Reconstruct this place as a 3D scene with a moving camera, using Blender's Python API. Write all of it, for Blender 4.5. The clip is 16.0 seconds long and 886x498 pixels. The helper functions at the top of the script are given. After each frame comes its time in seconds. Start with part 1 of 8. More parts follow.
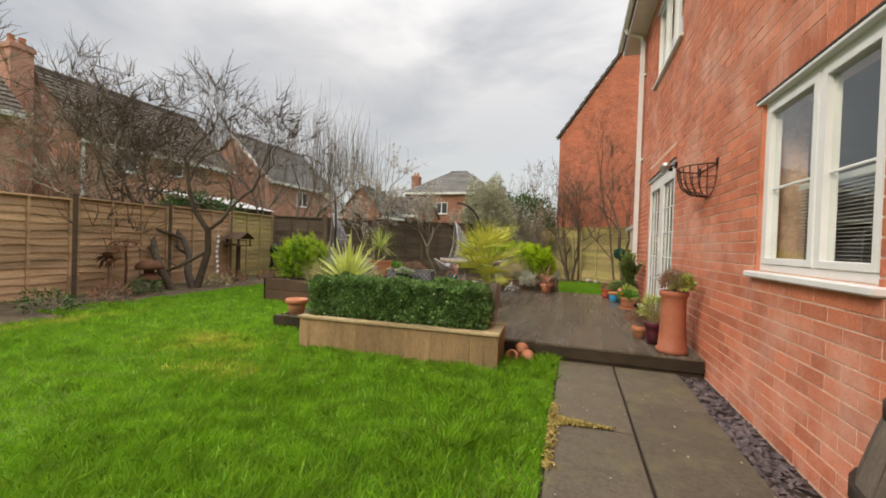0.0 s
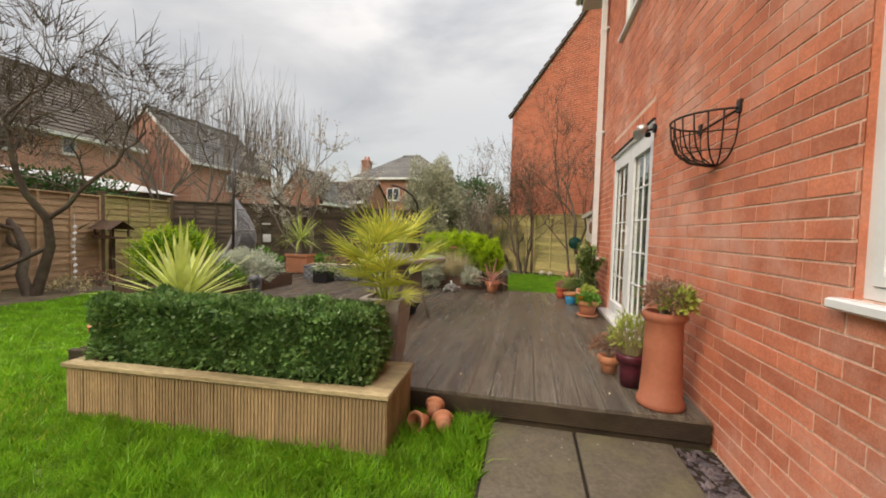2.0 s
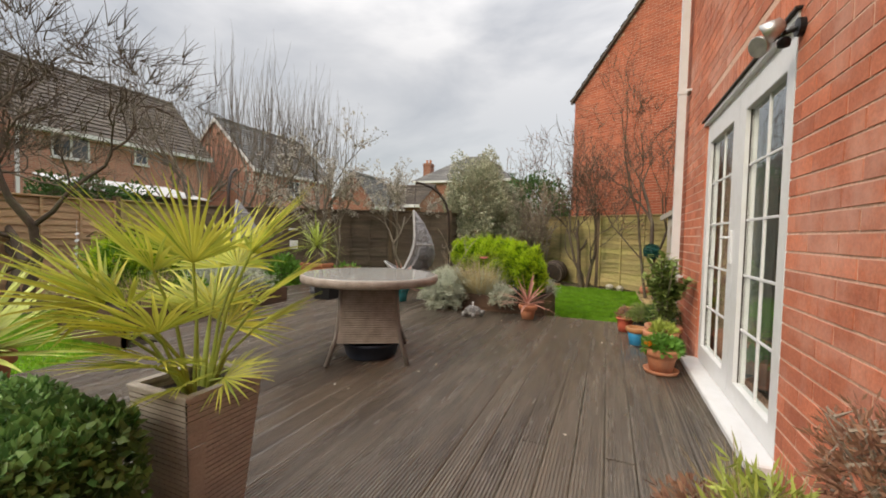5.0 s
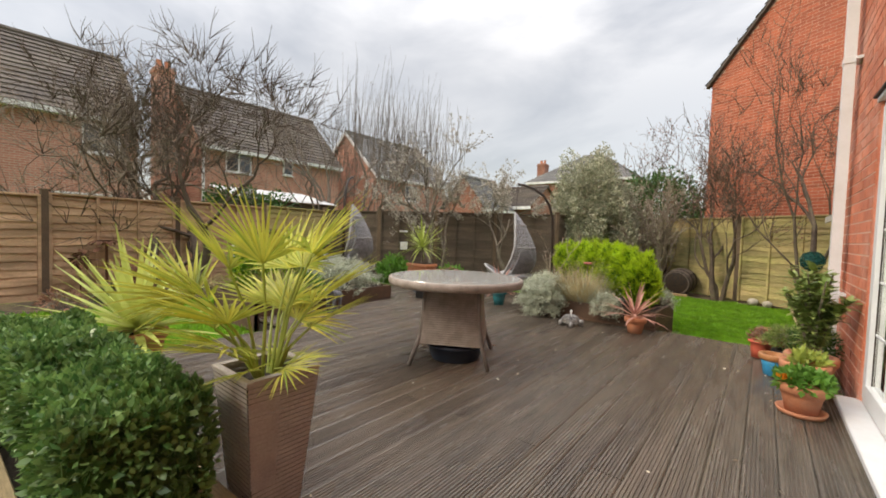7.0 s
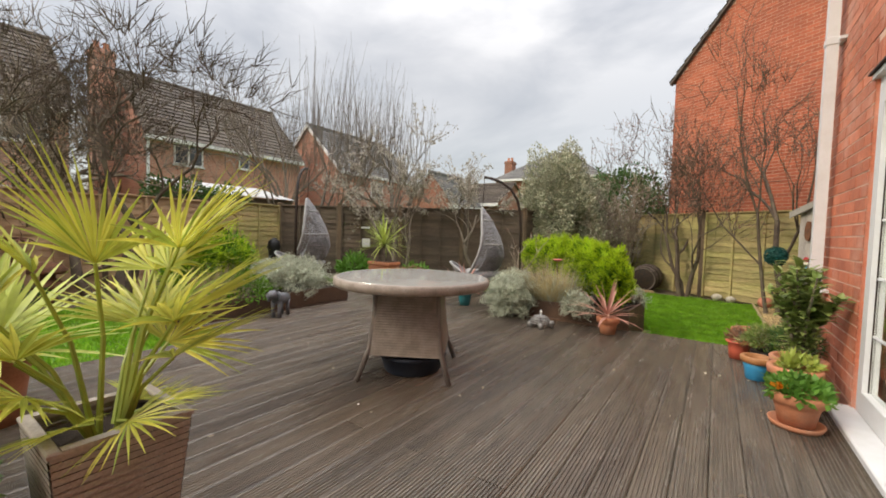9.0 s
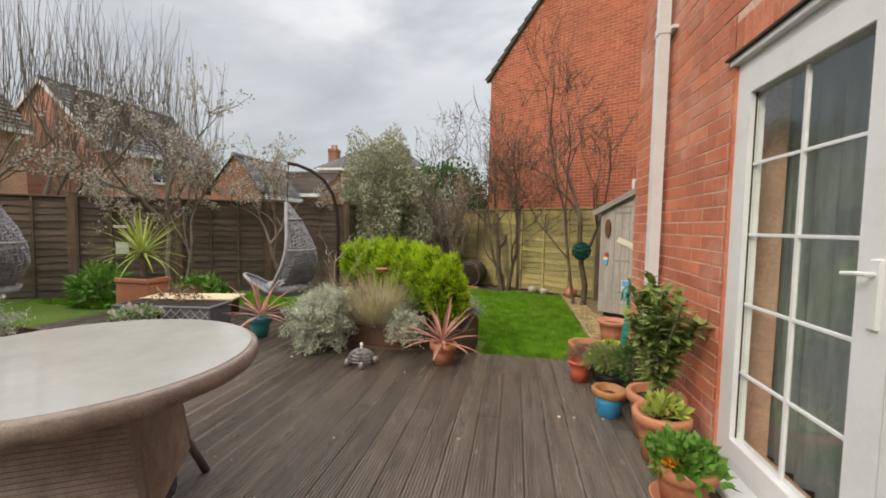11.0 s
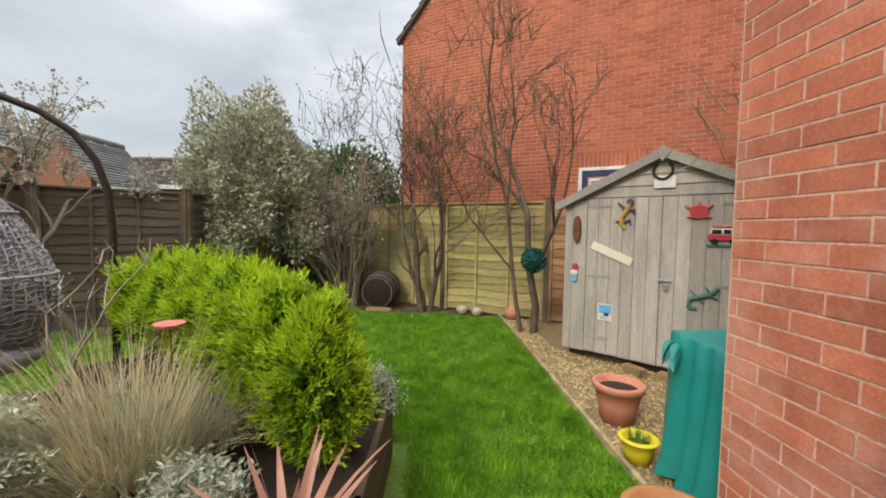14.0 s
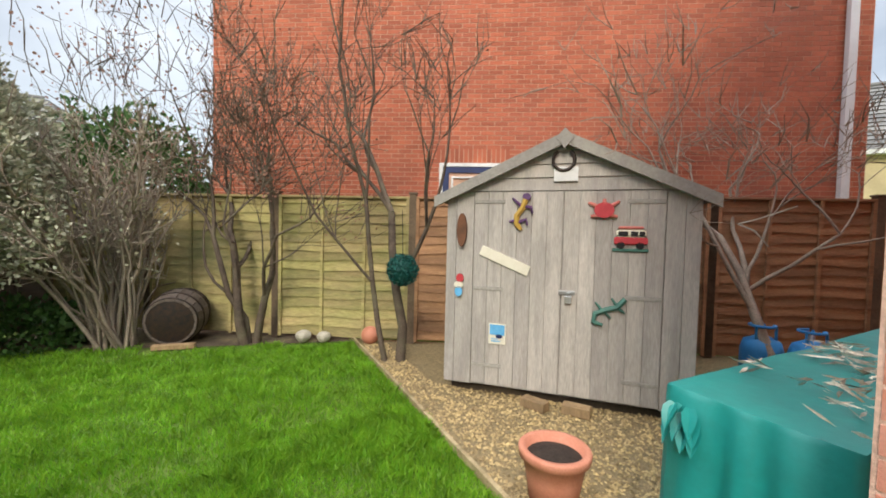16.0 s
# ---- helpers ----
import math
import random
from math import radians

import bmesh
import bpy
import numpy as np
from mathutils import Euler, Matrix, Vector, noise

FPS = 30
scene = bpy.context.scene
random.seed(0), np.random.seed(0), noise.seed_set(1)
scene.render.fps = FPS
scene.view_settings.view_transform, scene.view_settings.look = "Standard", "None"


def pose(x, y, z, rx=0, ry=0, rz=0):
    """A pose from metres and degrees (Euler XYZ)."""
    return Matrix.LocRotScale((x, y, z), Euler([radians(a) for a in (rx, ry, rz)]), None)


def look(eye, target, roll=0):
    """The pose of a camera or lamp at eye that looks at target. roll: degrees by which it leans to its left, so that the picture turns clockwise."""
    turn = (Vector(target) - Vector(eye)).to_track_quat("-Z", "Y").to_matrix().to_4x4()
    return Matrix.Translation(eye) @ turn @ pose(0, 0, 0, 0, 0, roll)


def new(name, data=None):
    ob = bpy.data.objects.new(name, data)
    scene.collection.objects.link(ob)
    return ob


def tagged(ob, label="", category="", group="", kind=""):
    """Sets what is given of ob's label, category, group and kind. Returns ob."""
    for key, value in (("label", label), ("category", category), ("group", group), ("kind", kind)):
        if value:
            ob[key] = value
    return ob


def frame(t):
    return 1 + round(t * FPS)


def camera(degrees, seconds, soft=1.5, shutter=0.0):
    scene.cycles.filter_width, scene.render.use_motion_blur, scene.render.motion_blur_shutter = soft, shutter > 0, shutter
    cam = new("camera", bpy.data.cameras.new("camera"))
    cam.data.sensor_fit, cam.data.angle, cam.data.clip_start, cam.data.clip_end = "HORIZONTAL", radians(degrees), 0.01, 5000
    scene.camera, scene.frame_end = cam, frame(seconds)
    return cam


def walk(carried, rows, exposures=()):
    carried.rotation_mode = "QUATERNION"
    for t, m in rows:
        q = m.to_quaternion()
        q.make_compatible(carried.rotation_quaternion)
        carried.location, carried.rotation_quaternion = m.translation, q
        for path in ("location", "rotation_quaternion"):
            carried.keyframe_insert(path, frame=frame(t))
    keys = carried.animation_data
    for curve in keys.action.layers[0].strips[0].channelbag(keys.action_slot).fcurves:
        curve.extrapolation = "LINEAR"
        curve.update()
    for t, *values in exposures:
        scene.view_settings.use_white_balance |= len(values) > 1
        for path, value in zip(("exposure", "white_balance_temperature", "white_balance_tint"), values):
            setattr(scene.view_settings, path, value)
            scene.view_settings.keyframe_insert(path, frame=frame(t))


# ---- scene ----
cam = camera(96.4, 16.0, soft=1.8)
PATH = [
    (0, (0.278, 0.574, 1.194), (-0.35, 2.472, 1.165), 2.0),
    (0.5, (0.289, 1.034, 1.206), (-0.301, 2.945, 1.168), 1.9),
    (1, (0.288, 1.428, 1.215), (-0.262, 3.35, 1.149), 1.8),
    (1.5, (0.313, 1.824, 1.238), (-0.186, 3.759, 1.162), 1.7),
    (2, (0.371, 2.238, 1.271), (-0.056, 4.19, 1.185), 1.7),
    (2.5, (0.412, 2.608, 1.257), (-0.006, 4.562, 1.174), 1.7),
    (3, (0.468, 2.928, 1.299), (0.048, 4.882, 1.217), 1.6),
    (3.2, (0.487, 3.04, 1.298), (0.068, 4.994, 1.22), 1.7),
    (5.3, (0.775, 4.127, 1.334), (-0.104, 5.922, 1.259), 1.4),
    (5.5, (0.822, 4.167, 1.341), (-0.133, 5.923, 1.266), 1.4),
    (6, (0.876, 4.211, 1.348), (-0.216, 5.885, 1.268), 1.7),
    (6.5, (0.907, 4.214, 1.352), (-0.286, 5.817, 1.27), 1.8),
    (7, (0.91, 4.21, 1.346), (-0.348, 5.763, 1.264), 1.9),
    (7.5, (0.897, 4.202, 1.343), (-0.422, 5.703, 1.258), 1.9),
    (8, (0.905, 4.237, 1.335), (-0.449, 5.706, 1.247), 1.9),
    (8.5, (0.841, 4.376, 1.298), (-0.462, 5.891, 1.206), 2.0),
    (9, (0.706, 4.646, 1.312), (-0.426, 6.292, 1.224), 1.8),
    (9.5, (0.592, 4.915, 1.334), (-0.279, 6.713, 1.246), 1.6),
    (10, (0.485, 5.249, 1.47), (-0.121, 7.152, 1.381), 1.4),
    (10.2, (0.472, 5.345, 1.499), (-0.069, 7.268, 1.401), 1.3),
    (12.3, (0.105, 6.895, 1.433), (-0.052, 8.886, 1.317), 1.4),
    (12.5, (0.09, 7.035, 1.44), (-0.038, 9.027, 1.325), 1.5),
    (13, (0.111, 7.483, 1.451), (0.055, 9.479, 1.337), 1.3),
    (13.5, (0.121, 7.855, 1.444), (0.12, 9.852, 1.336), 1.0),
    (14, (0.128, 8.274, 1.478), (0.219, 10.269, 1.371), 1.0),
    (14.5, (0.068, 8.617, 1.492), (0.34, 10.595, 1.377), 1.0),
    (15, (0.1, 8.974, 1.51), (0.574, 10.914, 1.396), 0.6),
    (15.5, (0.082, 9.294, 1.492), (0.798, 11.159, 1.398), 1.0),
    (16, (0.148, 9.589, 1.445), (1.024, 11.386, 1.372), 1.4),
]
walk(cam, [(t, look(eye, target, roll)) for t, eye, target, roll in PATH],
     [(0, 0.0, 7250, 10), (3, 0.05, 7350, 10), (5.5, 0.02, 7050, 10), (7, 0.2, 7000, 10), (8.5, 0.22, 7000, 10), (10, -0.05, 7000, 10), (12.5, 0.0, 6750, 8), (14.5, 0.2, 6650, 7), (16, 0.40, 6450, 7)])

# ---- light ----
world = bpy.data.worlds.new("overcast_sky")
scene.world = world
world.use_nodes = True
wt = world.node_tree
wt.nodes.clear()


def wnode(kind, **kw):
    n = wt.nodes.new(kind)
    for k, v in kw.items():
        n.inputs[k].default_value = v
    return n


w_out = wnode("ShaderNodeOutputWorld")
w_tex = wnode("ShaderNodeTexCoord")
w_map = wnode("ShaderNodeMapping")
w_map.inputs["Scale"].default_value = (1.0, 1.0, 2.6)
w_n1 = wnode("ShaderNodeTexNoise", Scale=1.7, Detail=6.0, Roughness=0.52, Distortion=0.3)
w_ramp = wnode("ShaderNodeValToRGB")
w_ramp.color_ramp.elements[0].position, w_ramp.color_ramp.elements[0].color = 0.36, (0.40, 0.415, 0.45, 1)
w_ramp.color_ramp.elements[1].position, w_ramp.color_ramp.elements[1].color = 0.62, (0.80, 0.80, 0.82, 1)
w_sky = wnode("ShaderNodeTexSky")
w_sky.sky_type, w_sky.sun_disc = "NISHITA", False
w_sky.sun_elevation, w_sky.sun_rotation = radians(36), radians(217)
w_bg1 = wnode("ShaderNodeBackground", Strength=1.0)
w_bg2 = wnode("ShaderNodeBackground", Strength=0.05)
w_add = wnode("ShaderNodeAddShader")
# an overcast dome is brightest overhead
w_sep = wnode("ShaderNodeSeparateXYZ")
w_pow = wnode("ShaderNodeMath")
w_pow.operation = "POWER"
w_pow.inputs[1].default_value = 3.0
w_clamp = wnode("ShaderNodeMath")
w_clamp.operation = "MAXIMUM"
w_clamp.inputs[1].default_value = 0.0
w_dome = wnode("ShaderNodeMath")
w_dome.operation = "MULTIPLY_ADD"
w_dome.inputs[1].default_value, w_dome.inputs[2].default_value = 5.3, 0.60
for a, b in ((w_tex.outputs["Generated"], w_sep.inputs[0]), (w_sep.outputs[2], w_clamp.inputs[0]), (w_clamp.outputs[0], w_pow.inputs[0]),
             (w_pow.outputs[0], w_dome.inputs[0]), (w_dome.outputs[0], w_bg1.inputs["Strength"])):
    wt.links.new(a, b)
for a, b in ((w_tex.outputs["Generated"], w_map.inputs["Vector"]), (w_map.outputs[0], w_n1.inputs["Vector"]), (w_n1.outputs[0], w_ramp.inputs[0]),
             (w_ramp.outputs[0], w_bg1.inputs[0]), (w_sky.outputs[0], w_bg2.inputs[0]), (w_bg1.outputs[0], w_add.inputs[0]),
             (w_bg2.outputs[0], w_add.inputs[1]), (w_add.outputs[0], w_out.inputs[0])):
    wt.links.new(a, b)
sun_data = bpy.data.lights.new("sun", "SUN")
sun_data.energy, sun_data.angle, sun_data.color = 1.9, radians(20), (1.0, 0.90, 0.76)
sun = new("sun", sun_data)
sun.matrix_world = look((-6.5, -3.5, 7.5), (0, 5, 0))


# ---- materials ----
def material(name, col, col2=None, rough=0.8, scale=8.0, fine=0.0, bump=0.0, bump_scale=60.0, rand=0.0, island=0.0, metal=0.0, dirt=None, dirt_scale=1.2,
             dirt_amount=0.5, stretch=(1, 1, 1), spec=0.3, sub=0.0, wet=0.0, coords="Object"):
    """Two-scale procedural surface: large variation col to col2, fine grain, blotches of dirt, relief."""
    m = bpy.data.materials.new(name)
    m.use_nodes = True
    nt = m.node_tree
    p = nt.nodes["Principled BSDF"]
    p.inputs["Roughness"].default_value, p.inputs["Metallic"].default_value = rough, metal
    p.inputs["Specular IOR Level"].default_value = spec
    tc, mp = nt.nodes.new("ShaderNodeTexCoord"), nt.nodes.new("ShaderNodeMapping")
    mp.inputs["Scale"].default_value = stretch
    if coords == "World":
        geo = nt.nodes.new("ShaderNodeNewGeometry")
        nt.links.new(geo.outputs["Position"], mp.inputs[0])
    else:
        nt.links.new(tc.outputs["Object"], mp.inputs[0])

    def noise_at(sc, detail=5.0, rgh=0.6):
        n = nt.nodes.new("ShaderNodeTexNoise")
        n.inputs["Scale"].default_value, n.inputs["Detail"].default_value, n.inputs["Roughness"].default_value = sc, detail, rgh
        nt.links.new(mp.outputs[0], n.inputs["Vector"])
        return n.outputs["Fac"]

    def ramp(fac, lo, hi):
        r = nt.nodes.new("ShaderNodeMapRange")
        r.inputs["From Min"].default_value, r.inputs["From Max"].default_value = lo, hi
        nt.links.new(fac, r.inputs["Value"])
        return r.outputs[0]

    def mix(fac, a, b, blend="MIX"):
        x = nt.nodes.new("ShaderNodeMix")
        x.data_type, x.blend_type = "RGBA", blend
        for sock, val in ((x.inputs[0], fac), (x.inputs[6], a), (x.inputs[7], b)):
            if isinstance(val, (int, float)):
                sock.default_value = val
            elif isinstance(val, tuple):
                sock.default_value = (*val, 1)
            else:
                nt.links.new(val, sock)
        return x.outputs[2]

    col2 = col2 or tuple(c * 0.75 for c in col)
    out = mix(ramp(noise_at(scale), 0.35, 0.65), col, col2)
    if fine:
        g = mix(ramp(noise_at(scale * 14, 3.0), 0.3, 0.7), (1 - fine,) * 3, (1 + fine,) * 3)
        out = mix(1.0, out, g, "MULTIPLY")
    if rand or island:
        val = None
        if rand:
            val, amt = nt.nodes.new("ShaderNodeObjectInfo").outputs["Random"], rand
        else:
            val, amt = nt.nodes.new("ShaderNodeNewGeometry").outputs["Random Per Island"], island
        out = mix(1.0, out, mix(val, (1 - amt,) * 3, (1 + amt, 1 + amt, 1 + amt * 0.8)), "MULTIPLY")
    if dirt:
        d = nt.nodes.new("ShaderNodeMath")
        d.operation = "MULTIPLY"
        d.inputs[1].default_value = dirt_amount
        nt.links.new(ramp(noise_at(dirt_scale, 6.0, 0.65), 0.48, 0.68), d.inputs[0])
        out = mix(d.outputs[0], out, dirt)
    nt.links.new(out, p.inputs["Base Color"])
    if wet:
        r = nt.nodes.new("ShaderNodeMapRange")
        r.inputs["From Min"].default_value, r.inputs["From Max"].default_value = 0.4, 0.62
        r.inputs["To Min"].default_value, r.inputs["To Max"].default_value = rough, max(0.05, rough - wet)
        nt.links.new(noise_at(dirt_scale * 1.3, 4.0), r.inputs["Value"])
        nt.links.new(r.outputs[0], p.inputs["Roughness"])
    if bump:
        b = nt.nodes.new("ShaderNodeBump")
        b.inputs["Strength"].default_value, b.inputs["Distance"].default_value = bump, 0.01
        nt.links.new(noise_at(bump_scale, 6.0), b.inputs["Height"])
        nt.links.new(b.outputs[0], p.inputs["Normal"])
    if sub:
        p.inputs["Transmission Weight"].default_value = 0.0
        p.inputs["Sheen Weight"].default_value = 0.1
    return m


def leaf_material(name, col, col2, island=0.35, rough=0.5, through_light=0.35):
    """Leaf: reflects and lets light through; each leaf has its own tone."""
    m = bpy.data.materials.new(name)
    m.use_nodes = True
    nt = m.node_tree
    p, out = nt.nodes["Principled BSDF"], nt.nodes["Material Output"]
    p.inputs["Roughness"].default_value, p.inputs["Specular IOR Level"].default_value = rough, 0.35
    geo = nt.nodes.new("ShaderNodeNewGeometry")
    x = nt.nodes.new("ShaderNodeMix")
    x.data_type = "RGBA"
    x.inputs[6].default_value, x.inputs[7].default_value = (*col, 1), (*col2, 1)
    nt.links.new(geo.outputs["Random Per Island"], x.inputs[0])
    n = nt.nodes.new("ShaderNodeTexNoise")
    n.inputs["Scale"].default_value = 6.0
    nt.links.new(nt.nodes.new("ShaderNodeTexCoord").outputs["Object"], n.inputs["Vector"])
    y = nt.nodes.new("ShaderNodeMix")
    y.data_type, y.blend_type = "RGBA", "MULTIPLY"
    y.inputs[0].default_value = 1.0
    r = nt.nodes.new("ShaderNodeMapRange")
    r.inputs["From Min"].default_value, r.inputs["From Max"].default_value = 0.3, 0.7
    r.inputs["To Min"].default_value, r.inputs["To Max"].default_value = 1 - island, 1 + island
    nt.links.new(n.outputs["Fac"], r.inputs["Value"])
    nt.links.new(x.outputs[2], y.inputs[6])
    nt.links.new(r.outputs[0], y.inputs[7])
    tr = nt.nodes.new("ShaderNodeBsdfTranslucent")
    ms = nt.nodes.new("ShaderNodeMixShader")
    ms.inputs[0].default_value = through_light
    nt.links.new(y.outputs[2], p.inputs["Base Color"])
    nt.links.new(y.outputs[2], tr.inputs["Color"])
    nt.links.new(p.outputs[0], ms.inputs[1])
    nt.links.new(tr.outputs[0], ms.inputs[2])
    nt.links.new(ms.outputs[0], out.inputs["Surface"])
    return m


def glass_material(name, tint=(0.9, 0.95, 0.93)):
    m = bpy.data.materials.new(name)
    m.use_nodes = True
    p = m.node_tree.nodes["Principled BSDF"]
    p.inputs["Base Color"].default_value = (*tint, 1)
    p.inputs["Transmission Weight"].default_value, p.inputs["Roughness"].default_value, p.inputs["IOR"].default_value = 1.0, 0.01, 1.5
    return m


def masonry_material(name, brick_col, mortar_col, along):
    """Distant brickwork, laid along a horizontal direction."""
    m = bpy.data.materials.new(name)
    m.use_nodes = True
    nt = m.node_tree
    p = nt.nodes["Principled BSDF"]
    p.inputs["Roughness"].default_value = 0.9
    geo = nt.nodes.new("ShaderNodeNewGeometry")
    dot = nt.nodes.new("ShaderNodeVectorMath")
    dot.operation = "DOT_PRODUCT"
    dot.inputs[1].default_value = (*along, 0)
    sep, comb = nt.nodes.new("ShaderNodeSeparateXYZ"), nt.nodes.new("ShaderNodeCombineXYZ")
    nt.links.new(geo.outputs["Position"], dot.inputs[0])
    nt.links.new(geo.outputs["Position"], sep.inputs[0])
    nt.links.new(dot.outputs["Value"], comb.inputs[0])
    nt.links.new(sep.outputs[2], comb.inputs[1])
    b = nt.nodes.new("ShaderNodeTexBrick")
    b.inputs["Scale"].default_value = 1.0
    b.inputs["Brick Width"].default_value, b.inputs["Row Height"].default_value, b.inputs["Mortar Size"].default_value = 0.225, 0.075, 0.008
    b.inputs["Color1"].default_value, b.inputs["Color2"].default_value = (*brick_col, 1), (*[c * 0.78 for c in brick_col], 1)
    b.inputs["Mortar"].default_value = (*mortar_col, 1)
    nt.links.new(comb.outputs[0], b.inputs["Vector"])
    n = nt.nodes.new("ShaderNodeTexNoise")
    n.inputs["Scale"].default_value, n.inputs["Detail"].default_value = 0.9, 6.0
    nt.links.new(geo.outputs["Position"], n.inputs["Vector"])
    x = nt.nodes.new("ShaderNodeMix")
    x.data_type, x.blend_type = "RGBA", "MULTIPLY"
    x.inputs[0].default_value = 0.45
    nt.links.new(b.outputs["Color"], x.inputs[6])
    nt.links.new(n.outputs["Fac"], x.inputs[7])
    nt.links.new(x.outputs[2], p.inputs["Base Color"])
    bp = nt.nodes.new("ShaderNodeBump")
    bp.inputs["Distance"].default_value = 0.006
    nt.links.new(b.outputs["Fac"], bp.inputs["Height"])
    bp.invert = True
    nt.links.new(bp.outputs[0], p.inputs["Normal"])
    return m


M_BRICK = material("red_brick", (0.56, 0.19, 0.11), (0.45, 0.14, 0.082), 0.85, 5.0, 0.16, 0.4, 120, rand=0.18, dirt=(0.70, 0.44, 0.36), dirt_scale=1.7, dirt_amount=0.55, coords="World")
M_BRICK_REST = material("red_brick_wall", (0.56, 0.19, 0.11), (0.45, 0.14, 0.082), 0.85, 5.0, 0.16, 0.4, 120, island=0.18, dirt=(0.70, 0.44, 0.36), dirt_scale=1.7, dirt_amount=0.55, coords="World")
M_MORTAR = material("mortar", (0.70, 0.465, 0.36), (0.59, 0.38, 0.29), 0.95, 4.0, 0.2, 0.5, 150, coords="World")
M_BRICK2 = material("orange_red_brick", (0.45, 0.135, 0.075), (0.36, 0.105, 0.06), 0.9, 2.0, 0.1, island=0.2, dirt=(0.34, 0.11, 0.072), dirt_scale=0.7, coords="World")
M_MORTAR2 = material("pale_mortar", (0.62, 0.40, 0.29), None, 0.95, 3.0, 0.1, coords="World")
M_UPVC = material("white_upvc", (0.73, 0.74, 0.755), (0.69, 0.70, 0.715), 0.32, 3.0, 0.02, spec=0.5, dirt=(0.48, 0.47, 0.41), dirt_scale=5.0, dirt_amount=0.2)
M_GLASS = glass_material("window_glass")
# plaster and curtain colours carry the dimness of the room behind the glass
M_PLASTER = material("dim_room_plaster", (0.26, 0.25, 0.23), None, 0.9, 2.0, 0.03)
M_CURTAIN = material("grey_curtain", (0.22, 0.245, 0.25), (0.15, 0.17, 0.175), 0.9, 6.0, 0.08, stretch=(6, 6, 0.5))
M_BLIND = material("grey_blind", (0.60, 0.61, 0.62), None, 0.5, 4.0, 0.04)
M_DECK = material("weathered_deck_board", (0.150, 0.127, 0.102), (0.088, 0.074, 0.060), 0.30, 2.5, 0.25, 0.35, 90, rand=0.22, dirt=(0.17, 0.135, 0.095), dirt_scale=0.9, dirt_amount=0.5, stretch=(8, 0.7, 8), wet=0.26, coords="World", spec=0.8)
M_TIMBER = material("treated_timber", (0.40, 0.275, 0.15), (0.27, 0.18, 0.095), 0.8, 3.0, 0.2, 0.4, 60, rand=0.15, dirt=(0.17, 0.12, 0.07), dirt_scale=2.0, dirt_amount=0.55, stretch=(2, 2, 0.5), coords="World")
M_TIMBER_H = material("planed_timber_cap", (0.43, 0.34, 0.20), (0.28, 0.21, 0.115), 0.75, 3.0, 0.25, 0.4, 60, rand=0.12, dirt=(0.14, 0.12, 0.055), dirt_scale=2.4, dirt_amount=0.75, stretch=(0.5, 3, 3), coords="World")
M_DARKWOOD = material("wet_dark_timber", (0.06, 0.044, 0.031), (0.038, 0.028, 0.02), 0.55, 3.0, 0.2, 0.3, 60, rand=0.2, dirt=(0.13, 0.10, 0.06), coords="World")
M_SLEEPER = material("brown_planter_board", (0.115, 0.066, 0.042), (0.075, 0.046, 0.031), 0.7, 3.0, 0.2, 0.4, 50, rand=0.2, dirt=(0.07, 0.05, 0.03), coords="World")
M_FENCE = material("brown_fence_board", (0.53, 0.36, 0.23), (0.40, 0.265, 0.16), 0.85, 2.5, 0.2, 0.4, 70, rand=0.18, dirt=(0.17, 0.12, 0.07), dirt_scale=1.3, dirt_amount=0.55, stretch=(0.5, 0.5, 4), coords="World")
M_FENCE_DARK = material("dark_fence_board", (0.15, 0.113, 0.083), (0.105, 0.08, 0.06), 0.9, 2.5, 0.2, 0.4, 70, rand=0.18, dirt=(0.06, 0.055, 0.04), stretch=(0.5, 0.5, 4), coords="World")
M_FENCE_GREEN = material("algae_green_fence_board", (0.34, 0.31, 0.12), (0.42, 0.32, 0.16), 0.85, 1.3, 0.2, 0.4, 70, rand=0.2, dirt=(0.13, 0.14, 0.07), dirt_scale=0.8, dirt_amount=0.7, stretch=(0.6, 0.6, 2.5), coords="World")
M_FENCE_RED = material("stained_fence_board", (0.38, 0.21, 0.11), (0.29, 0.155, 0.085), 0.8, 2.5, 0.2, 0.4, 70, rand=0.18, dirt=(0.12, 0.07, 0.04), stretch=(0.5, 0.5, 4), coords="World")
M_POST = material("fence_post_wood", (0.17, 0.12, 0.08), (0.11, 0.08, 0.055), 0.9, 3.0, 0.2, 0.4, 60, rand=0.2, coords="World")
M_TERRA = material("terracotta", (0.52, 0.22, 0.12), (0.44, 0.17, 0.09), 0.75, 5.0, 0.1, 0.2, 60, rand=0.12, dirt=(0.42, 0.33, 0.26), dirt_scale=5.0, dirt_amount=0.35)
M_CHIMPOT = material("red_clay_pot", (0.38, 0.135, 0.078), (0.30, 0.10, 0.058), 0.6, 3.0, 0.08, 0.15, 60, dirt=(0.30, 0.11, 0.06), dirt_scale=3.0)
M_GLAZED = material("ochre_glazed_clay", (0.42, 0.20, 0.08), (0.32, 0.14, 0.06), 0.5, 5.0, 0.1, 0.2, 60, dirt=(0.25, 0.13, 0.06), dirt_scale=4.0)
M_SOIL = material("damp_soil", (0.045, 0.032, 0.024), (0.025, 0.018, 0.014), 0.95, 20.0, 0.4, 1.0, 50)
M_GROUND = material("grassy_earth", (0.07, 0.14, 0.013), (0.10, 0.175, 0.02), 0.95, 1.5, 0.4, 0.8, 40, dirt=(0.15, 0.14, 0.05), dirt_scale=0.6, dirt_amount=0.45, coords="World")
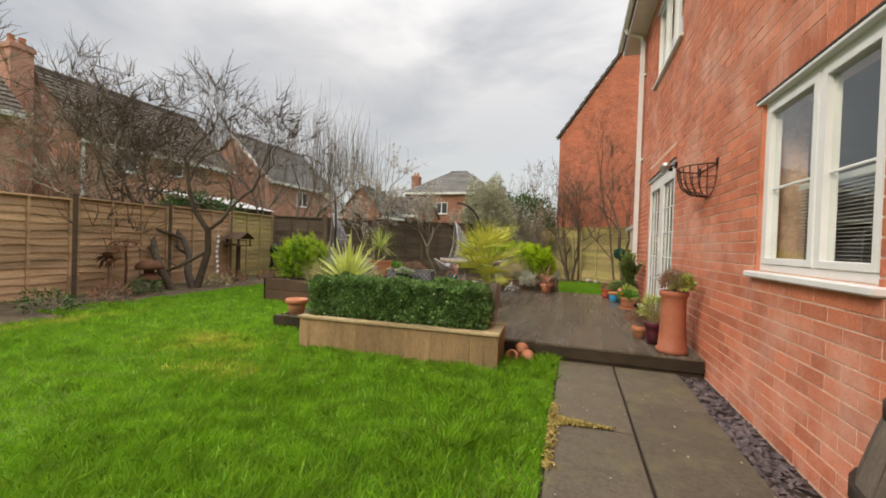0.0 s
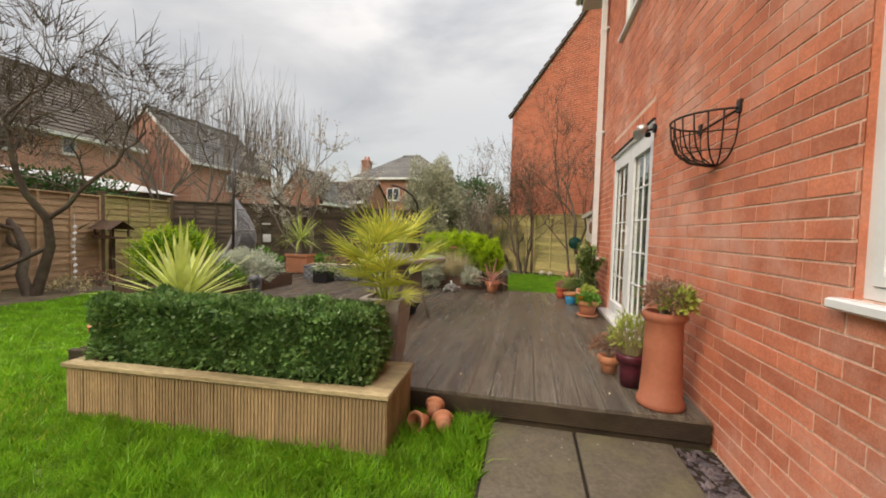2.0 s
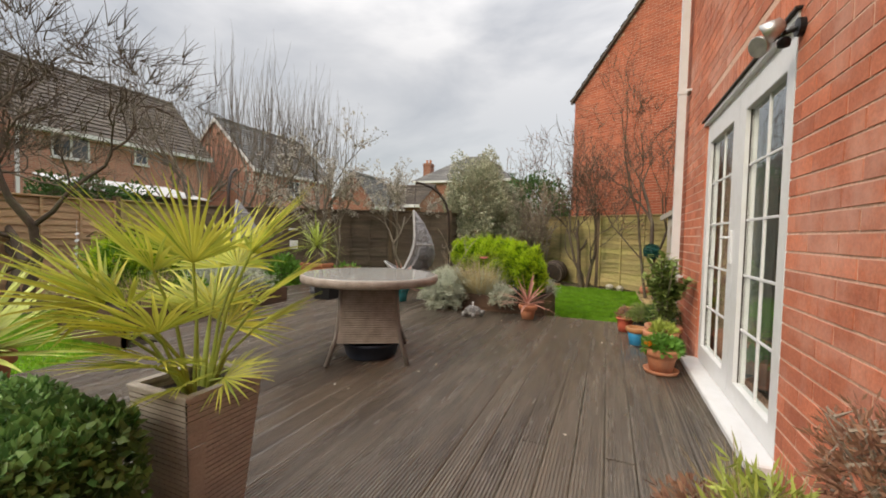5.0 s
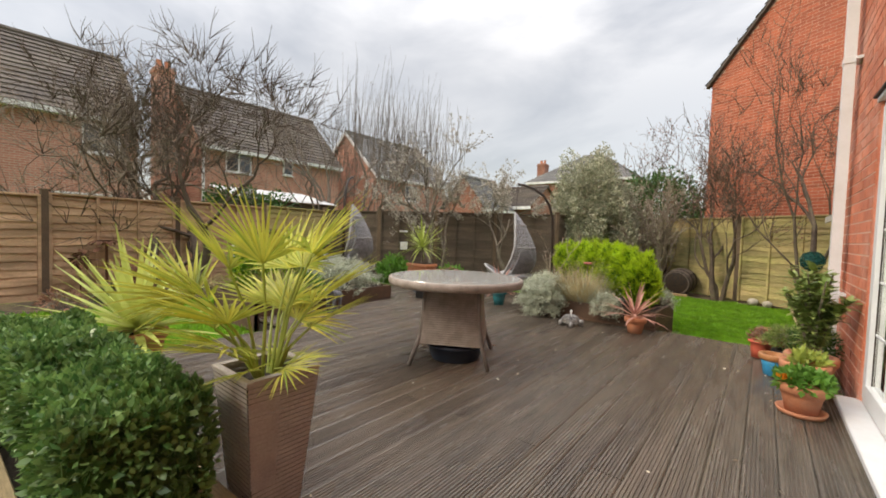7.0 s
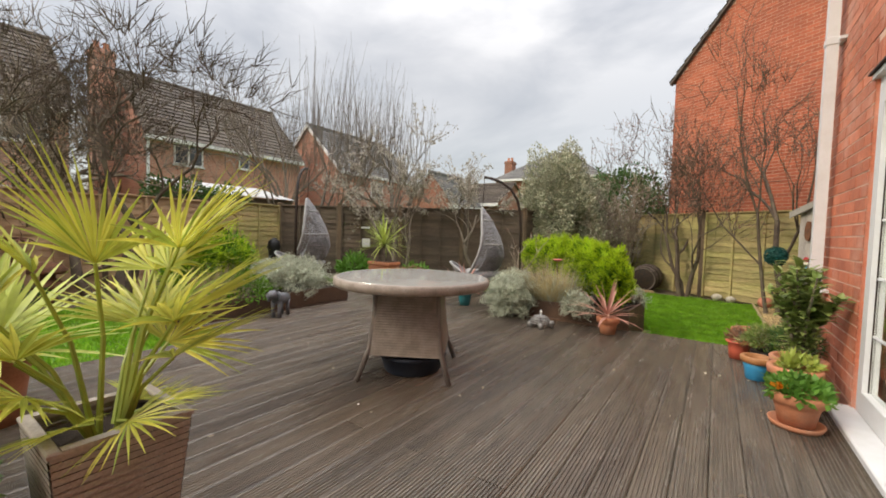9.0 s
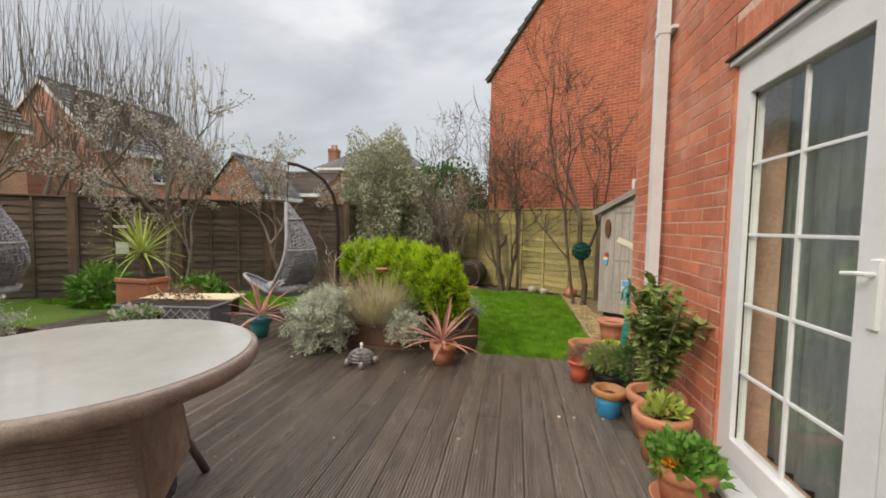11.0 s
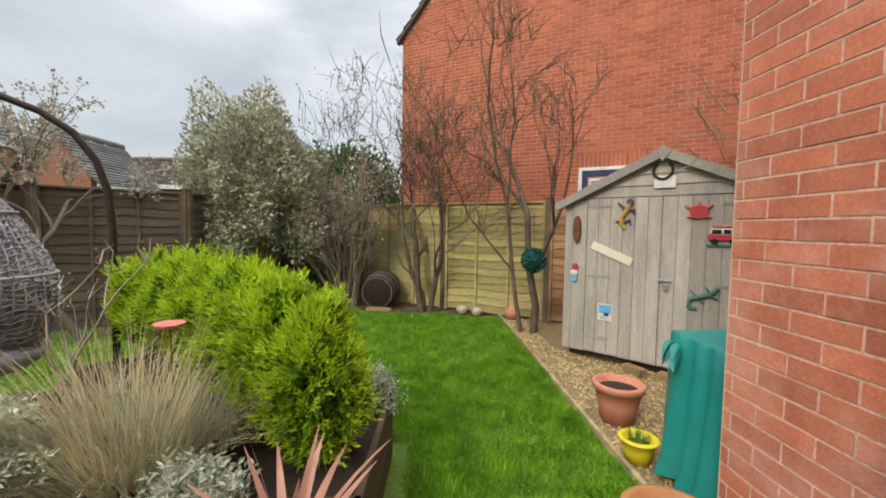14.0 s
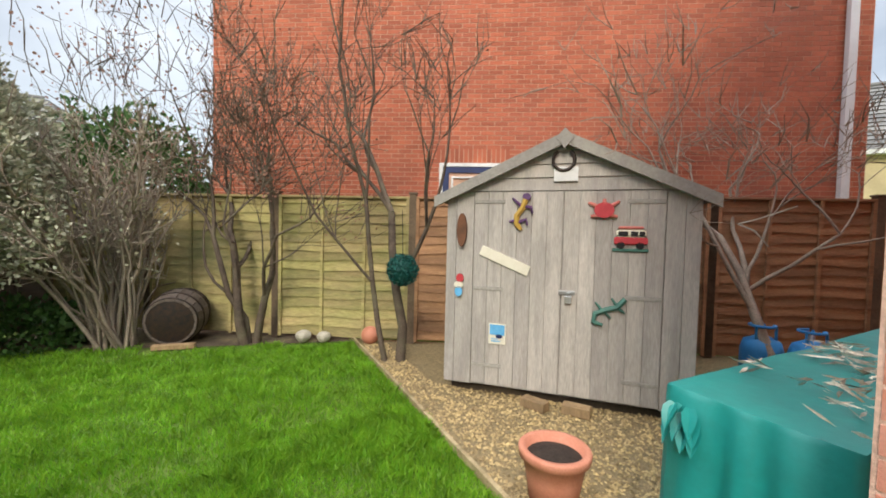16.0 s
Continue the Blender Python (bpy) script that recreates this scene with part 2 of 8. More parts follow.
M_BED = material("leaf_strewn_bed", (0.11, 0.085, 0.055), (0.06, 0.045, 0.032), 0.95, 6.0, 0.4, 1.0, 30, dirt=(0.26, 0.21, 0.11), dirt_scale=2.5, dirt_amount=0.6, coords="World")
M_GRASS = leaf_material("lawn_blades", (0.14, 0.36, 0.02), (0.27, 0.46, 0.035), 0.3, 0.45, 0.4)
M_SLAB = material("paving_slab", (0.125, 0.105, 0.078), (0.08, 0.068, 0.05), 0.75, 3.0, 0.25, 0.5, 80, rand=0.12, dirt=(0.22, 0.20, 0.11), dirt_scale=3.0, dirt_amount=0.5, coords="World", wet=0.2)
M_SLATE = material("purple_slate_chip", (0.12, 0.095, 0.105), (0.07, 0.06, 0.07), 0.6, 8.0, 0.2, island=0.4, coords="World")
M_GRAVEL = material("golden_gravel", (0.46, 0.34, 0.17), (0.27, 0.20, 0.11), 0.85, 5.0, 0.3, island=0.45, coords="World")
M_GRAVEL_BED = material("gravel_bed", (0.28, 0.21, 0.11), (0.17, 0.13, 0.07), 0.95, 30.0, 0.5, 1.0, 60, coords="World")
M_SHED = material("grey_weathered_board", (0.46, 0.42, 0.385), (0.37, 0.34, 0.31), 0.85, 2.0, 0.16, 0.35, 50, rand=0.13, dirt=(0.24, 0.22, 0.21), dirt_scale=2.5, dirt_amount=0.45, stretch=(4, 4, 0.5))
M_SHED_TRIM = material("grey_shed_trim", (0.36, 0.34, 0.30), (0.28, 0.26, 0.24), 0.85, 3.0, 0.15, 0.3, 50, rand=0.1)
M_FELT = material("roof_felt", (0.16, 0.16, 0.15), None, 0.95, 8.0, 0.3, 0.5, 80)
M_METAL = material("galvanised_metal", (0.55, 0.55, 0.54), None, 0.4, 10.0, 0.1, metal=0.9)
M_BLACKIRON = material("black_iron", (0.022, 0.02, 0.02), (0.05, 0.03, 0.02), 0.55, 20.0, 0.2, metal=0.3)
M_TARP = material("green_tarpaulin", (0.014, 0.24, 0.215), (0.011, 0.195, 0.175), 0.42, 2.0, 0.05, 0.25, 12, dirt=(0.02, 0.15, 0.135), dirt_scale=4.0, dirt_amount=0.3, spec=0.5)
M_WICKER = material("brown_grey_rattan", (0.33, 0.28, 0.24), (0.22, 0.18, 0.15), 0.55, 12.0, 0.2, 0.3, 80, rand=0.12)
M_WICKER_POT = material("taupe_weave", (0.40, 0.36, 0.32), (0.31, 0.28, 0.25), 0.6, 10.0, 0.15, 0.3, 80, rand=0.1)
M_TABLEGLASS = material("wet_frosted_table_glass", (0.40, 0.40, 0.38), (0.34, 0.34, 0.32), 0.06, 3.0, 0.03, spec=0.8)
M_TUBE = material("bronze_metal_leg", (0.23, 0.20, 0.18), None, 0.4, 10.0, 0.05, metal=0.4)
M_TUB = material("dark_blue_plastic", (0.028, 0.036, 0.055), (0.02, 0.026, 0.04), 0.5, 6.0, 0.1)
M_BARK = material("bark", (0.22, 0.18, 0.145), (0.13, 0.105, 0.085), 0.9, 6.0, 0.3, 0.6, 50, dirt=(0.22, 0.21, 0.13), dirt_scale=4.0, dirt_amount=0.4, coords="World")
M_BARK_DARK = material("dark_damp_bark", (0.125, 0.092, 0.068), (0.07, 0.052, 0.04), 0.9, 6.0, 0.3, 0.6, 50, dirt=(0.16, 0.16, 0.09), dirt_scale=4.0, dirt_amount=0.4, coords="World")
M_BARK_PALE = material("pale_bark", (0.33, 0.27, 0.21), (0.22, 0.18, 0.14), 0.85, 6.0, 0.3, 0.5, 50, coords="World")
M_ROOF = material("brown_roof_tile", (0.135, 0.113, 0.098), (0.095, 0.08, 0.072), 0.85, 1.0, 0.25, 0.3, 30, island=0.2, dirt=(0.15, 0.13, 0.10), dirt_scale=0.7, coords="World")
M_ROOF_SLATE = material("grey_roof_tile", (0.19, 0.185, 0.18), (0.13, 0.128, 0.128), 0.85, 1.0, 0.2, 0.3, 30, island=0.2, coords="World")
M_CREAM = material("cream_render", (0.62, 0.50, 0.30), None, 0.9, 1.0, 0.05)
M_WHITE = material("white_paint", (0.78, 0.78, 0.77), None, 0.6, 4.0, 0.03)
M_NAVY = material("navy_paint", (0.03, 0.045, 0.13), None, 0.4, 4.0, 0.05)
M_DARKGLASS = material("dark_window_pane", (0.05, 0.055, 0.06), None, 0.06, 1.0, spec=0.8)
L_BOX = leaf_material("box_hedge_leaf", (0.05, 0.13, 0.034), (0.20, 0.325, 0.10), 0.4, 0.3, 0.25)
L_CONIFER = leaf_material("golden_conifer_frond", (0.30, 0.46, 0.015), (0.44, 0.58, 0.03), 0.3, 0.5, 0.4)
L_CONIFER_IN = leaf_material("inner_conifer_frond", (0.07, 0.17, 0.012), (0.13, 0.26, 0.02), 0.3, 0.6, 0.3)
L_GREY = leaf_material("silver_grey_leaf", (0.34, 0.38, 0.28), (0.52, 0.54, 0.43), 0.25, 0.7, 0.2)
L_STRAW = leaf_material("straw_stem", (0.36, 0.30, 0.15), (0.54, 0.45, 0.26), 0.3, 0.7, 0.2)
L_YUCCA = leaf_material("variegated_yucca_leaf", (0.72, 0.72, 0.24), (0.36, 0.46, 0.10), 0.25, 0.4, 0.3)
L_PALM = leaf_material("fan_palm_leaf", (0.60, 0.58, 0.10), (0.27, 0.36, 0.055), 0.3, 0.4, 0.35)
L_CORD = leaf_material("green_cordyline_leaf", (0.48, 0.54, 0.12), (0.28, 0.36, 0.07), 0.25, 0.4, 0.3)
L_RED = leaf_material("red_cordyline_leaf", (0.62, 0.36, 0.28), (0.36, 0.15, 0.11), 0.25, 0.45, 0.25)
L_OLEANDER = leaf_material("oleander_leaf", (0.14, 0.22, 0.05), (0.34, 0.41, 0.13), 0.3, 0.4, 0.25)
L_BUSH = leaf_material("variegated_bush_leaf", (0.53, 0.51, 0.38), (0.24, 0.27, 0.17), 0.35, 0.6, 0.2)
L_GREEN = leaf_material("garden_leaf", (0.09, 0.22, 0.03), (0.16, 0.32, 0.05), 0.3, 0.5, 0.3)
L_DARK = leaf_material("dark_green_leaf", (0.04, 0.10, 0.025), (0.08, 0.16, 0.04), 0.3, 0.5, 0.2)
L_BLOSSOM = leaf_material("white_blossom", (0.50, 0.46, 0.40), (0.36, 0.33, 0.27), 0.2, 0.8, 0.3)
L_HEATHER = leaf_material("dry_heather", (0.26, 0.13, 0.09), (0.36, 0.20, 0.12), 0.3, 0.7, 0.2)
L_BUD = leaf_material("russet_buds", (0.24, 0.12, 0.09), (0.33, 0.18, 0.12), 0.3, 0.7, 0.2)


# ---- mesh helpers ----
class Mesh:
    """Collects vertices and faces of one part."""

    def __init__(self):
        self.v, self.f = [], []

    def add(self, verts, faces):
        o = len(self.v)
        self.v.extend(verts)
        self.f.extend([tuple(i + o for i in f) for f in faces])
        return self

    def box(self, x0, y0, z0, x1, y1, z1, m=None, bevel=0.0):
        b = bevel
        if b:
            vs = []
            for z, i in ((z0, b), (z0 + b, 0), (z1 - b, 0), (z1, b)):
                vs += [(x0 + i, y0 + i, z), (x1 - i, y0 + i, z), (x1 - i, y1 - i, z), (x0 + i, y1 - i, z)]
            fs = [(3, 2, 1, 0), (12, 13, 14, 15)]
            for k in range(3):
                for i in range(4):
                    a, c = 4 * k + i, 4 * k + (i + 1) % 4
                    fs.append((a, c, c + 4, a + 4))
        else:
            vs = [(x0, y0, z0), (x1, y0, z0), (x1, y1, z0), (x0, y1, z0), (x0, y0, z1), (x1, y0, z1), (x1, y1, z1), (x0, y1, z1)]
            fs = [(3, 2, 1, 0), (4, 5, 6, 7), (0, 1, 5, 4), (1, 2, 6, 5), (2, 3, 7, 6), (3, 0, 4, 7)]
        if m is not None:
            vs = [tuple(m @ Vector(p)) for p in vs]
        return self.add(vs, fs)

    def tube(self, pts, radii, sides=6, cap=True):
        pts = [Vector(p) for p in pts]
        if not isinstance(radii, (list, tuple)):
            radii = [radii] * len(pts)
        up, vs, fs = None, [], []
        for i, p in enumerate(pts):
            d = (pts[min(i + 1, len(pts) - 1)] - pts[max(i - 1, 0)])
            d = d.normalized() if d.length > 1e-9 else Vector((0, 0, 1))
            if up is None:
                up = d.orthogonal().normalized()
            up = (up - d * up.dot(d))
            up = up.normalized() if up.length > 1e-6 else d.orthogonal().normalized()
            side = d.cross(up)
            for k in range(sides):
                a = 2 * math.pi * k / sides
                vs.append(tuple(p + (up * math.cos(a) + side * math.sin(a)) * radii[i]))
        for i in range(len(pts) - 1):
            for k in range(sides):
                a, b = i * sides + k, i * sides + (k + 1) % sides
                fs.append((a, b, b + sides, a + sides))
        if cap:
            fs += [tuple(range(sides))[::-1], tuple(range((len(pts) - 1) * sides, len(pts) * sides))]
        return self.add(vs, fs)

    def lathe(self, profile, seg=28, centre=(0, 0, 0), square=0.0):
        """Turns (radius, height) pairs round the vertical through centre."""
        vs, fs = [], []
        for r, z in profile:
            for k in range(seg):
                a = 2 * math.pi * k / seg
                vs.append((centre[0] + r * math.cos(a), centre[1] + r * math.sin(a), centre[2] + z))
        for i in range(len(profile) - 1):
            for k in range(seg):
                a, b = i * seg + k, i * seg + (k + 1) % seg
                fs.append((a, b, b + seg, a + seg))
        if profile[0][0] > 1e-4:
            fs.append(tuple(range(seg))[::-1])
        if profile[-1][0] > 1e-4:
            fs.append(tuple(range((len(profile) - 1) * seg, len(profile) * seg)))
        return self.add(vs, fs)

    def blade(self, base, way, length, width, droop=0.3, seg=5, fold=0.12, tip=0.05):
        """A strap leaf that leaves base along way and bends down."""
        p, d = Vector(base), Vector(way).normalized()
        side = d.cross(Vector((0, 0, 1)))
        side = side.normalized() if side.length > 1e-3 else Vector((1, 0, 0))
        vs, fs = [], []
        for i in range(seg + 1):
            t = i / seg
            w = width * 0.5 * (min(1, 0.5 + 1.7 * t) * (1 - t ** 1.9) + tip * t)
            n = side.cross(d)
            vs += [tuple(p - side * w + n * fold * w), tuple(p - n * 0.0), tuple(p + side * w + n * fold * w)]
            d = (d + Vector((0, 0, -droop / seg * (0.5 + t)))).normalized()
            p = p + d * (length / seg)
        for i in range(seg):
            a = 3 * i
            fs += [(a, a + 1, a + 4, a + 3), (a + 1, a + 2, a + 5, a + 4)]
        return self.add(vs, fs)


def part(name, mb, mat, parent=None, label="", smooth=False, matrix=None):
    me = bpy.data.meshes.new(name)
    me.from_pydata(mb.v, [], mb.f)
    me.materials.append(mat)
    if smooth:
        me.polygons.foreach_set("use_smooth", [True] * len(me.polygons))
    ob = new(name, me)
    if parent is not None:
        ob.parent = parent
    if matrix is not None:
        ob.matrix_basis = matrix
    if label:
        ob["label"] = label
    return ob


def thing(name, label, category, at=None, group="", kind=""):
    ob = new(name)
    ob.matrix_basis = at if at is not None else Matrix()
    return tagged(ob, label, category, group, kind)


def quads(name, verts, mat, parent=None, label="", n=4):
    """A mesh of many separate n-cornered leaves from an array (leaves, n, 3)."""
    k = len(verts)
    me = bpy.data.meshes.new(name)
    me.vertices.add(k * n)
    me.vertices.foreach_set("co", np.asarray(verts, np.float32).reshape(-1))
    me.loops.add(k * n)
    me.loops.foreach_set("vertex_index", np.arange(k * n, dtype=np.int32))
    me.polygons.add(k)
    me.polygons.foreach_set("loop_start", np.arange(0, k * n, n, dtype=np.int32))
    me.update(calc_edges=True)
    me.materials.append(mat)
    ob = new(name, me)
    if parent is not None:
        ob.parent = parent
    if label:
        ob["label"] = label
    return ob


def unit(a):
    return a / np.maximum(np.linalg.norm(a, axis=-1, keepdims=True), 1e-9)


def leaves(points, way, length, width, rng, spread=0.6, jitter=0.3):
    """Diamond leaves at points, leaning along way with random spread."""
    n = len(points)
    d = unit(way + rng.normal(0, spread, (n, 3)))
    s = unit(np.cross(d, rng.normal(0, 1, (n, 3))))
    le = (length * (1 + rng.uniform(-jitter, jitter, (n, 1))))
    wi = (width * (1 + rng.uniform(-jitter, jitter, (n, 1)))) * 0.5
    return np.stack([points, points + d * le * 0.45 + s * wi, points + d * le, points + d * le * 0.45 - s * wi], 1)


def lumps(p, scale, seed):
    return np.array([noise.noise(Vector(q) * scale + Vector((seed, seed * 1.7, 0))) for q in p])


def blob_points(n, centre, radii, rng, shell=0.55, lump=0.25, lump_scale=2.5, seed=0.0, low=-0.6):
    """Points in the outer part of a lumpy ellipsoid, and the ways outward."""
    d = unit(rng.normal(0, 1, (n * 2, 3)))
    d = d[d[:, 2] > low][:n]
    r = shell + (1 - shell) * rng.uniform(0, 1, (len(d), 1)) ** 0.6
    r = r * (1 + lump * lumps(d, lump_scale, seed)[:, None] * 1.6)
    return np.asarray(centre) + d * r * np.asarray(radii), d


def branches(mb, p, d, length, radius, depth, rng, sides=5, kids=3, spread=0.6, rise=0.15, shrink=0.68, twigs=None, wobble=0.18, thin=0.55):
    """Limbs that fork; the ends are collected in twigs."""
    pts, rad, steps = [p.copy()], [radius], 4
    q, w = p.copy(), d.normalized()
    for i in range(steps):
        w = (w + Vector(rng.normal(0, wobble, 3)) + Vector((0, 0, rise * 0.3))).normalized()
        q = q + w * (length / steps)
        pts.append(q.copy())
        rad.append(radius * (1 - (1 - thin) * (i + 1) / steps))
    mb.tube(pts, rad, max(3, sides), cap=False)
    if depth <= 0:
        if twigs is not None:
            twigs.append((pts[-1], w, length))
        return
    for k in range(kids):
        at = pts[-1] if k == 0 else pts[rng.integers(2, steps + 1)]
        nd = (w + Vector(rng.normal(0, spread, 3)) + Vector((0, 0, rise))).normalized()
        branches(mb, at, nd, length * shrink * rng.uniform(0.8, 1.2), rad[-1] * (0.92 if k == 0 else 0.75), depth - 1, rng, sides - 1, kids, spread, rise, shrink, twigs, wobble, thin)


# ---- structure: house ----
D = 0.20          # deck level
WX = 1.484        # face of the house
YEND = 9.97       # corner of the house
EAVE = 5.45
OPEN = [(2.70, 3.90, 1.08, 2.24), (6.38, 8.27, 0.24, 2.36), (6.30, 8.05, 3.95, 5.15)]  # y0, y1, z0, z1: window, french doors, upper window


def wall_slab(name, label, x0, x1, y0, y1, z0, z1, openings, mat):
    mb = Mesh()
    ys = sorted({y0, y1, *[o[0] for o in openings], *[o[1] for o in openings]})
    zs = sorted({z0, z1, *[o[2] for o in openings], *[o[3] for o in openings]})
    for a, b in zip(ys, ys[1:]):
        for c, d in zip(zs, zs[1:]):
            if not any(o[0] <= a and b <= o[1] and o[2] <= c and d <= o[3] for o in openings):
                mb.box(x0, a, c, x1, b, d)
    return tagged(part(name, mb, mat), label, "wall", kind="structure")


house_wall = wall_slab("wall_house", "red brick back wall of a two-storey house", WX + 0.002, WX + 0.28, -3.2, YEND, -0.1, EAVE, OPEN, M_MORTAR)


def brick_layout(u0, u1, z0, z1, openings, course=0.075, length=0.225, joint=0.011):
    """Stretcher bond with the bricks cut at openings: (u0, u1, z0, z1) of each brick."""
    out, row, z = [], 0, z0
    while z < z1 - 0.02:
        u = u0 - (length / 2 if row % 2 else 0)
        while u < u1:
            spans = [(max(u, u0), min(u + length, u1))]
            for a, b, c, d in openings:
                if z + course > c + 0.01 and z < d - 0.01:
                    spans = [s for p, q in spans for s in ((p, min(q, a)), (max(p, b), q)) if s[1] - s[0] > 0.004]
            for p, q in spans:
                cut = any(abs(q - o[0]) < 1e-6 for o in openings)
                out.append((p, q if cut else q - joint, z, min(z + course - joint, z1)))
            u += length
        z += course
        row += 1
    return out


rng = np.random.default_rng(5)
layout = brick_layout(-3.2, YEND, 0.028, EAVE, [(a, b, c, d + 0.225) for a, b, c, d in OPEN], 0.084, 0.25, 0.012)
near_bricks, rest = [], Mesh()
for p, q, c, d in layout:
    if 3.9 < p < 6.2 and 0.4 < c < 2.0 and abs(q - p - 0.238) < 0.002 and len(near_bricks) < 230:
        near_bricks.append((p, q, c, d))
        continue
    jx = -abs(rng.normal(0, 0.0012))
    rest.box(WX + jx, p, c, WX + 0.02, q, d)
tagged(part("brickwork", rest, M_BRICK_REST, house_wall), kind="stuff")
# soldier courses over the openings
soldier = Mesh()
for a, b, c, d in OPEN:
    y = a - 0.06
    while y < b + 0.06:
        soldier.box(WX - 0.002, y, d + 0.002, WX + 0.02, y + 0.064, d + 0.215)
        y += 0.075
for a, b, c, d in OPEN:
    soldier.box(WX + 0.004, a - 0.01, c, WX + 0.14, a + 0.004, d).box(WX + 0.004, b - 0.004, c, WX + 0.14, b + 0.01, d)
tagged(part("soldier_course", soldier, M_BRICK_REST, house_wall), kind="stuff")
tagged(part("wall_house_end", Mesh().box(WX + 0.28, YEND - 0.25, -0.1, 9.0, YEND, EAVE), M_BRICK_REST), "red brick end wall of the house", "wall", kind="structure")
# dark lining added so no lit brick shows through the door panes
tagged(part("wall_lining", Mesh().box(WX + 0.285, YEND - 0.275, 0.2, 5.2, YEND - 0.255, 2.6), M_PLASTER), "added dark plaster lining inside the end wall", "wall", kind="structure")
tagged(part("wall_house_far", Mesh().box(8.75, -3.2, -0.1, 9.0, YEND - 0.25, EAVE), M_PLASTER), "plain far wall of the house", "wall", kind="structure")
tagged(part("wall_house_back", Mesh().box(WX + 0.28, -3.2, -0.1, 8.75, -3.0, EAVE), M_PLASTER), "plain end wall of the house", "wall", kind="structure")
tagged(part("wall_inner", Mesh().box(5.2, -3.0, -0.1, 5.3, YEND - 0.25, EAVE), M_PLASTER), "plastered wall inside the house, coloured dark for a dim room", "wall", kind="structure")
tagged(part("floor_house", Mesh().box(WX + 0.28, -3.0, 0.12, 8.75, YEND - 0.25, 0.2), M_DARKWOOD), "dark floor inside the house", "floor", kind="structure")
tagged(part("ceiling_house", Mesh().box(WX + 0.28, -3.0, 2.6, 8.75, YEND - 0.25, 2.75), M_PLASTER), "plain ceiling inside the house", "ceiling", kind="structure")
roof = Mesh()
for i in range(12):
    x = WX - 0.35 + i * 0.36
    z = EAVE + 0.12 + i * 0.26
    roof.add([(x, -3.4, z), (x + 0.40, -3.4, z + 0.28), (x + 0.40, YEND + 0.2, z + 0.28), (x, YEND + 0.2, z), (x, -3.4, z - 0.04), (x, YEND + 0.2, z - 0.04)], [(0, 3, 2, 1), (0, 4, 5, 3)])
tagged(part("roof_house", roof, M_ROOF), "brown tiled roof of the brick house", "roof", kind="structure")
tagged(part("soffit", Mesh().box(WX - 0.32, -3.3, EAVE, WX + 0.28, YEND + 0.15, EAVE + 0.03).box(WX - 0.34, -3.3, EAVE - 0.03, WX - 0.32, YEND + 0.15, EAVE + 0.16), M_UPVC), "white plastic soffit and fascia", "soffit", kind="structure")
gutter = Mesh()
arc = [(WX - 0.40 + 0.055 * math.cos(a), EAVE + 0.14 + 0.055 * math.sin(a)) for a in np.linspace(math.pi, 2 * math.pi, 9)]
arc += [(WX - 0.40 + 0.05 * math.cos(a), EAVE + 0.14 + 0.05 * math.sin(a)) for a in np.linspace(2 * math.pi, math.pi, 9)]
gutter.add([(x, y, z) for y in (-3.3, YEND + 0.15) for x, z in arc], [(i, (i + 1) % 18, (i + 1) % 18 + 18, i + 18) for i in range(18)])
tagged(part("gutter", gutter, M_UPVC), "white plastic half-round gutter under the eaves", "gutter", kind="structure")

# downpipe
pipe = thing("downpipe", "white square plastic downpipe on the brick wall", "downpipe")
PY = 9.16
part("pipe", Mesh().box(WX - 0.115, PY - 0.038, D - 0.02, WX - 0.04, PY + 0.038, EAVE - 0.2, bevel=0.006), M_UPVC, pipe)
part("offset", Mesh().tube([(WX - 0.08, PY, EAVE - 0.22), (WX - 0.10, PY, EAVE - 0.1), (WX - 0.37, PY, EAVE + 0.02), (WX - 0.40, PY, EAVE + 0.1)], 0.036, 8), M_UPVC, pipe)
for z in (0.92, 2.96, 4.6):
    part("bracket", Mesh().box(WX - 0.121, PY - 0.044, z - 0.03, WX - 0.034, PY + 0.044, z + 0.03, bevel=0.004).box(WX - 0.045, PY - 0.085, z - 0.012, WX + 0.004, PY + 0.085, z + 0.012), M_UPVC, pipe)


def frame_bars(mb, x0, x1, y0, y1, z0, z1, w):
    mb.box(x0, y0, z0, x1, y0 + w, z1, bevel=0.004)
    mb.box(x0, y1 - w, z0, x1, y1, z1, bevel=0.004)
    mb.box(x0, y0 + w, z0, x1, y1 - w, z0 + w, bevel=0.004)
    mb.box(x0, y0 + w, z1 - w, x1, y1 - w, z1, bevel=0.004)
    return mb


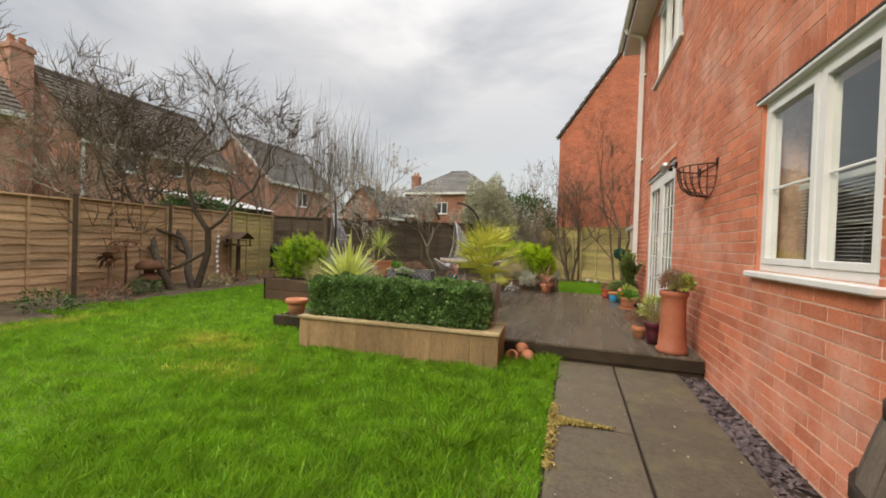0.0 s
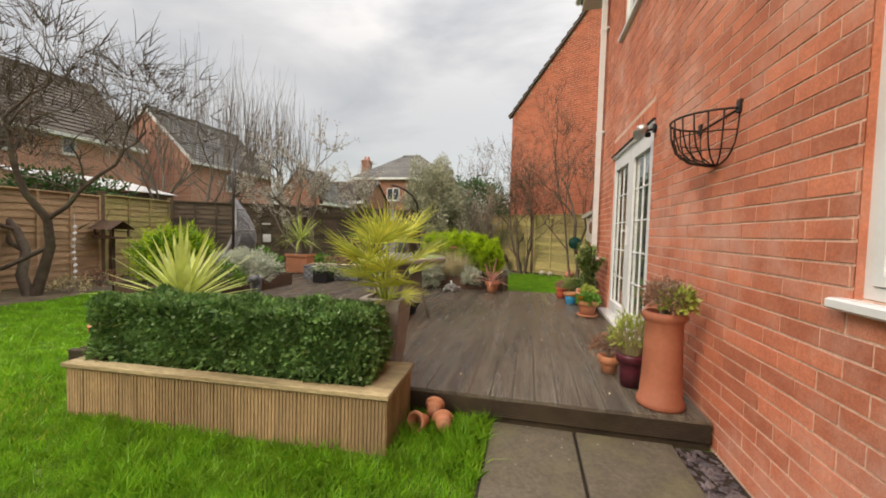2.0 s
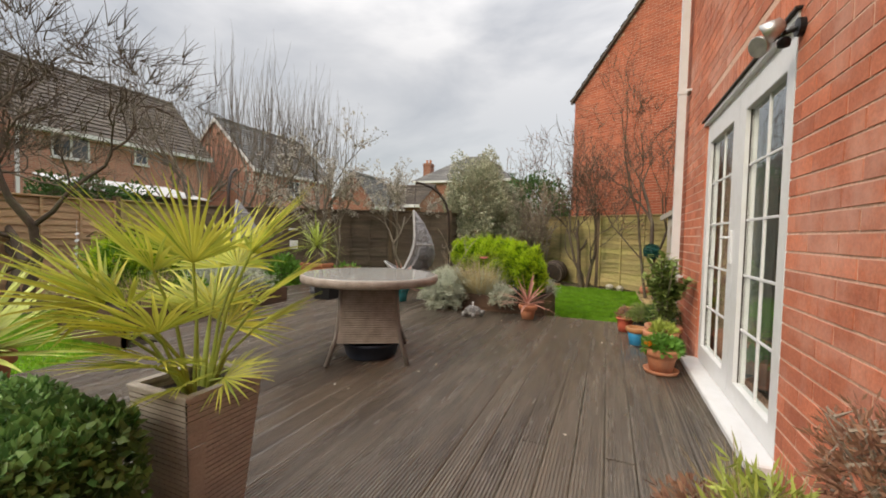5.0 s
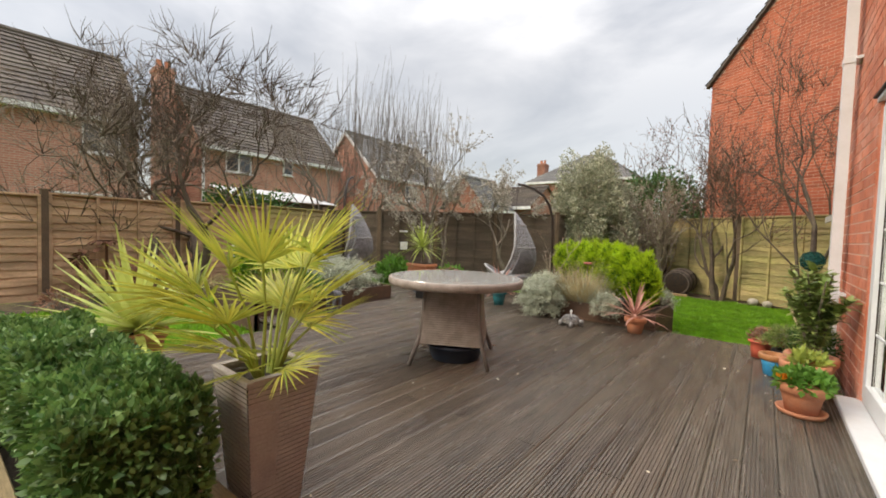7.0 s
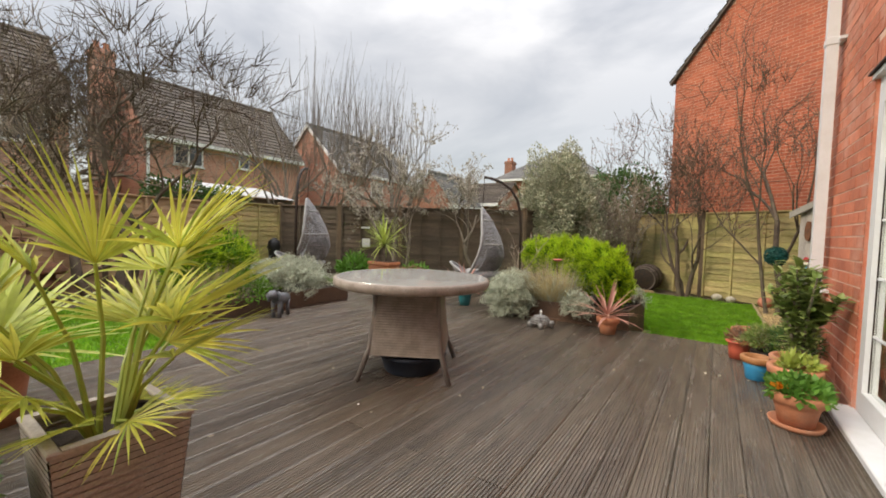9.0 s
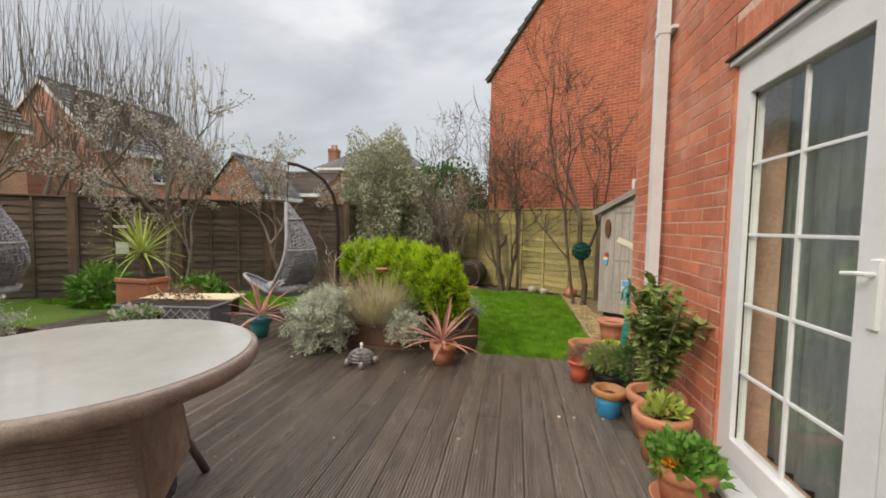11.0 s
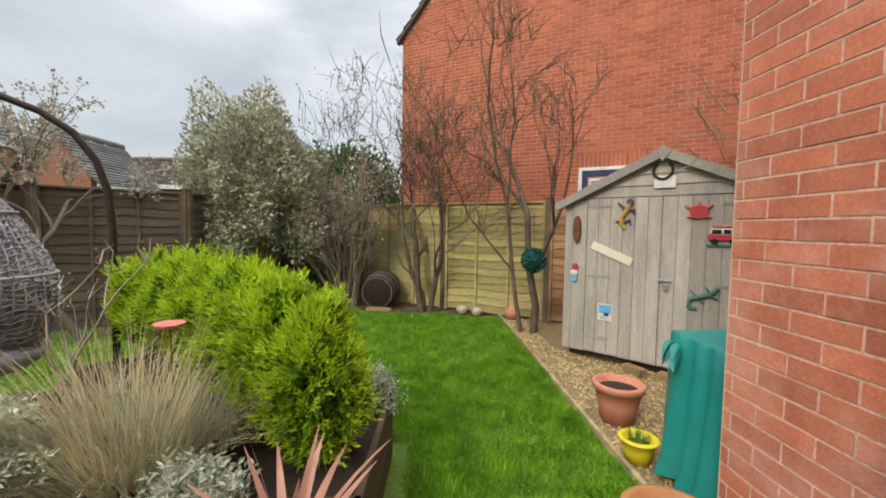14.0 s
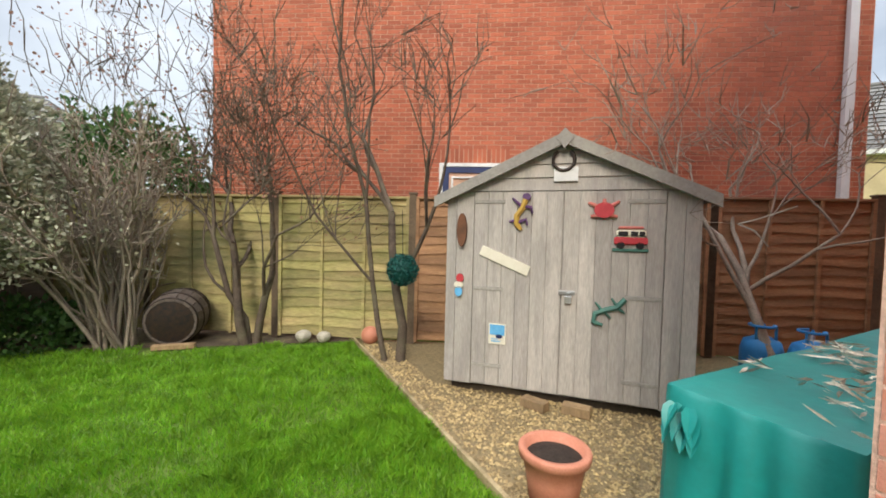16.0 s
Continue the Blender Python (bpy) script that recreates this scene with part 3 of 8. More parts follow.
def casement(name, label, y0, y1, z0, z1, mullions, bar_z=None):
    win = thing(name, label, "window", kind="structure")
    part("window_frame", frame_bars(Mesh(), WX + 0.03, WX + 0.10, y0, y1, z0, z1, 0.05), M_UPVC, win)
    ys = [y0 + 0.05, *mullions, y1 - 0.05]
    for m in mullions:
        part("mullion", Mesh().box(WX + 0.03, m - 0.018, z0 + 0.05, WX + 0.10, m + 0.018, z1 - 0.05, bevel=0.004), M_UPVC, win)
    for i, (a, b) in enumerate(zip(ys, ys[1:])):
        a, b = (a + 0.018 if i else a), (b - 0.018 if i < len(ys) - 2 else b)
        sash = part("sash", frame_bars(Mesh(), WX + 0.02, WX + 0.09, a, b, z0 + 0.05, z1 - 0.05, 0.042), M_UPVC, win)
        if bar_z:
            part("glazing_bar", Mesh().box(WX + 0.045, a + 0.042, bar_z - 0.008, WX + 0.063, b - 0.042, bar_z + 0.008, bevel=0.003), M_UPVC, sash)
        pane = part("pane", Mesh().box(WX + 0.050, a + 0.038, z0 + 0.088, WX + 0.056, b - 0.038, z1 - 0.088), M_GLASS, sash)
        pane.visible_shadow = False
    part("head_trim", Mesh().box(WX - 0.016, y0 - 0.04, z1 - 0.006, WX + 0.05, y1 + 0.04, z1 + 0.018, bevel=0.004), M_UPVC, win)
    part("drip_strip", Mesh().box(WX - 0.02, y0 - 0.05, z1 + 0.018, WX + 0.003, y1 + 0.05, z1 + 0.03), M_BLACKIRON, win)
    part("window_sill", Mesh().box(WX - 0.05, y0 - 0.05, z0 - 0.045, WX + 0.10, y1 + 0.05, z0 - 0.003, bevel=0.008), M_UPVC, win)
    return win


casement("window_1", "white plastic casement window with a grey slatted blind behind", 2.70, 3.90, 1.08, 2.24, [3.24], 1.635)
casement("window_2", "white plastic upstairs window of the brick house", 6.30, 8.05, 3.95, 5.15, [6.88, 7.47])
blind = thing("window_blind", "grey slatted venetian blind half lowered behind the window", "blind")
for i in range(23):
    z = 1.14 + i * 0.021
    part("slat", Mesh().box(WX + 0.2, 2.78, z, WX + 0.222, 3.80, z + 0.003, m=None), M_BLIND, blind)
part("head_rail", Mesh().box(WX + 0.19, 2.78, 1.62, WX + 0.23, 3.80, 1.66, bevel=0.004), M_BLIND, blind)
for y in (2.95, 3.6):
    part("cord", Mesh().tube([(WX + 0.211, y, 1.14), (WX + 0.211, y, 2.2)], 0.002, 4), M_BLIND, blind)

# french doors
doors = thing("door_1", "white plastic french doors with glazing bars, closed", "door", kind="structure")
y0, y1, z0, z1 = OPEN[1]
part("door_frame", frame_bars(Mesh(), WX + 0.022, WX + 0.11, y0, y1, z0, z1, 0.045), M_UPVC, doors)
mid = 7.29
for k, (a, b) in enumerate(((y0 + 0.045, mid), (mid, y1 - 0.045))):
    a, b = a + 0.003, b - 0.003
    # the hinge stile is narrow, the meeting stile wide
    sa, sb = ((0.095, 0.13), (0.13, 0.095))[k]
    za, zb = z0 + 0.048, z1 - 0.048
    leaf_mb = Mesh().box(WX + 0.012, a, za, WX + 0.085, a + sa, zb, bevel=0.005).box(WX + 0.012, b - sb, za, WX + 0.085, b, zb, bevel=0.005)
    leaf_mb.box(WX + 0.012, a + sa, za, WX + 0.085, b - sb, za + 0.11, bevel=0.005).box(WX + 0.012, a + sa, zb - 0.14, WX + 0.085, b - sb, zb, bevel=0.005)
    leaf_ob = part("door_leaf", leaf_mb, M_UPVC, doors)
    ga, gb, gz0, gz1 = a + sa - 0.004, b - sb + 0.004, za + 0.106, zb - 0.136
    part("glazing_bar", Mesh().box(WX + 0.040, (ga + gb) / 2 - 0.008, gz0, WX + 0.058, (ga + gb) / 2 + 0.008, gz1, bevel=0.002), M_UPVC, leaf_ob)
    for i in range(1, 5):
        z = gz0 + (gz1 - gz0) * i / 5
        part("glazing_bar", Mesh().box(WX + 0.041, ga, z - 0.008, WX + 0.057, gb, z + 0.008, bevel=0.002), M_UPVC, leaf_ob)
    for va, vb in ((ga, ga + 0.006), (gb - 0.006, gb)):
        part("gasket", Mesh().box(WX + 0.038, va, gz0, WX + 0.046, vb, gz1), M_BLACKIRON, leaf_ob)
    pane = part("pane", Mesh().box(WX + 0.047, ga, gz0, WX + 0.053, gb, gz1), M_GLASS, leaf_ob)
    pane.visible_shadow = False
hy = mid + 0.05
part("door_handle", Mesh().box(WX - 0.002, hy - 0.016, 1.17, WX + 0.016, hy + 0.016, 1.40, bevel=0.005).tube([(WX + 0.01, hy, 1.35), (WX - 0.03, hy, 1.35), (WX - 0.035, hy + 0.02, 1.35), (WX - 0.035, hy + 0.08, 1.345)], 0.008, 8), M_UPVC, doors, "white lever handle")
part("threshold", Mesh().box(WX - 0.12, y0 - 0.03, D + 0.004, WX + 0.021, y1 + 0.03, z0 + 0.012, bevel=0.008), M_UPVC, doors, "white plastic door sill")
part("head_trim", Mesh().box(WX - 0.012, y0 - 0.02, z1 - 0.004, WX + 0.03, y1 + 0.02, z1 + 0.03, bevel=0.004), M_UPVC, doors)
part("drip_strip", Mesh().box(WX - 0.03, y0 - 0.04, z1 + 0.03, WX + 0.01, y1 + 0.04, z1 + 0.042), M_BLACKIRON, doors)
for k, (a, b) in enumerate(((7.55, 8.95), (6.43, 6.75))):
    cur = Mesh()
    n = 60
    for i in range(n + 1):
        y = a + (b - a) * i / n
        x = WX + 0.32 + 0.03 * math.sin(i * 1.05) + 0.01 * math.sin(i * 2.3)
        cur.v += [(x, y, 0.22), (x + 0.02 * math.sin(i), y + 0.03 * (1 if k else -1), 2.4)]
    cur.f = [(2 * i, 2 * i + 2, 2 * i + 3, 2 * i + 1) for i in range(n)]
    tagged(part("curtain", cur, M_CURTAIN, smooth=True), "grey curtain in folds inside the french doors, toned down for the dim room", "curtain")

# ---- structure: ground ----
tagged(part("ground", Mesh().add([(-400, -400, 0), (400, -400, 0), (400, 600, 0), (-400, 600, 0)], [(0, 1, 2, 3)]), M_GROUND), "green lawn turf over earth", "ground", kind="structure")
paving = thing("paving", "two rows of grey concrete paving slabs with mossy joints", "paving", kind="structure")
part("paving_bed", Mesh().box(0.16, -3.2, -0.05, 1.27, 4.84, 0.012), M_SOIL, paving)
slab_rows = [(0.17, 0.688, [-3.1, -1.9, -0.45, 0.9, 2.1, 3.32, 4.83]), (0.694, 1.26, [-3.1, -2.2, -0.9, 0.5, 1.9, 3.9, 4.83])]
tagged(part("slate_border", Mesh().box(1.262, -3.2, -0.05, WX + 0.008, 4.84, 0.008), M_SOIL), "dark strip of soil under slate chippings along the house", "border", kind="structure")
bed = Mesh().add([(-9.2, 10.9, 0.006), (-8.0, 10.4, 0.02), (-7.3, 9.9, 0.008), (-6.9, 5.6, 0.008), (-6.1, 3.5, 0.008), (-5.6, 1.0, 0.008), (-5.2, -3.0, 0.008), (-7.4, -3.0, 0.02), (-8.1, 4.3, 0.02)], [(0, 8, 7, 6, 5, 4, 3, 2, 1)])
tagged(part("flower_bed", bed, M_BED), "bare earth border with dead leaves along the fence", "flower bed", kind="structure")
bed2 = Mesh().add([(-4.0, 13.4, 0.01), (-3.0, 14.9, 0.012), (-2.3, 15.75, 0.012), (-0.6, 15.2, 0.012), (1.38, 14.75, 0.012), (1.38, 15.1, 0.012), (-2.0, 17.0, 0.012), (-4.5, 14.2, 0.01)], [(0, 1, 2, 3, 4, 5, 6, 7)])
tagged(part("flower_bed_back", bed2, M_BED), "dark earth border with leaf litter under the shrubs", "flower bed", kind="structure")
grav = Mesh().add([(1.40, 9.97, 0.015), (9.0, 9.97, 0.015), (9.0, 10.6, 0.015), (6.0, 12.1, 0.015), (1.46, 14.85, 0.015)], [(0, 1, 2, 3, 4)])
tagged(part("gravel_path", grav, M_GRAVEL_BED), "bed of golden brown gravel beside the shed", "gravel", kind="structure")
edging = thing("lawn_edging", "weathered timber board edging the lawn against the gravel", "edging")
part("board", Mesh().box(1.375, 9.83, -0.05, 1.405, 12.4, 0.055, bevel=0.003), M_TIMBER_H, edging)
part("board", Mesh().box(1.375, 12.41, -0.05, 1.405, 14.85, 0.06, bevel=0.003), M_TIMBER_H, edging)

# deck
deck = thing("deck", "weathered dark brown grooved timber decking, damp", "deck", kind="structure")
part("deck_frame", Mesh().box(-3.5, 5.05, -0.02, WX - 0.03, 9.75, D - 0.06).box(-5.2, 6.6, -0.02, -3.5, 9.75, D - 0.06).box(-5.2, 9.7, -0.02, -1.75, 11.2, D - 0.06), M_SOIL, deck)
part("fascia_board", Mesh().box(-3.46, 4.86, -0.02, WX - 0.02, 4.885, D - 0.028, bevel=0.002), M_DARKWOOD, deck)
part("fascia_board", Mesh().box(-3.46, 4.835, 0.06, WX - 0.02, 4.86, D - 0.03, bevel=0.002), M_DARKWOOD, deck)
ridges = Mesh()
for k in range(8):
    ridges.box(-3.46, 4.830, 0.063 + 0.0135 * k, WX - 0.02, 4.8345, 0.069 + 0.0135 * k)
tagged(part("fascia_ridges", ridges, M_DARKWOOD, deck), kind="stuff")
part("fascia_board", Mesh().box(-1.7, 9.79, -0.02, WX - 0.02, 9.815, D - 0.028, bevel=0.002), M_DARKWOOD, deck)


# ---- fences ----
def fence_panel(fence, at, width, height, mat, label, wave_seed, bars=4):
    """A lap panel: overlapping wavy-edged slats, battens, cap; local x along, y outwards, z up."""
    r = np.random.default_rng(wave_seed)
    f = part("panel", Mesh().box(0.03, 0.02, 0.03, width - 0.03, 0.026, height - 0.02), mat, fence, label, matrix=at)
    step = 0.125
    n = int((height - 0.1) / step)
    for i in range(n + 1):
        z = 0.04 + i * step
        top = min(z + 0.16, height - 0.025)
        mb = Mesh()
        k = 9
        off = r.uniform(0, 10)
        for j in range(k + 1):
            x = 0.02 + (width - 0.04) * j / k
            wv = 0.013 * math.sin(off + j * 1.1) + r.uniform(-0.006, 0.006)
            mb.v += [(x, -0.016, z + wv), (x, -0.009, z + wv), (x, 0.012, top), (x, 0.006, top)]
        for j in range(k):
            a = 4 * j
            mb.f += [(a, a + 4, a + 7, a + 3), (a + 1, a, a + 3, a + 2), (a, a + 1, a + 5, a + 4)]
        part("slat", mb, mat, f)
    for j in range(bars):
        x = 0.02 + (width - 0.04) * j / (bars - 1)
        part("batten", Mesh().box(x - 0.02, -0.042, 0.02, x + 0.02, -0.014, height - 0.02, bevel=0.003), mat, f)
    part("cap", Mesh().box(0, -0.045, height - 0.02, width, 0.045, height + 0.012, bevel=0.004), mat, f)


def fence_post(fence, x, y, height, turn):
    part("post", Mesh().box(-0.045, -0.045, -0.05, 0.045, 0.045, height, bevel=0.006).box(-0.055, -0.055, height, 0.055, 0.055, height + 0.025, bevel=0.006), M_POST, fence, matrix=pose(x, y, 0, 0, 0, turn))


def fence_run(label, a, b, h0, h1, panels, mats, labels, seed):
    fence = thing("garden_fence", label, "fence")
    a, b = Vector(a), Vector(b)
    a.resize_3d(), b.resize_3d()
    turn = math.degrees(math.atan2(b.y - a.y, b.x - a.x))
    w = (b - a).length / panels
    for i in range(panels):
        p = a.lerp(b, i / panels)
        h = h0 + (h1 - h0) * (i + 0.5) / panels
        k = min(i, len(mats) - 1)
        fence_panel(fence, pose(p.x, p.y, 0, 0, 0, turn) @ pose(0.045, 0, 0.02), w - 0.09, h, mats[k], labels[k], seed + i)
        fence_post(fence, p.x, p.y, h + 0.06, turn)
    fence_post(fence, b.x, b.y, h1 + 0.06, turn)


LBROWN = "brown wooden lap fence panel with wavy boards"
LDARK = "dark weathered wooden lap fence panel"
LGREEN = "pale lap fence panel stained green with algae"
LRED = "red-brown stained wooden lap fence panel"
fence_run("brown wooden lap fence along the lawn border", (-6.9, -2.6), (-8.9, 10.9), 1.56, 1.86, 7, [M_FENCE] * 6 + [M_FENCE_GREEN], [LBROWN] * 6 + [LGREEN], 10)
fence_run("dark weathered lap fence along the back of the garden", (-8.9, 10.9), (-3.4, 14.3), 1.86, 1.9, 4, [M_FENCE_DARK], [LDARK], 30)
fence_run("short dark lap fence behind the bush", (-3.4, 14.3), (-2.4, 17.05), 1.9, 1.9, 2, [M_FENCE_DARK], [LDARK], 40)
FU = Vector((1, -0.6, 0)).normalized()
FO = Vector((0.47, 15.34, 0)) - FU * 1.84 * 1
fa, fb = FO - FU * 1.84 * 1, FO + FU * 1.84 * 4
fence_run("pale and red-brown lap fence in front of the brick gable", fa, fb, 1.88, 1.9, 5, [M_FENCE_GREEN, M_FENCE_GREEN, M_FENCE_GREEN, M_FENCE_RED, M_FENCE_RED], [LGREEN, LGREEN, LGREEN, LRED, LRED], 50)
fence_run("dark lap fence beyond the shed", fb, fb + FU * 5.52, 1.95, 1.95, 3, [M_FENCE_RED], [LRED], 60)


# ---- neighbouring houses ----
NG = Vector((-0.44, 17.57, 0))
NU, NN = Vector((1, -0.6, 0)).normalized(), Vector((0.6, 1, 0)).normalized()
NW, NE = 10.4, 5.72
NA = math.degrees(math.atan2(-0.6, 1))
gable = thing("gable_house", "tall orange-red brick gable end of the neighbouring house", "house", pose(NG.x, NG.y, 0, 0, 0, NA))


def tile_rows(mb, a, b, c, d, rows, lift=0.05):
    """Lapped tile courses between eave a-b and ridge d-c."""
    a, b, c, d = (Vector(p) for p in (a, b, c, d))
    n = (b - a).cross(d - a).normalized()
    if n.z < 0:
        n = -n
    for i in range(rows):
        t0, t1 = i / rows, (i + 1) / rows
        p, q = a.lerp(d, t0) + n * lift, b.lerp(c, t0) + n * lift
        s, r2 = a.lerp(d, t1) + n * 0.004, b.lerp(c, t1) + n * 0.004
        mb.add([tuple(p), tuple(q), tuple(r2), tuple(s), tuple(p - n * lift), tuple(q - n * lift)], [(0, 1, 2, 3), (0, 4, 5, 1)])
    return mb


apex = NE + NW / 2 * 1.05
gw = Mesh()
gw.v = [(0.012, 0.004, 0), (NW, 0.004, 0), (NW, 0.004, NE), (NW / 2, 0.004, apex), (0.012, 0.004, NE), (0.012, 8, 0), (NW, 8, 0), (NW, 8, NE), (NW / 2, 8, apex), (0.012, 8, NE)]
gw.f = [(0, 1, 2, 3, 4), (5, 9, 8, 7, 6), (0, 4, 9, 5), (1, 6, 7, 2)]
part("wall", gw, M_MORTAR2, gable)
gb_ = Mesh()
rg = np.random.default_rng(8)
for p, q, c, d in brick_layout(0.0, NW, 0.0, 9.2, [(3.95, 5.05, 1.4, 2.85)]):
    m = (p + q) / 2
    if d > NE and (d - NE) > 1.05 * min(m, NW - m):
        continue
    gb_.add([(p, 0, c), (q, 0, c), (q, 0, d), (p, 0, d), (p, 0.02, c), (q, 0.02, c), (q, 0.02, d), (p, 0.02, d)], [(0, 1, 2, 3), (4, 5, 1, 0), (3, 2, 6, 7), (4, 0, 3, 7), (1, 5, 6, 2)])
for i in range(16):
    u = 3.9 + i * 0.075
    gb_.box(u, -0.004, 2.63, u + 0.062, 0.02, 2.85)
tagged(part("brickwork", gb_, M_BRICK2, gable), kind="stuff")
for sgn in (0, 1):
    u0, u1 = (-0.1, NW / 2) if sgn == 0 else (NW + 0.1, NW / 2)
    ez = NE - 0.1 * 1.05
    tagged(part("roof", tile_rows(Mesh(), (u0, -0.12, ez + 0.06), (u0, 8.2, ez + 0.06), (u1, 8.2, apex + 0.08), (u1, -0.12, apex + 0.08), 26), M_ROOF, gable), kind="stuff")
    part("verge", Mesh().add([(u0, -0.1, ez - 0.0), (u1, -0.1, apex - 0.0), (u1, -0.1, apex + 0.1), (u0, -0.1, ez + 0.1), (u0, 0.02, ez - 0.0), (u1, 0.02, apex - 0.0), (u1, 0.02, apex + 0.1), (u0, 0.02, ez + 0.1)], [(0, 1, 2, 3), (4, 7, 6, 5), (0, 4, 5, 1), (3, 2, 6, 7), (0, 3, 7, 4), (1, 5, 6, 2)]), M_ROOF, gable)
nwin = part("window", frame_bars(Mesh(), -0.03, 0.06, 0, 1.1, 0, 1.22, 0.06), M_WHITE, gable, "white framed window with navy sash", matrix=pose(3.95, 0.02, 1.4) @ pose(0, 0, 0, 0, 0, -90) @ Matrix.Diagonal((-1, 1, 1, 1)))
nwin.matrix_basis = Matrix(((0, 1, 0, 3.95), (1, 0, 0, 0.0), (0, 0, 1, 1.4), (0, 0, 0, 1)))
part("sash", frame_bars(Mesh(), -0.02, 0.05, 0.06, 1.04, 0.06, 1.16, 0.10), M_NAVY, nwin)
part("bead", frame_bars(Mesh(), -0.025, 0.05, 0.2, 0.9, 0.2, 1.0, 0.03), M_WHITE, nwin)
part("pane", Mesh().box(0.03, 0.16, 0.16, 0.035, 0.94, 1.06), M_DARKGLASS, nwin)
part("downpipe", Mesh().box(NW - 0.42, -0.11, 0, NW - 0.30, -0.03, NE, bevel=0.01), M_UPVC, gable, "white plastic downpipe")


def detached_house(label, at, length, depth, eave, ridge, wall_mat, roof_mat, windows, chimney=None, hip=False, chimney_depth=0.45, barge=False):
    """House with a pitched roof along local x; its front is local y = 0. windows: (x, z, width, height)."""
    h = thing("detached_house", label, "house", at, group="houses beyond the fence")
    w = Mesh()
    w.v = [(0, 0, 0), (length, 0, 0), (length, 0, eave), (0, 0, eave), (0, depth, 0), (length, depth, 0), (length, depth, eave), (0, depth, eave)]
    w.f = [(0, 1, 2, 3), (5, 4, 7, 6), (4, 0, 3, 7), (1, 5, 6, 2)]
    if not hip:
        w.v += [(0, depth / 2, ridge), (length, depth / 2, ridge)]
        w.f += [(3, 8, 7), (2, 6, 9)]
    part("wall", w, wall_mat, h)
    o = 0.3
    i = depth / 2 if hip else -0.12
    s = (ridge - eave) / (depth / 2)
    e = eave - o * s
    rows = 16
    rf = tile_rows(Mesh(), (-0.12 if not hip else -o, -o, e), (length + (0.12 if not hip else o), -o, e), (length - i, depth / 2, ridge), (i, depth / 2, ridge), rows)
    tile_rows(rf, (-0.12 if not hip else -o, depth + o, e), (length + (0.12 if not hip else o), depth + o, e), (length - i, depth / 2, ridge), (i, depth / 2, ridge), rows)
    if hip:
        tile_rows(rf, (-o, -o, e), (-o, depth + o, e), (i, depth / 2, ridge), (i, depth / 2, ridge + 0.001), rows)
        tile_rows(rf, (length + o, -o, e), (length + o, depth + o, e), (length - i, depth / 2, ridge), (length - i, depth / 2, ridge + 0.001), rows)
    tagged(part("roof", rf, roof_mat, h), kind="stuff")
    part("ridge_tiles", Mesh().tube([(i, depth / 2, ridge + 0.02), (length - i, depth / 2, ridge + 0.02)], 0.11, 8), roof_mat, h)
    part("fascia", Mesh().box(-0.1, -o - 0.02, e - 0.14, length + 0.1, -o + 0.03, e + 0.03).box(-0.1, -o, e - 0.14, length + 0.1, 0, e - 0.11), M_WHITE, h, "white painted fascia board")
    if barge:
        for ya in (-o, depth + o):
            part("barge_board", Mesh().add([(xx, yy, zz + dz) for xx in (-0.15, -0.11) for yy, zz in ((ya, e), (depth / 2, ridge)) for dz in (-0.2, 0.03)],
                                           [(0, 2, 3, 1), (4, 5, 7, 6), (0, 1, 5, 4), (2, 6, 7, 3), (0, 4, 6, 2), (1, 3, 7, 5)]), M_WHITE, h, "white painted barge board")
    for x, z, ww, hh in windows:
        win = part("window", Mesh().box(x, -0.05, z, x + ww, 0.02, z + 0.06).box(x, -0.05, z + hh - 0.06, x + ww, 0.02, z + hh).box(x, -0.05, z, x + 0.06, 0.02, z + hh).box(x + ww - 0.06, -0.05, z, x + ww, 0.02, z + hh), M_WHITE, h, "white framed window")
        part("sill", Mesh().box(x - 0.05, -0.1, z - 0.06, x + ww + 0.05, 0.0, z), M_WHITE, win)
        if ww > 0.8:
            part("mullion", Mesh().box(x + ww / 2 - 0.04, -0.05, z + 0.06, x + ww / 2 + 0.04, 0.02, z + hh - 0.06), M_WHITE, win)
        part("pane", Mesh().box(x + 0.05, -0.02, z + 0.05, x + ww - 0.05, -0.01, z + hh - 0.05), M_DARKGLASS, win)
    if chimney:
        cx, cz = chimney
        ch = part("chimney", Mesh().box(cx, depth / 2 - chimney_depth, 0.0, cx + 0.75, depth / 2 + chimney_depth, cz).box(cx - 0.05, depth / 2 - chimney_depth - 0.05, cz - 0.25, cx + 0.8, depth / 2 + chimney_depth + 0.05, cz - 0.1), wall_mat, h, "brick chimney stack")
        for k in range(2):
            part("chimney_pot", Mesh().lathe([(0.13, 0), (0.11, 0.3), (0.13, 0.35), (0.09, 0.35)], 12, (cx + 0.2 + 0.35 * k, depth / 2, cz)), M_TERRA, ch)
    return h


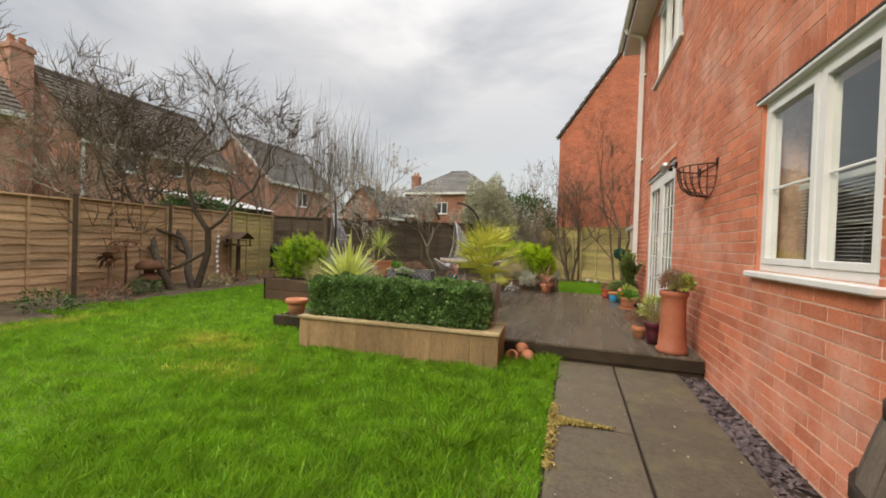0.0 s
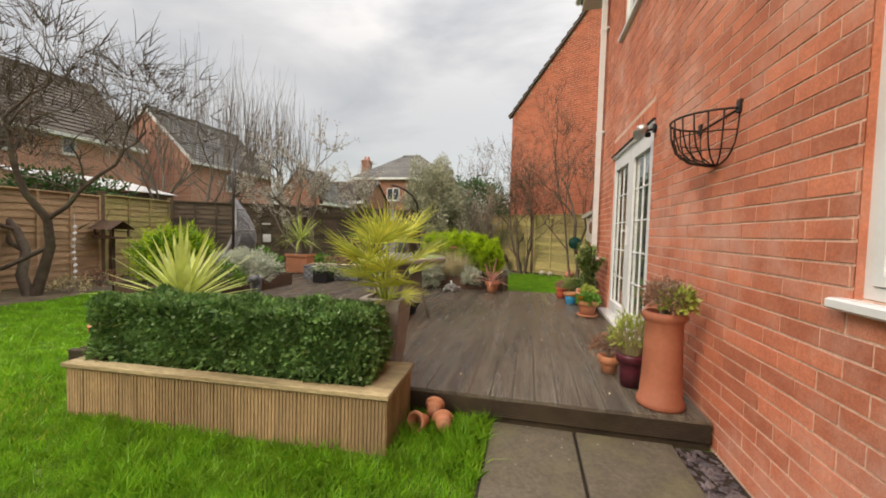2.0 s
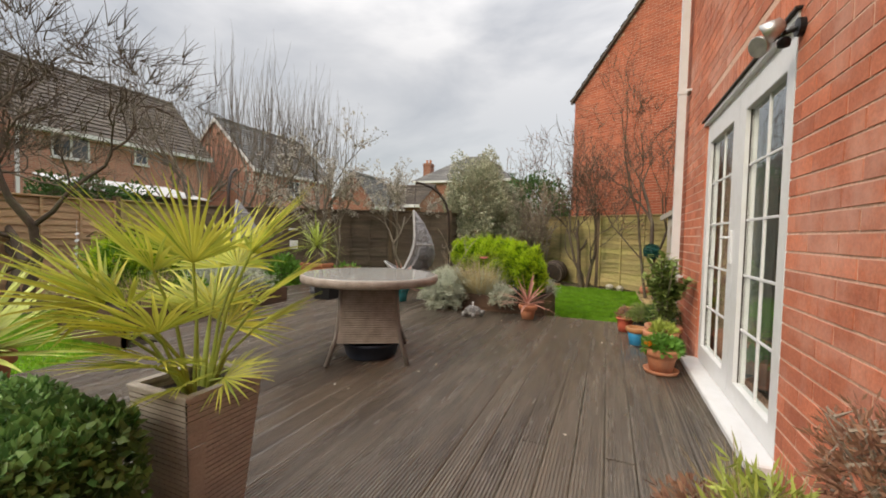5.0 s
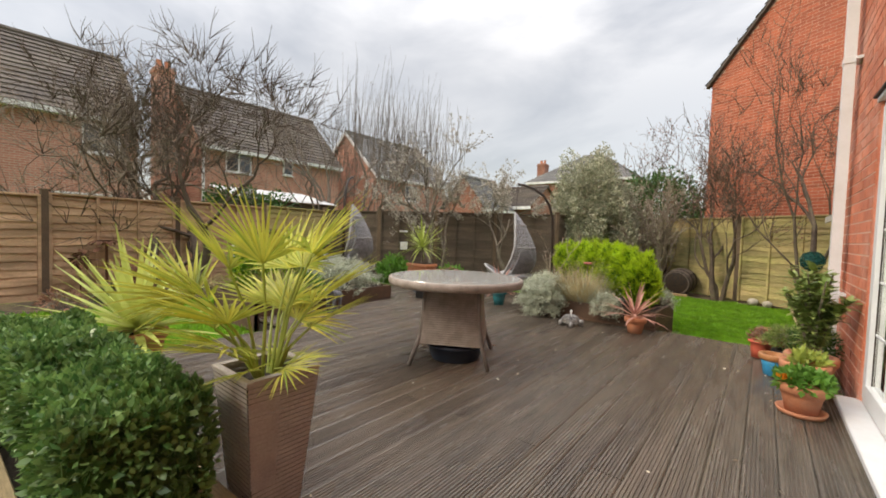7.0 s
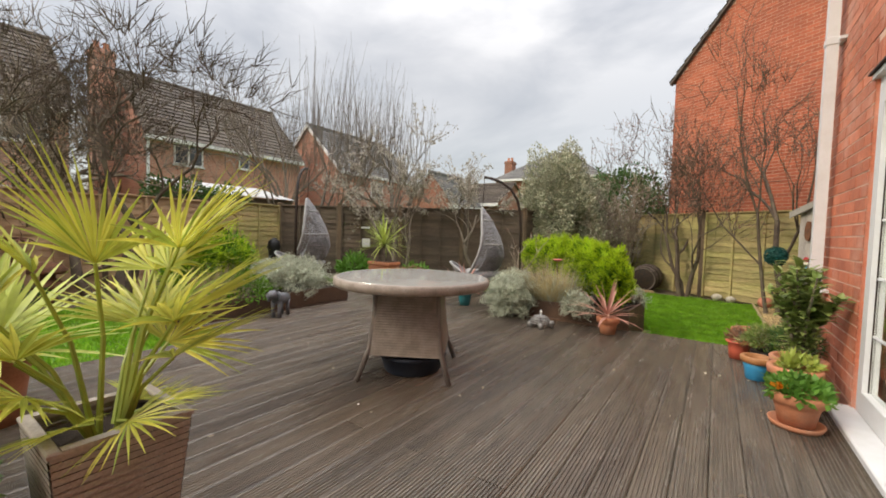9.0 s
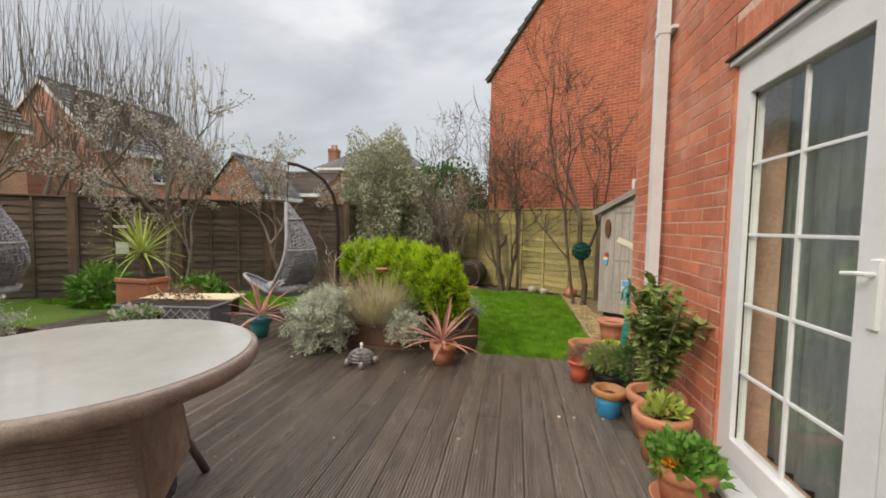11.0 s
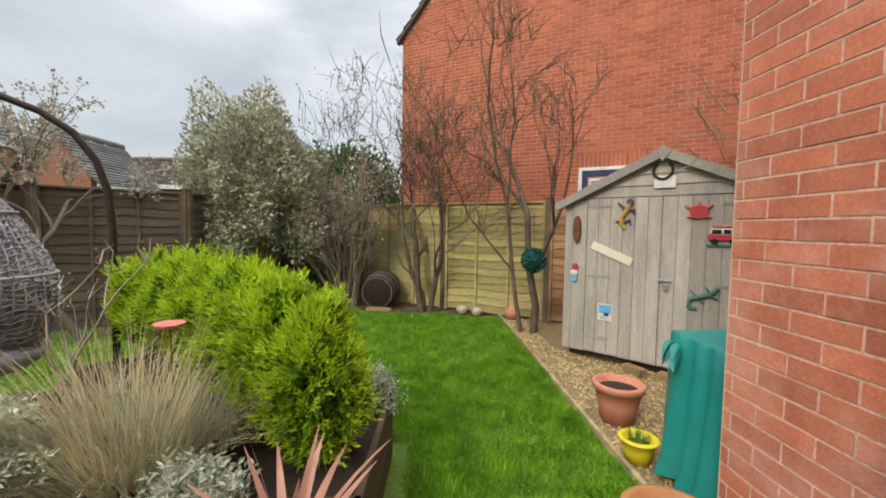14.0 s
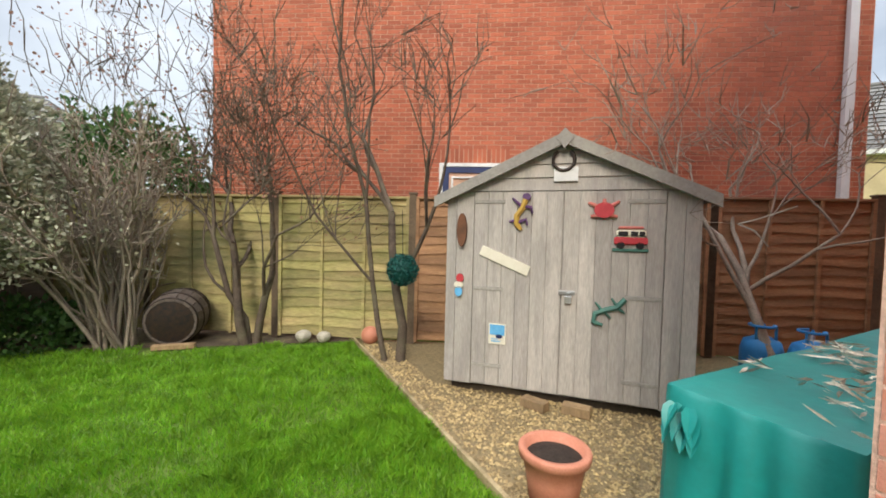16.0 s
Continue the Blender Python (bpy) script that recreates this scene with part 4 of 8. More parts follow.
MAS_Y = masonry_material("brown_red_brickwork", (0.62, 0.28, 0.19), (0.62, 0.48, 0.38), (0.0, 1.0))
MAS_D = masonry_material("red_brickwork_diagonal", (0.38, 0.14, 0.085), (0.40, 0.29, 0.22), (0.83, 0.55))
detached_house("brown-red brick house with a dark tiled roof", pose(-17.2, -5.0, 0, 0, 0, 90), 13.5, 6.0, 5.2, 8.0, MAS_Y, M_ROOF,
               [(7.6, 3.7, 0.9, 1.0), (11.95, 3.7, 1.05, 1.0), (11.2, 1.1, 1.7, 1.2)])
row_house = detached_house("brown-red brick house with a chimney stack and dark tiled roof", pose(-18.9, 11.2, 0, 0, 0, 90), 7.4, 6.0, 5.2, 8.1, MAS_Y, M_ROOF,
                           [(1.05, 3.9, 1.2, 1.05), (3.9, 4.1, 0.55, 0.95)], chimney=(-0.98, 8.75), chimney_depth=0.42)
part("downpipe", Mesh().box(0.04, -0.1, 0, 0.14, -0.01, 5.1, bevel=0.01), M_UPVC, row_house, "white plastic downpipe")
detached_house("brown-red brick house with a grey tiled roof behind bare trees", pose(-17.9, 20.6, 0, 0, 0, 90), 6.9, 6.0, 5.0, 7.8, MAS_Y, M_ROOF_SLATE, [(2.6, 3.4, 1.1, 1.0)], barge=True)
detached_house("low red brick outbuilding with a grey tiled roof", pose(-10.95, 22.0, 0, 0, 0, 90), 3.0, 2.5, 3.05, 4.5, MAS_D, M_ROOF_SLATE, [])
detached_house("distant brick house with a hipped slate roof and chimney", pose(-15.7, 36.5, 0, 0, 0, 0), 8.8, 7.0, 6.2, 8.6, MAS_D, M_ROOF_SLATE, [(3.2, 4.0, 1.2, 1.1), (6.5, 4.0, 1.0, 1.1)], chimney=(-0.7, 8.25), hip=True)
lean = thing("lean_to_shed", "low timber lean-to with a pale corrugated sheet roof behind the fence", "shed", pose(-9.75, 8.9, 0))
part("wall", Mesh().box(-1.9, 0.05, 0, -0.1, 3.0, 2.08), M_FENCE_DARK, lean)
sheet = Mesh()
for i in range(61):
    yy, dz = 3.05 * i / 60, 0.012 * (i % 2)
    sheet.v += [(0.0, yy, 2.10 + dz), (-2.0, yy, 2.52 + dz), (0.0, yy, 2.085 + dz), (-2.0, yy, 2.505 + dz)]
for i in range(60):
    a = 4 * i
    sheet.f += [(a, a + 4, a + 5, a + 1), (a + 2, a + 3, a + 7, a + 6), (a, a + 2, a + 6, a + 4)]
part("roof_sheet", sheet, M_BLIND, lean, "pale corrugated plastic sheet")
detached_house("low brick garage with a brown tiled roof", pose(-13.3, 25.5, 0, 0, 0, 0), 3.5, 4.0, 3.2, 4.4, MAS_D, M_ROOF, [])
detached_house("cream rendered house with a dark slate roof", pose(17.0, 20.5, 0, 0, 0, -60), 9.0, 7.0, 5.0, 8.0, M_CREAM, M_ROOF_SLATE, [])


# ---- trees and shrubs ----
def bare_tree(label, at, trunks, depth, seed, mat=M_BARK, spread=0.55, rise=0.2, kids=3, shrink=0.7, tips=0, tip_mat=None, tip_size=0.03, twig_len=0.35, name="bare_tree", category="tree", shoots=2, thin=0.70, wobble=0.15):
    """trunks: (dx, dy, lean x, lean y, length, radius)."""
    t = thing(name, label, category, at)
    r = np.random.default_rng(seed)
    ends = []
    for dx, dy, lx, ly, le, ra in trunks:
        mb = Mesh()
        p = Vector((dx, dy, -0.05))
        branches(mb, p, Vector((lx, ly, 1)), le, ra, depth, r, 7, kids, spread, rise, shrink, ends, wobble, thin)
        part("trunk", mb, mat, t, smooth=True)
    tw = Mesh()
    pts = []
    for p, w, le in ends:
        for k in range(shoots):
            d = (w + Vector(r.normal(0, 0.45, 3)) + Vector((0, 0, 0.25))).normalized()
            L = twig_len * r.uniform(0.5, 1.3)
            q = p + d * L * 0.5 + Vector(r.normal(0, 0.03, 3))
            e = q + (d + Vector(r.normal(0, 0.25, 3))).normalized() * L * 0.5
            tw.tube([p, q, e], [0.0065, 0.005, 0.0025], 3, cap=False)
            pts += [p, q, e, (p + q) / 2]
    tagged(part("twig_growth", tw, mat, t), kind="stuff")
    if tips:
        pts = np.array([tuple(p) for p in pts])
        idx = r.integers(0, len(pts), tips)
        c = pts[idx] + r.normal(0, 0.04, (tips, 3))
        quads("blossom", leaves(c, r.normal(0, 1, (tips, 3)), tip_size, tip_size * 0.8, r, 0.6), tip_mat, t)
    return t


bare_tree("bare spreading apple tree with two leaning trunks in the border", pose(-7.75, 6.75, 0), [(0, 0, -0.25, -0.28, 1.75, 0.085), (0.1, 0.38, 0.05, -0.05, 1.75, 0.085), (0.12, 0.42, 0.10, 0.45, 1.85, 0.085)], 5, 2, M_BARK_DARK, spread=0.55, rise=0.18, kids=3, shrink=0.70, twig_len=0.5, shoots=4, wobble=0.26, thin=0.62)
bare_tree("bare tree with tangled twigs behind the brown fence", pose(-10.3, 5.9, 0), [(0, 0, 0.1, -0.1, 2.0, 0.09), (0.5, 0.5, -0.1, 0.2, 1.9, 0.08), (-0.6, 1.6, 0.0, 0.1, 1.8, 0.07)], 5, 3, M_BARK_PALE, spread=0.5, rise=0.15, twig_len=0.5, shrink=0.64, thin=0.6, shoots=3)
bare_tree("bare twiggy tree beyond the fence", pose(-10.6, 2.2, 0), [(0, 0, 0.0, 0.1, 1.9, 0.09)], 5, 13, spread=0.5, rise=0.15, twig_len=0.5, shrink=0.66, thin=0.6, shoots=3)


def pollard(label, at, seed, height=1.6, whips=60, whip_len=2.6, heads=5, mat=M_BARK):
    t = thing("pollarded_tree", label, "tree", at)
    r = np.random.default_rng(seed)
    mb, ends = Mesh(), []
    branches(mb, Vector((0, 0, -0.05)), Vector((0, 0, 1)), height, 0.1, 2, r, 7, heads - 2, 0.5, 0.25, 0.75, ends, 0.12)
    part("trunk", mb, mat, t, smooth=True)
    wh = Mesh()
    for k in range(whips):
        p, w, _ = ends[k % len(ends)]
        d = Vector((r.normal(0, 0.13), r.normal(0, 0.13), 1)).normalized()
        q = p + Vector(r.normal(0, 0.22, 3))
        L = whip_len * r.uniform(0.5, 1.1)
        wh.tube([q, q + d * L * 0.4, q + d * L * 0.75 + Vector(r.normal(0, 0.04, 3)), q + d * L], [0.007, 0.006, 0.004, 0.002], 3, cap=False)
    tagged(part("whip_growth", wh, mat, t), kind="stuff")
    return t


pollard("bare tree with tall straight whips behind the back fence", pose(-9.3, 12.8, 0), 4, 1.9, 200, 2.7, 6)
pollard("bare whippy tree behind the back fence", pose(-7.6, 14.0, 0), 5, 1.8, 150, 2.3, 6)
pollard("bare whippy tree growing behind the dark fence", pose(-10.9, 11.4, 0), 6, 2.2, 130, 2.6, 6)
bare_tree("dark forked tree with lichened limbs behind the back fence", pose(-9.5, 11.75, 0), [(0, 0, -0.30, -0.18, 1.9, 0.075), (0.1, 0.1, 0.28, 0.18, 1.9, 0.07), (0.05, 0, 0.0, 0.0, 1.8, 0.05)], 4, 19, spread=0.5, rise=0.25, kids=3, shrink=0.74, twig_len=0.6, shoots=2, wobble=0.2)
bare_tree("blossoming cherry with pale flowers by the dark fence", pose(-5.9, 12.1, 0), [(0, 0, 0.05, 0.0, 1.35, 0.06), (0.1, 0.1, 0.2, 0.1, 1.2, 0.04)], 3, 7, spread=0.5, rise=0.3, tips=6000, tip_mat=L_BLOSSOM, tip_size=0.045, twig_len=0.6, shoots=3)
bare_tree("small blossoming tree with pale twigs by the dark fence", pose(-4.1, 13.3, 0), [(0, 0, 0.0, 0.0, 1.2, 0.05)], 3, 8, M_BARK, spread=0.5, rise=0.35, tips=3600, tip_mat=L_BLOSSOM, tip_size=0.045, twig_len=0.6, shoots=3)
bare_tree("bare shrub tree with russet buds against the green fence", pose(0.1, 15.1, 0), [(0, 0, -0.04, -0.05, 1.35, 0.065), (0.12, 0, 0.06, 0, 1.3, 0.055), (0.05, 0.05, -0.02, 0, 1.5, 0.045)], 5, 9, M_BARK_DARK, spread=0.46, rise=0.24, kids=3, shrink=0.68, thin=0.62, shoots=1, tips=2600, tip_mat=L_BUD, tip_size=0.04, twig_len=0.45)
bare_tree("bare upright ornamental tree beside the shed", pose(1.62, 13.75, 0), [(0.05, 0, 0.02, 0, 1.75, 0.06), (-0.10, 0.05, -0.04, 0.0, 1.9, 0.035)], 4, 23, M_BARK_DARK, spread=0.44, rise=0.32, kids=3, shrink=0.66, tips=300, tip_mat=L_BUD, tip_size=0.03, twig_len=0.45, wobble=0.1, thin=0.66)
bare_tree("pale-barked bare tree beyond the shed", pose(4.5, 11.45, 0), [(0, 0, 0.0, 0.0, 1.75, 0.05), (0.08, 0.0, 0.6, 0.15, 1.5, 0.05)], 4, 16, M_BARK_PALE, spread=0.52, rise=0.16, kids=3, shrink=0.70, twig_len=0.35, wobble=0.2, thin=0.62)


def leafy_bush(label, at, centre, radii, n, mat, seed, leaf=(0.07, 0.035), stems=0, stem_mat=M_BARK_PALE, shell=0.55, lump=0.3, low=-0.6, name="shrub", category="shrub", spread=0.7):
    t = thing(name, label, category, at)
    r = np.random.default_rng(seed)
    pts, d = blob_points(n, centre, radii, r, shell, lump, 2.3, seed * 3.1, low)
    keep = pts[:, 2] > 0.015
    quads("foliage", leaves(pts[keep], d[keep] + np.array((0, 0, 0.3)), leaf[0], leaf[1], r, spread), mat, t)
    if stems:
        st = Mesh()
        c, rr = Vector(centre), Vector(radii)
        for k in range(stems):
            a = r.uniform(0, 2 * math.pi)
            e = Vector((c.x + rr.x * 0.95 * math.cos(a) * r.uniform(0.3, 1), c.y + rr.y * 0.95 * math.sin(a) * r.uniform(0.3, 1), c.z + rr.z * r.uniform(-0.3, 0.85)))
            b = Vector((c.x + r.normal(0, 0.06) * rr.x, c.y + r.normal(0, 0.06) * rr.y, 0))
            mdl = b.lerp(e, 0.5) + Vector((r.normal(0, 0.05), r.normal(0, 0.05), 0.12))
            st.tube([b, mdl, e], [0.02 * min(1, rr.z), 0.012 * min(1, rr.z), 0.004], 4, cap=False)
        tagged(part("stem_growth", st, stem_mat, t), kind="stuff")
    return t


leafy_bush("large grey-green variegated evergreen bush in the corner", pose(-2.75, 15.2, 0), (0, 0, 1.92), (1.0, 0.9, 1.52), 40000, L_BUSH, 31, (0.07, 0.035), 90, shell=0.5, lump=0.4)
def arching_shrub(label, at, stems, reach, height, seed):
    """Many long bare stems that lean out of one stool and arch over, with tangled side twigs."""
    t = thing("arching_shrub", label, "shrub", at)
    r = np.random.default_rng(seed)
    tw, pts = Mesh(), []
    for k in range(stems):
        a = math.radians(195 + r.uniform(-150, 150))
        out = Vector((math.cos(a), math.sin(a) * 0.8, 0))
        R, H, bow = reach * r.uniform(0.35, 1.1) * (0.72 - 0.28 * math.cos(a)), height * r.uniform(0.55, 1.0), r.uniform(0.3, 0.9)
        base = Vector((r.normal(0, 0.10), r.normal(0, 0.08), -0.03))
        line = []
        for i in range(9):
            f = i / 8
            line.append(base + out * R * f + Vector((0, 0, H * ((1 + bow) * f - bow * f * f))) + Vector(r.normal(0, 0.035 * min(1, 3 * f), 3)))
        rad = 0.026 * r.uniform(0.6, 1.1)
        part("stem", Mesh().tube(line, [rad * (1 - 0.75 * i / 8) for i in range(9)], 5, cap=False), M_BARK_PALE, t, smooth=True)
        for j in range(16):
            f = r.integers(3, 9)
            p = line[f]
            d = (line[f] - line[f - 1]).normalized()
            L = r.uniform(0.2, 0.55)
            q = p + (d + Vector(r.normal(0, 0.5, 3))).normalized() * L * 0.5
            e = q + (d + Vector(r.normal(0, 0.6, 3)) + Vector((0, 0, 0.2))).normalized() * L * 0.5
            g = q + (d + Vector(r.normal(0, 0.9, 3))).normalized() * L * 0.4
            tw.tube([p, q, e], [0.008, 0.006, 0.003], 3, cap=False)
            tw.tube([q, g], [0.005, 0.002], 3, cap=False)
            pts += [q, e, g]
    tagged(part("twig_growth", tw, M_BARK_PALE, t), kind="stuff")
    c = np.array([tuple(p) for p in pts])[r.integers(0, len(pts), 1500)] + r.normal(0, 0.05, (1500, 3))
    quads("foliage", leaves(c, r.normal(0, 1, (1500, 3)), 0.045, 0.028, r, 0.6), L_BUSH, t)
    return t


arching_shrub("bare-stemmed arching shrub next to the evergreen bush", pose(-1.3, 15.55, 0), 60, 1.7, 2.6, 32)
leafy_bush("low dark green ground cover under the bush", pose(-2.3, 15.75, 0), (0, 0, 0.15), (0.8, 0.4, 0.4), 2500, L_DARK, 33, (0.08, 0.05), 0)
leafy_bush("dark green shrub behind the dark fence", pose(-1.9, 18.5, 0), (0, 0, 1.7), (1.6, 0.8, 1.75), 9000, L_DARK, 34, (0.12, 0.07), 16)
leafy_bush("green leafy perennial by the dark fence", pose(-6.6, 11.5, 0), (0, 0, 0.25), (0.45, 0.4, 0.4), 900, L_GREEN, 35, (0.14, 0.06), 0)
leafy_bush("green leafy perennial beside the cherry tree", pose(-5.0, 11.9, 0), (0, 0, 0.2), (0.4, 0.35, 0.3), 500, L_GREEN, 36, (0.14, 0.06), 0)
leafy_bush("dark evergreen shrub beyond the brown fence", pose(-9.9, 9.2, 0), (0, 0, 1.5), (1.0, 1.2, 0.9), 5000, L_DARK, 37, (0.1, 0.05), 16)


# ---- pots ----
def pot_profile(h, rt, rb, rim=0.03, rim_h=0.06, wall=0.018):
    return [(rb * 0.2, 0), (rb, 0), (rb + (rt - rb) * 0.5, h * 0.5), (rt - 0.004, h - rim_h), (rt + rim * 0.5, h - rim_h + 0.006), (rt + rim * 0.6, h - 0.008), (rt + rim * 0.4, h), (rt - wall, h), (rt - wall - 0.01, h - 0.05), (0.0, h - 0.05)]


def plant_pot(label, x, y, z, h, rt, rb, mat=M_TERRA, soil=True, name="plant_pot", saucer=False, rim_h=0.06, turn=0):
    t = thing(name, label, "plant pot", pose(x, y, z + (0.02 if saucer else 0), 0, 0, turn))
    part("pot", Mesh().lathe(pot_profile(h, rt, rb, rim_h=rim_h), 30), mat, t, smooth=True)
    if soil:
        part("soil", Mesh().lathe([(rt - 0.022, h - 0.049), (rt * 0.5, h - 0.035), (0.0, h - 0.03)], 16), M_SOIL, t)
    if saucer:
        part("saucer", Mesh().lathe([(rb * 0.3, -0.02), (rb + 0.035, -0.02), (rb + 0.05, 0.012), (rb + 0.04, 0.012), (rb + 0.02, -0.006), (0, -0.006)], 30), mat, t, smooth=True)
    return t


def strap_plant(name, label, category, x, y, z, n, length, width, mat, seed, droop=0.5, up=0.35, trunk=0.0, low=-0.1, seg=5, skirt=0.0):
    """Rosette of long leaves."""
    t = thing(name, label, category, pose(x, y, z))
    r = np.random.default_rng(seed)
    for k in range(n):
        a = k * 2.39996 + r.normal(0, 0.2)
        e = low + (1 - low) * ((k + 0.5) / n) ** 1.1
        d = Vector((math.cos(a) * math.sqrt(max(0.02, 1 - e * e)), math.sin(a) * math.sqrt(max(0.02, 1 - e * e)), e + up * 0.3))
        b = Vector((0, 0, trunk + 0.06 * e)) + Vector((d.x, d.y, 0)) * 0.02
        part("leaf", Mesh().blade(b, d, length * r.uniform(0.75, 1.1), width * r.uniform(0.8, 1.15), droop * r.uniform(0.4, 1.3) * (1.1 - 0.7 * max(e, 0)), seg), mat, t)
    if trunk > 0.02:
        part("stem", Mesh().tube([(0, 0, -0.06), (0.005, 0, trunk * 0.5), (0, 0.005, trunk + 0.05)], [0.028, 0.024, 0.03], 8), M_BARK, t)
    return t


def fan_blade(mb, base, way, nrm, length, width, droop):
    """One stiff pleated finger of a fan leaf: widest where the fingers part, then a long point."""
    p, d = Vector(base), Vector(way).normalized()
    vs, fs, seg = [], [], 5
    for i in range(seg + 1):
        t = i / seg
        w = width * 0.5 * (max(0.1, t / 0.4) if t < 0.4 else 1 - 0.93 * ((t - 0.4) / 0.6) ** 1.1)
        side = d.cross(nrm).normalized()
        up = side.cross(d)
        vs += [tuple(p - side * w + up * w * 0.5), tuple(p), tuple(p + side * w + up * w * 0.5)]
        d = (d + Vector((0, 0, -droop * t / seg))).normalized()
        p = p + d * (length / seg)
    for i in range(seg):
        a = 3 * i
        fs += [(a, a + 1, a + 4, a + 3), (a + 1, a + 2, a + 5, a + 4)]
    mb.add(vs, fs)


def fan_palm(label, x, y, z, seed, scale=1.0):
    """Dwarf palm: tall inner fans, spreading outer ones and small low ones, each on a thin stalk."""
    t = thing("fan_palm", label, "palm", pose(x, y, z))
    r = np.random.default_rng(seed)
    tiers = [(5, 1.38, 0.50, 0.34), (6, 1.18, 0.40, 0.33), (5, 1.0, 0.26, 0.30), (4, 0.95, 0.10, 0.20)]
    k = 0
    for count, rise, stalk, reach in tiers:
        for j in range(count):
            k += 1
            a = 2 * math.pi * (j + 0.5 * (k % 2)) / count + r.normal(0, 0.25) + 0.4 * k
            e = rise + r.normal(0, 0.1)
            out = Vector((math.cos(a), math.sin(a), 0))
            d = (out * math.cos(e) + Vector((0, 0, math.sin(e)))).normalized()
            L = scale * stalk * r.uniform(0.8, 1.12)
            p = out * 0.025 + Vector((0, 0, -0.05))
            bend = p + d * L * 0.55 + Vector((0, 0, 0.025))
            end = p + d * L + out * 0.03
            w = ((end - bend).normalized() + out * 0.30 + Vector((0, 0, -0.10))).normalized()
            side = w.cross(Vector((0, 0, 1))).normalized()
            side = (side + Vector(r.normal(0, 0.25, 3))).normalized()
            nrm = side.cross(w).normalized()
            side = w.cross(nrm).normalized()
            fan = Mesh()
            m = 23
            half = math.radians(r.uniform(70, 95))
            for q in range(m):
                ang = (q / (m - 1) * 2 - 1) * half
                way = (w * math.cos(ang) + side * math.sin(ang) + nrm * 0.16 * (1 - math.cos(ang)) + Vector(r.normal(0, 0.025, 3)))
                fan_blade(fan, end, way, nrm, scale * reach * r.uniform(0.88, 1.1) * (1 - 0.22 * (abs(ang) / half) ** 2), 0.0175 * scale * reach / 0.36, r.uniform(0.15, 0.7))
            frond = part("frond", fan, L_PALM, t)
            part("stalk", Mesh().tube([p, bend, end], [0.009 * scale, 0.006 * scale, 0.005 * scale], 5), L_CORD, frond)
    return t


# ---- hedge planter ----
HP = pose(-0.372, 4.288, 0, 0, 0, 2.5)
hplant = thing("timber_planter", "low rectangular planter of upright timber boards with a flat cap", "planter", HP)
HL, HD, HH = 2.18, 0.56, 0.355
part("lining", Mesh().box(-HL + 0.03, 0.035, 0.0, -0.03, HD - 0.03, HH - 0.04), M_SOIL, hplant)
def ridged_board(x0, x1, y, out):
    """Upright grooved board; its ridged face is at y, looking along out."""
    mb = Mesh().box(x0 + 0.001, min(y, y - out * 0.02), 0.0, x1 - 0.001, max(y, y - out * 0.02), HH - 0.03)
    n = 6
    for i in range(n):
        a = x0 + 0.003 + (x1 - x0 - 0.006) * i / n
        b = a + (x1 - x0 - 0.006) / n - 0.005
        mb.box(a, min(y, y + out * 0.005), 0.0, b, max(y, y + out * 0.003), HH - 0.031)
    return mb


boards = 16
for i in range(boards):
    xa, xb = -HL + HL * i / boards, -HL + HL * (i + 1) / boards
    part("board", ridged_board(xa, xb, 0.016, -1), M_TIMBER, hplant)
    part("board", ridged_board(xa, xb, HD - 0.016, 1), M_TIMBER, hplant)
for i in range(4):
    ya, yb = 0.038 + i * (HD - 0.076) / 4, 0.038 + (i + 1) * (HD - 0.076) / 4
    for out, face in ((1, -0.004), (-1, -HL + 0.004)):
        mb = ridged_board(ya, yb, face, out)
        mb.v = [(q, p, z) for p, q, z in mb.v]
        mb.f = [f[::-1] for f in mb.f]
        part("board", mb, M_TIMBER, hplant)
part("cap", Mesh().box(-HL - 0.01, -0.012, HH - 0.03, 0.012, 0.085, HH, bevel=0.004), M_TIMBER_H, hplant)
part("cap", Mesh().box(-HL - 0.01, HD - 0.085, HH - 0.03, 0.012, HD + 0.012, HH, bevel=0.004), M_TIMBER_H, hplant)
for xx, cw in ((-HL - 0.01, 0.095), (-0.168, 0.18)):
    part("cap", Mesh().box(xx, 0.087, HH - 0.03, xx + cw, HD - 0.087, HH, bevel=0.004), M_TIMBER_H, hplant)


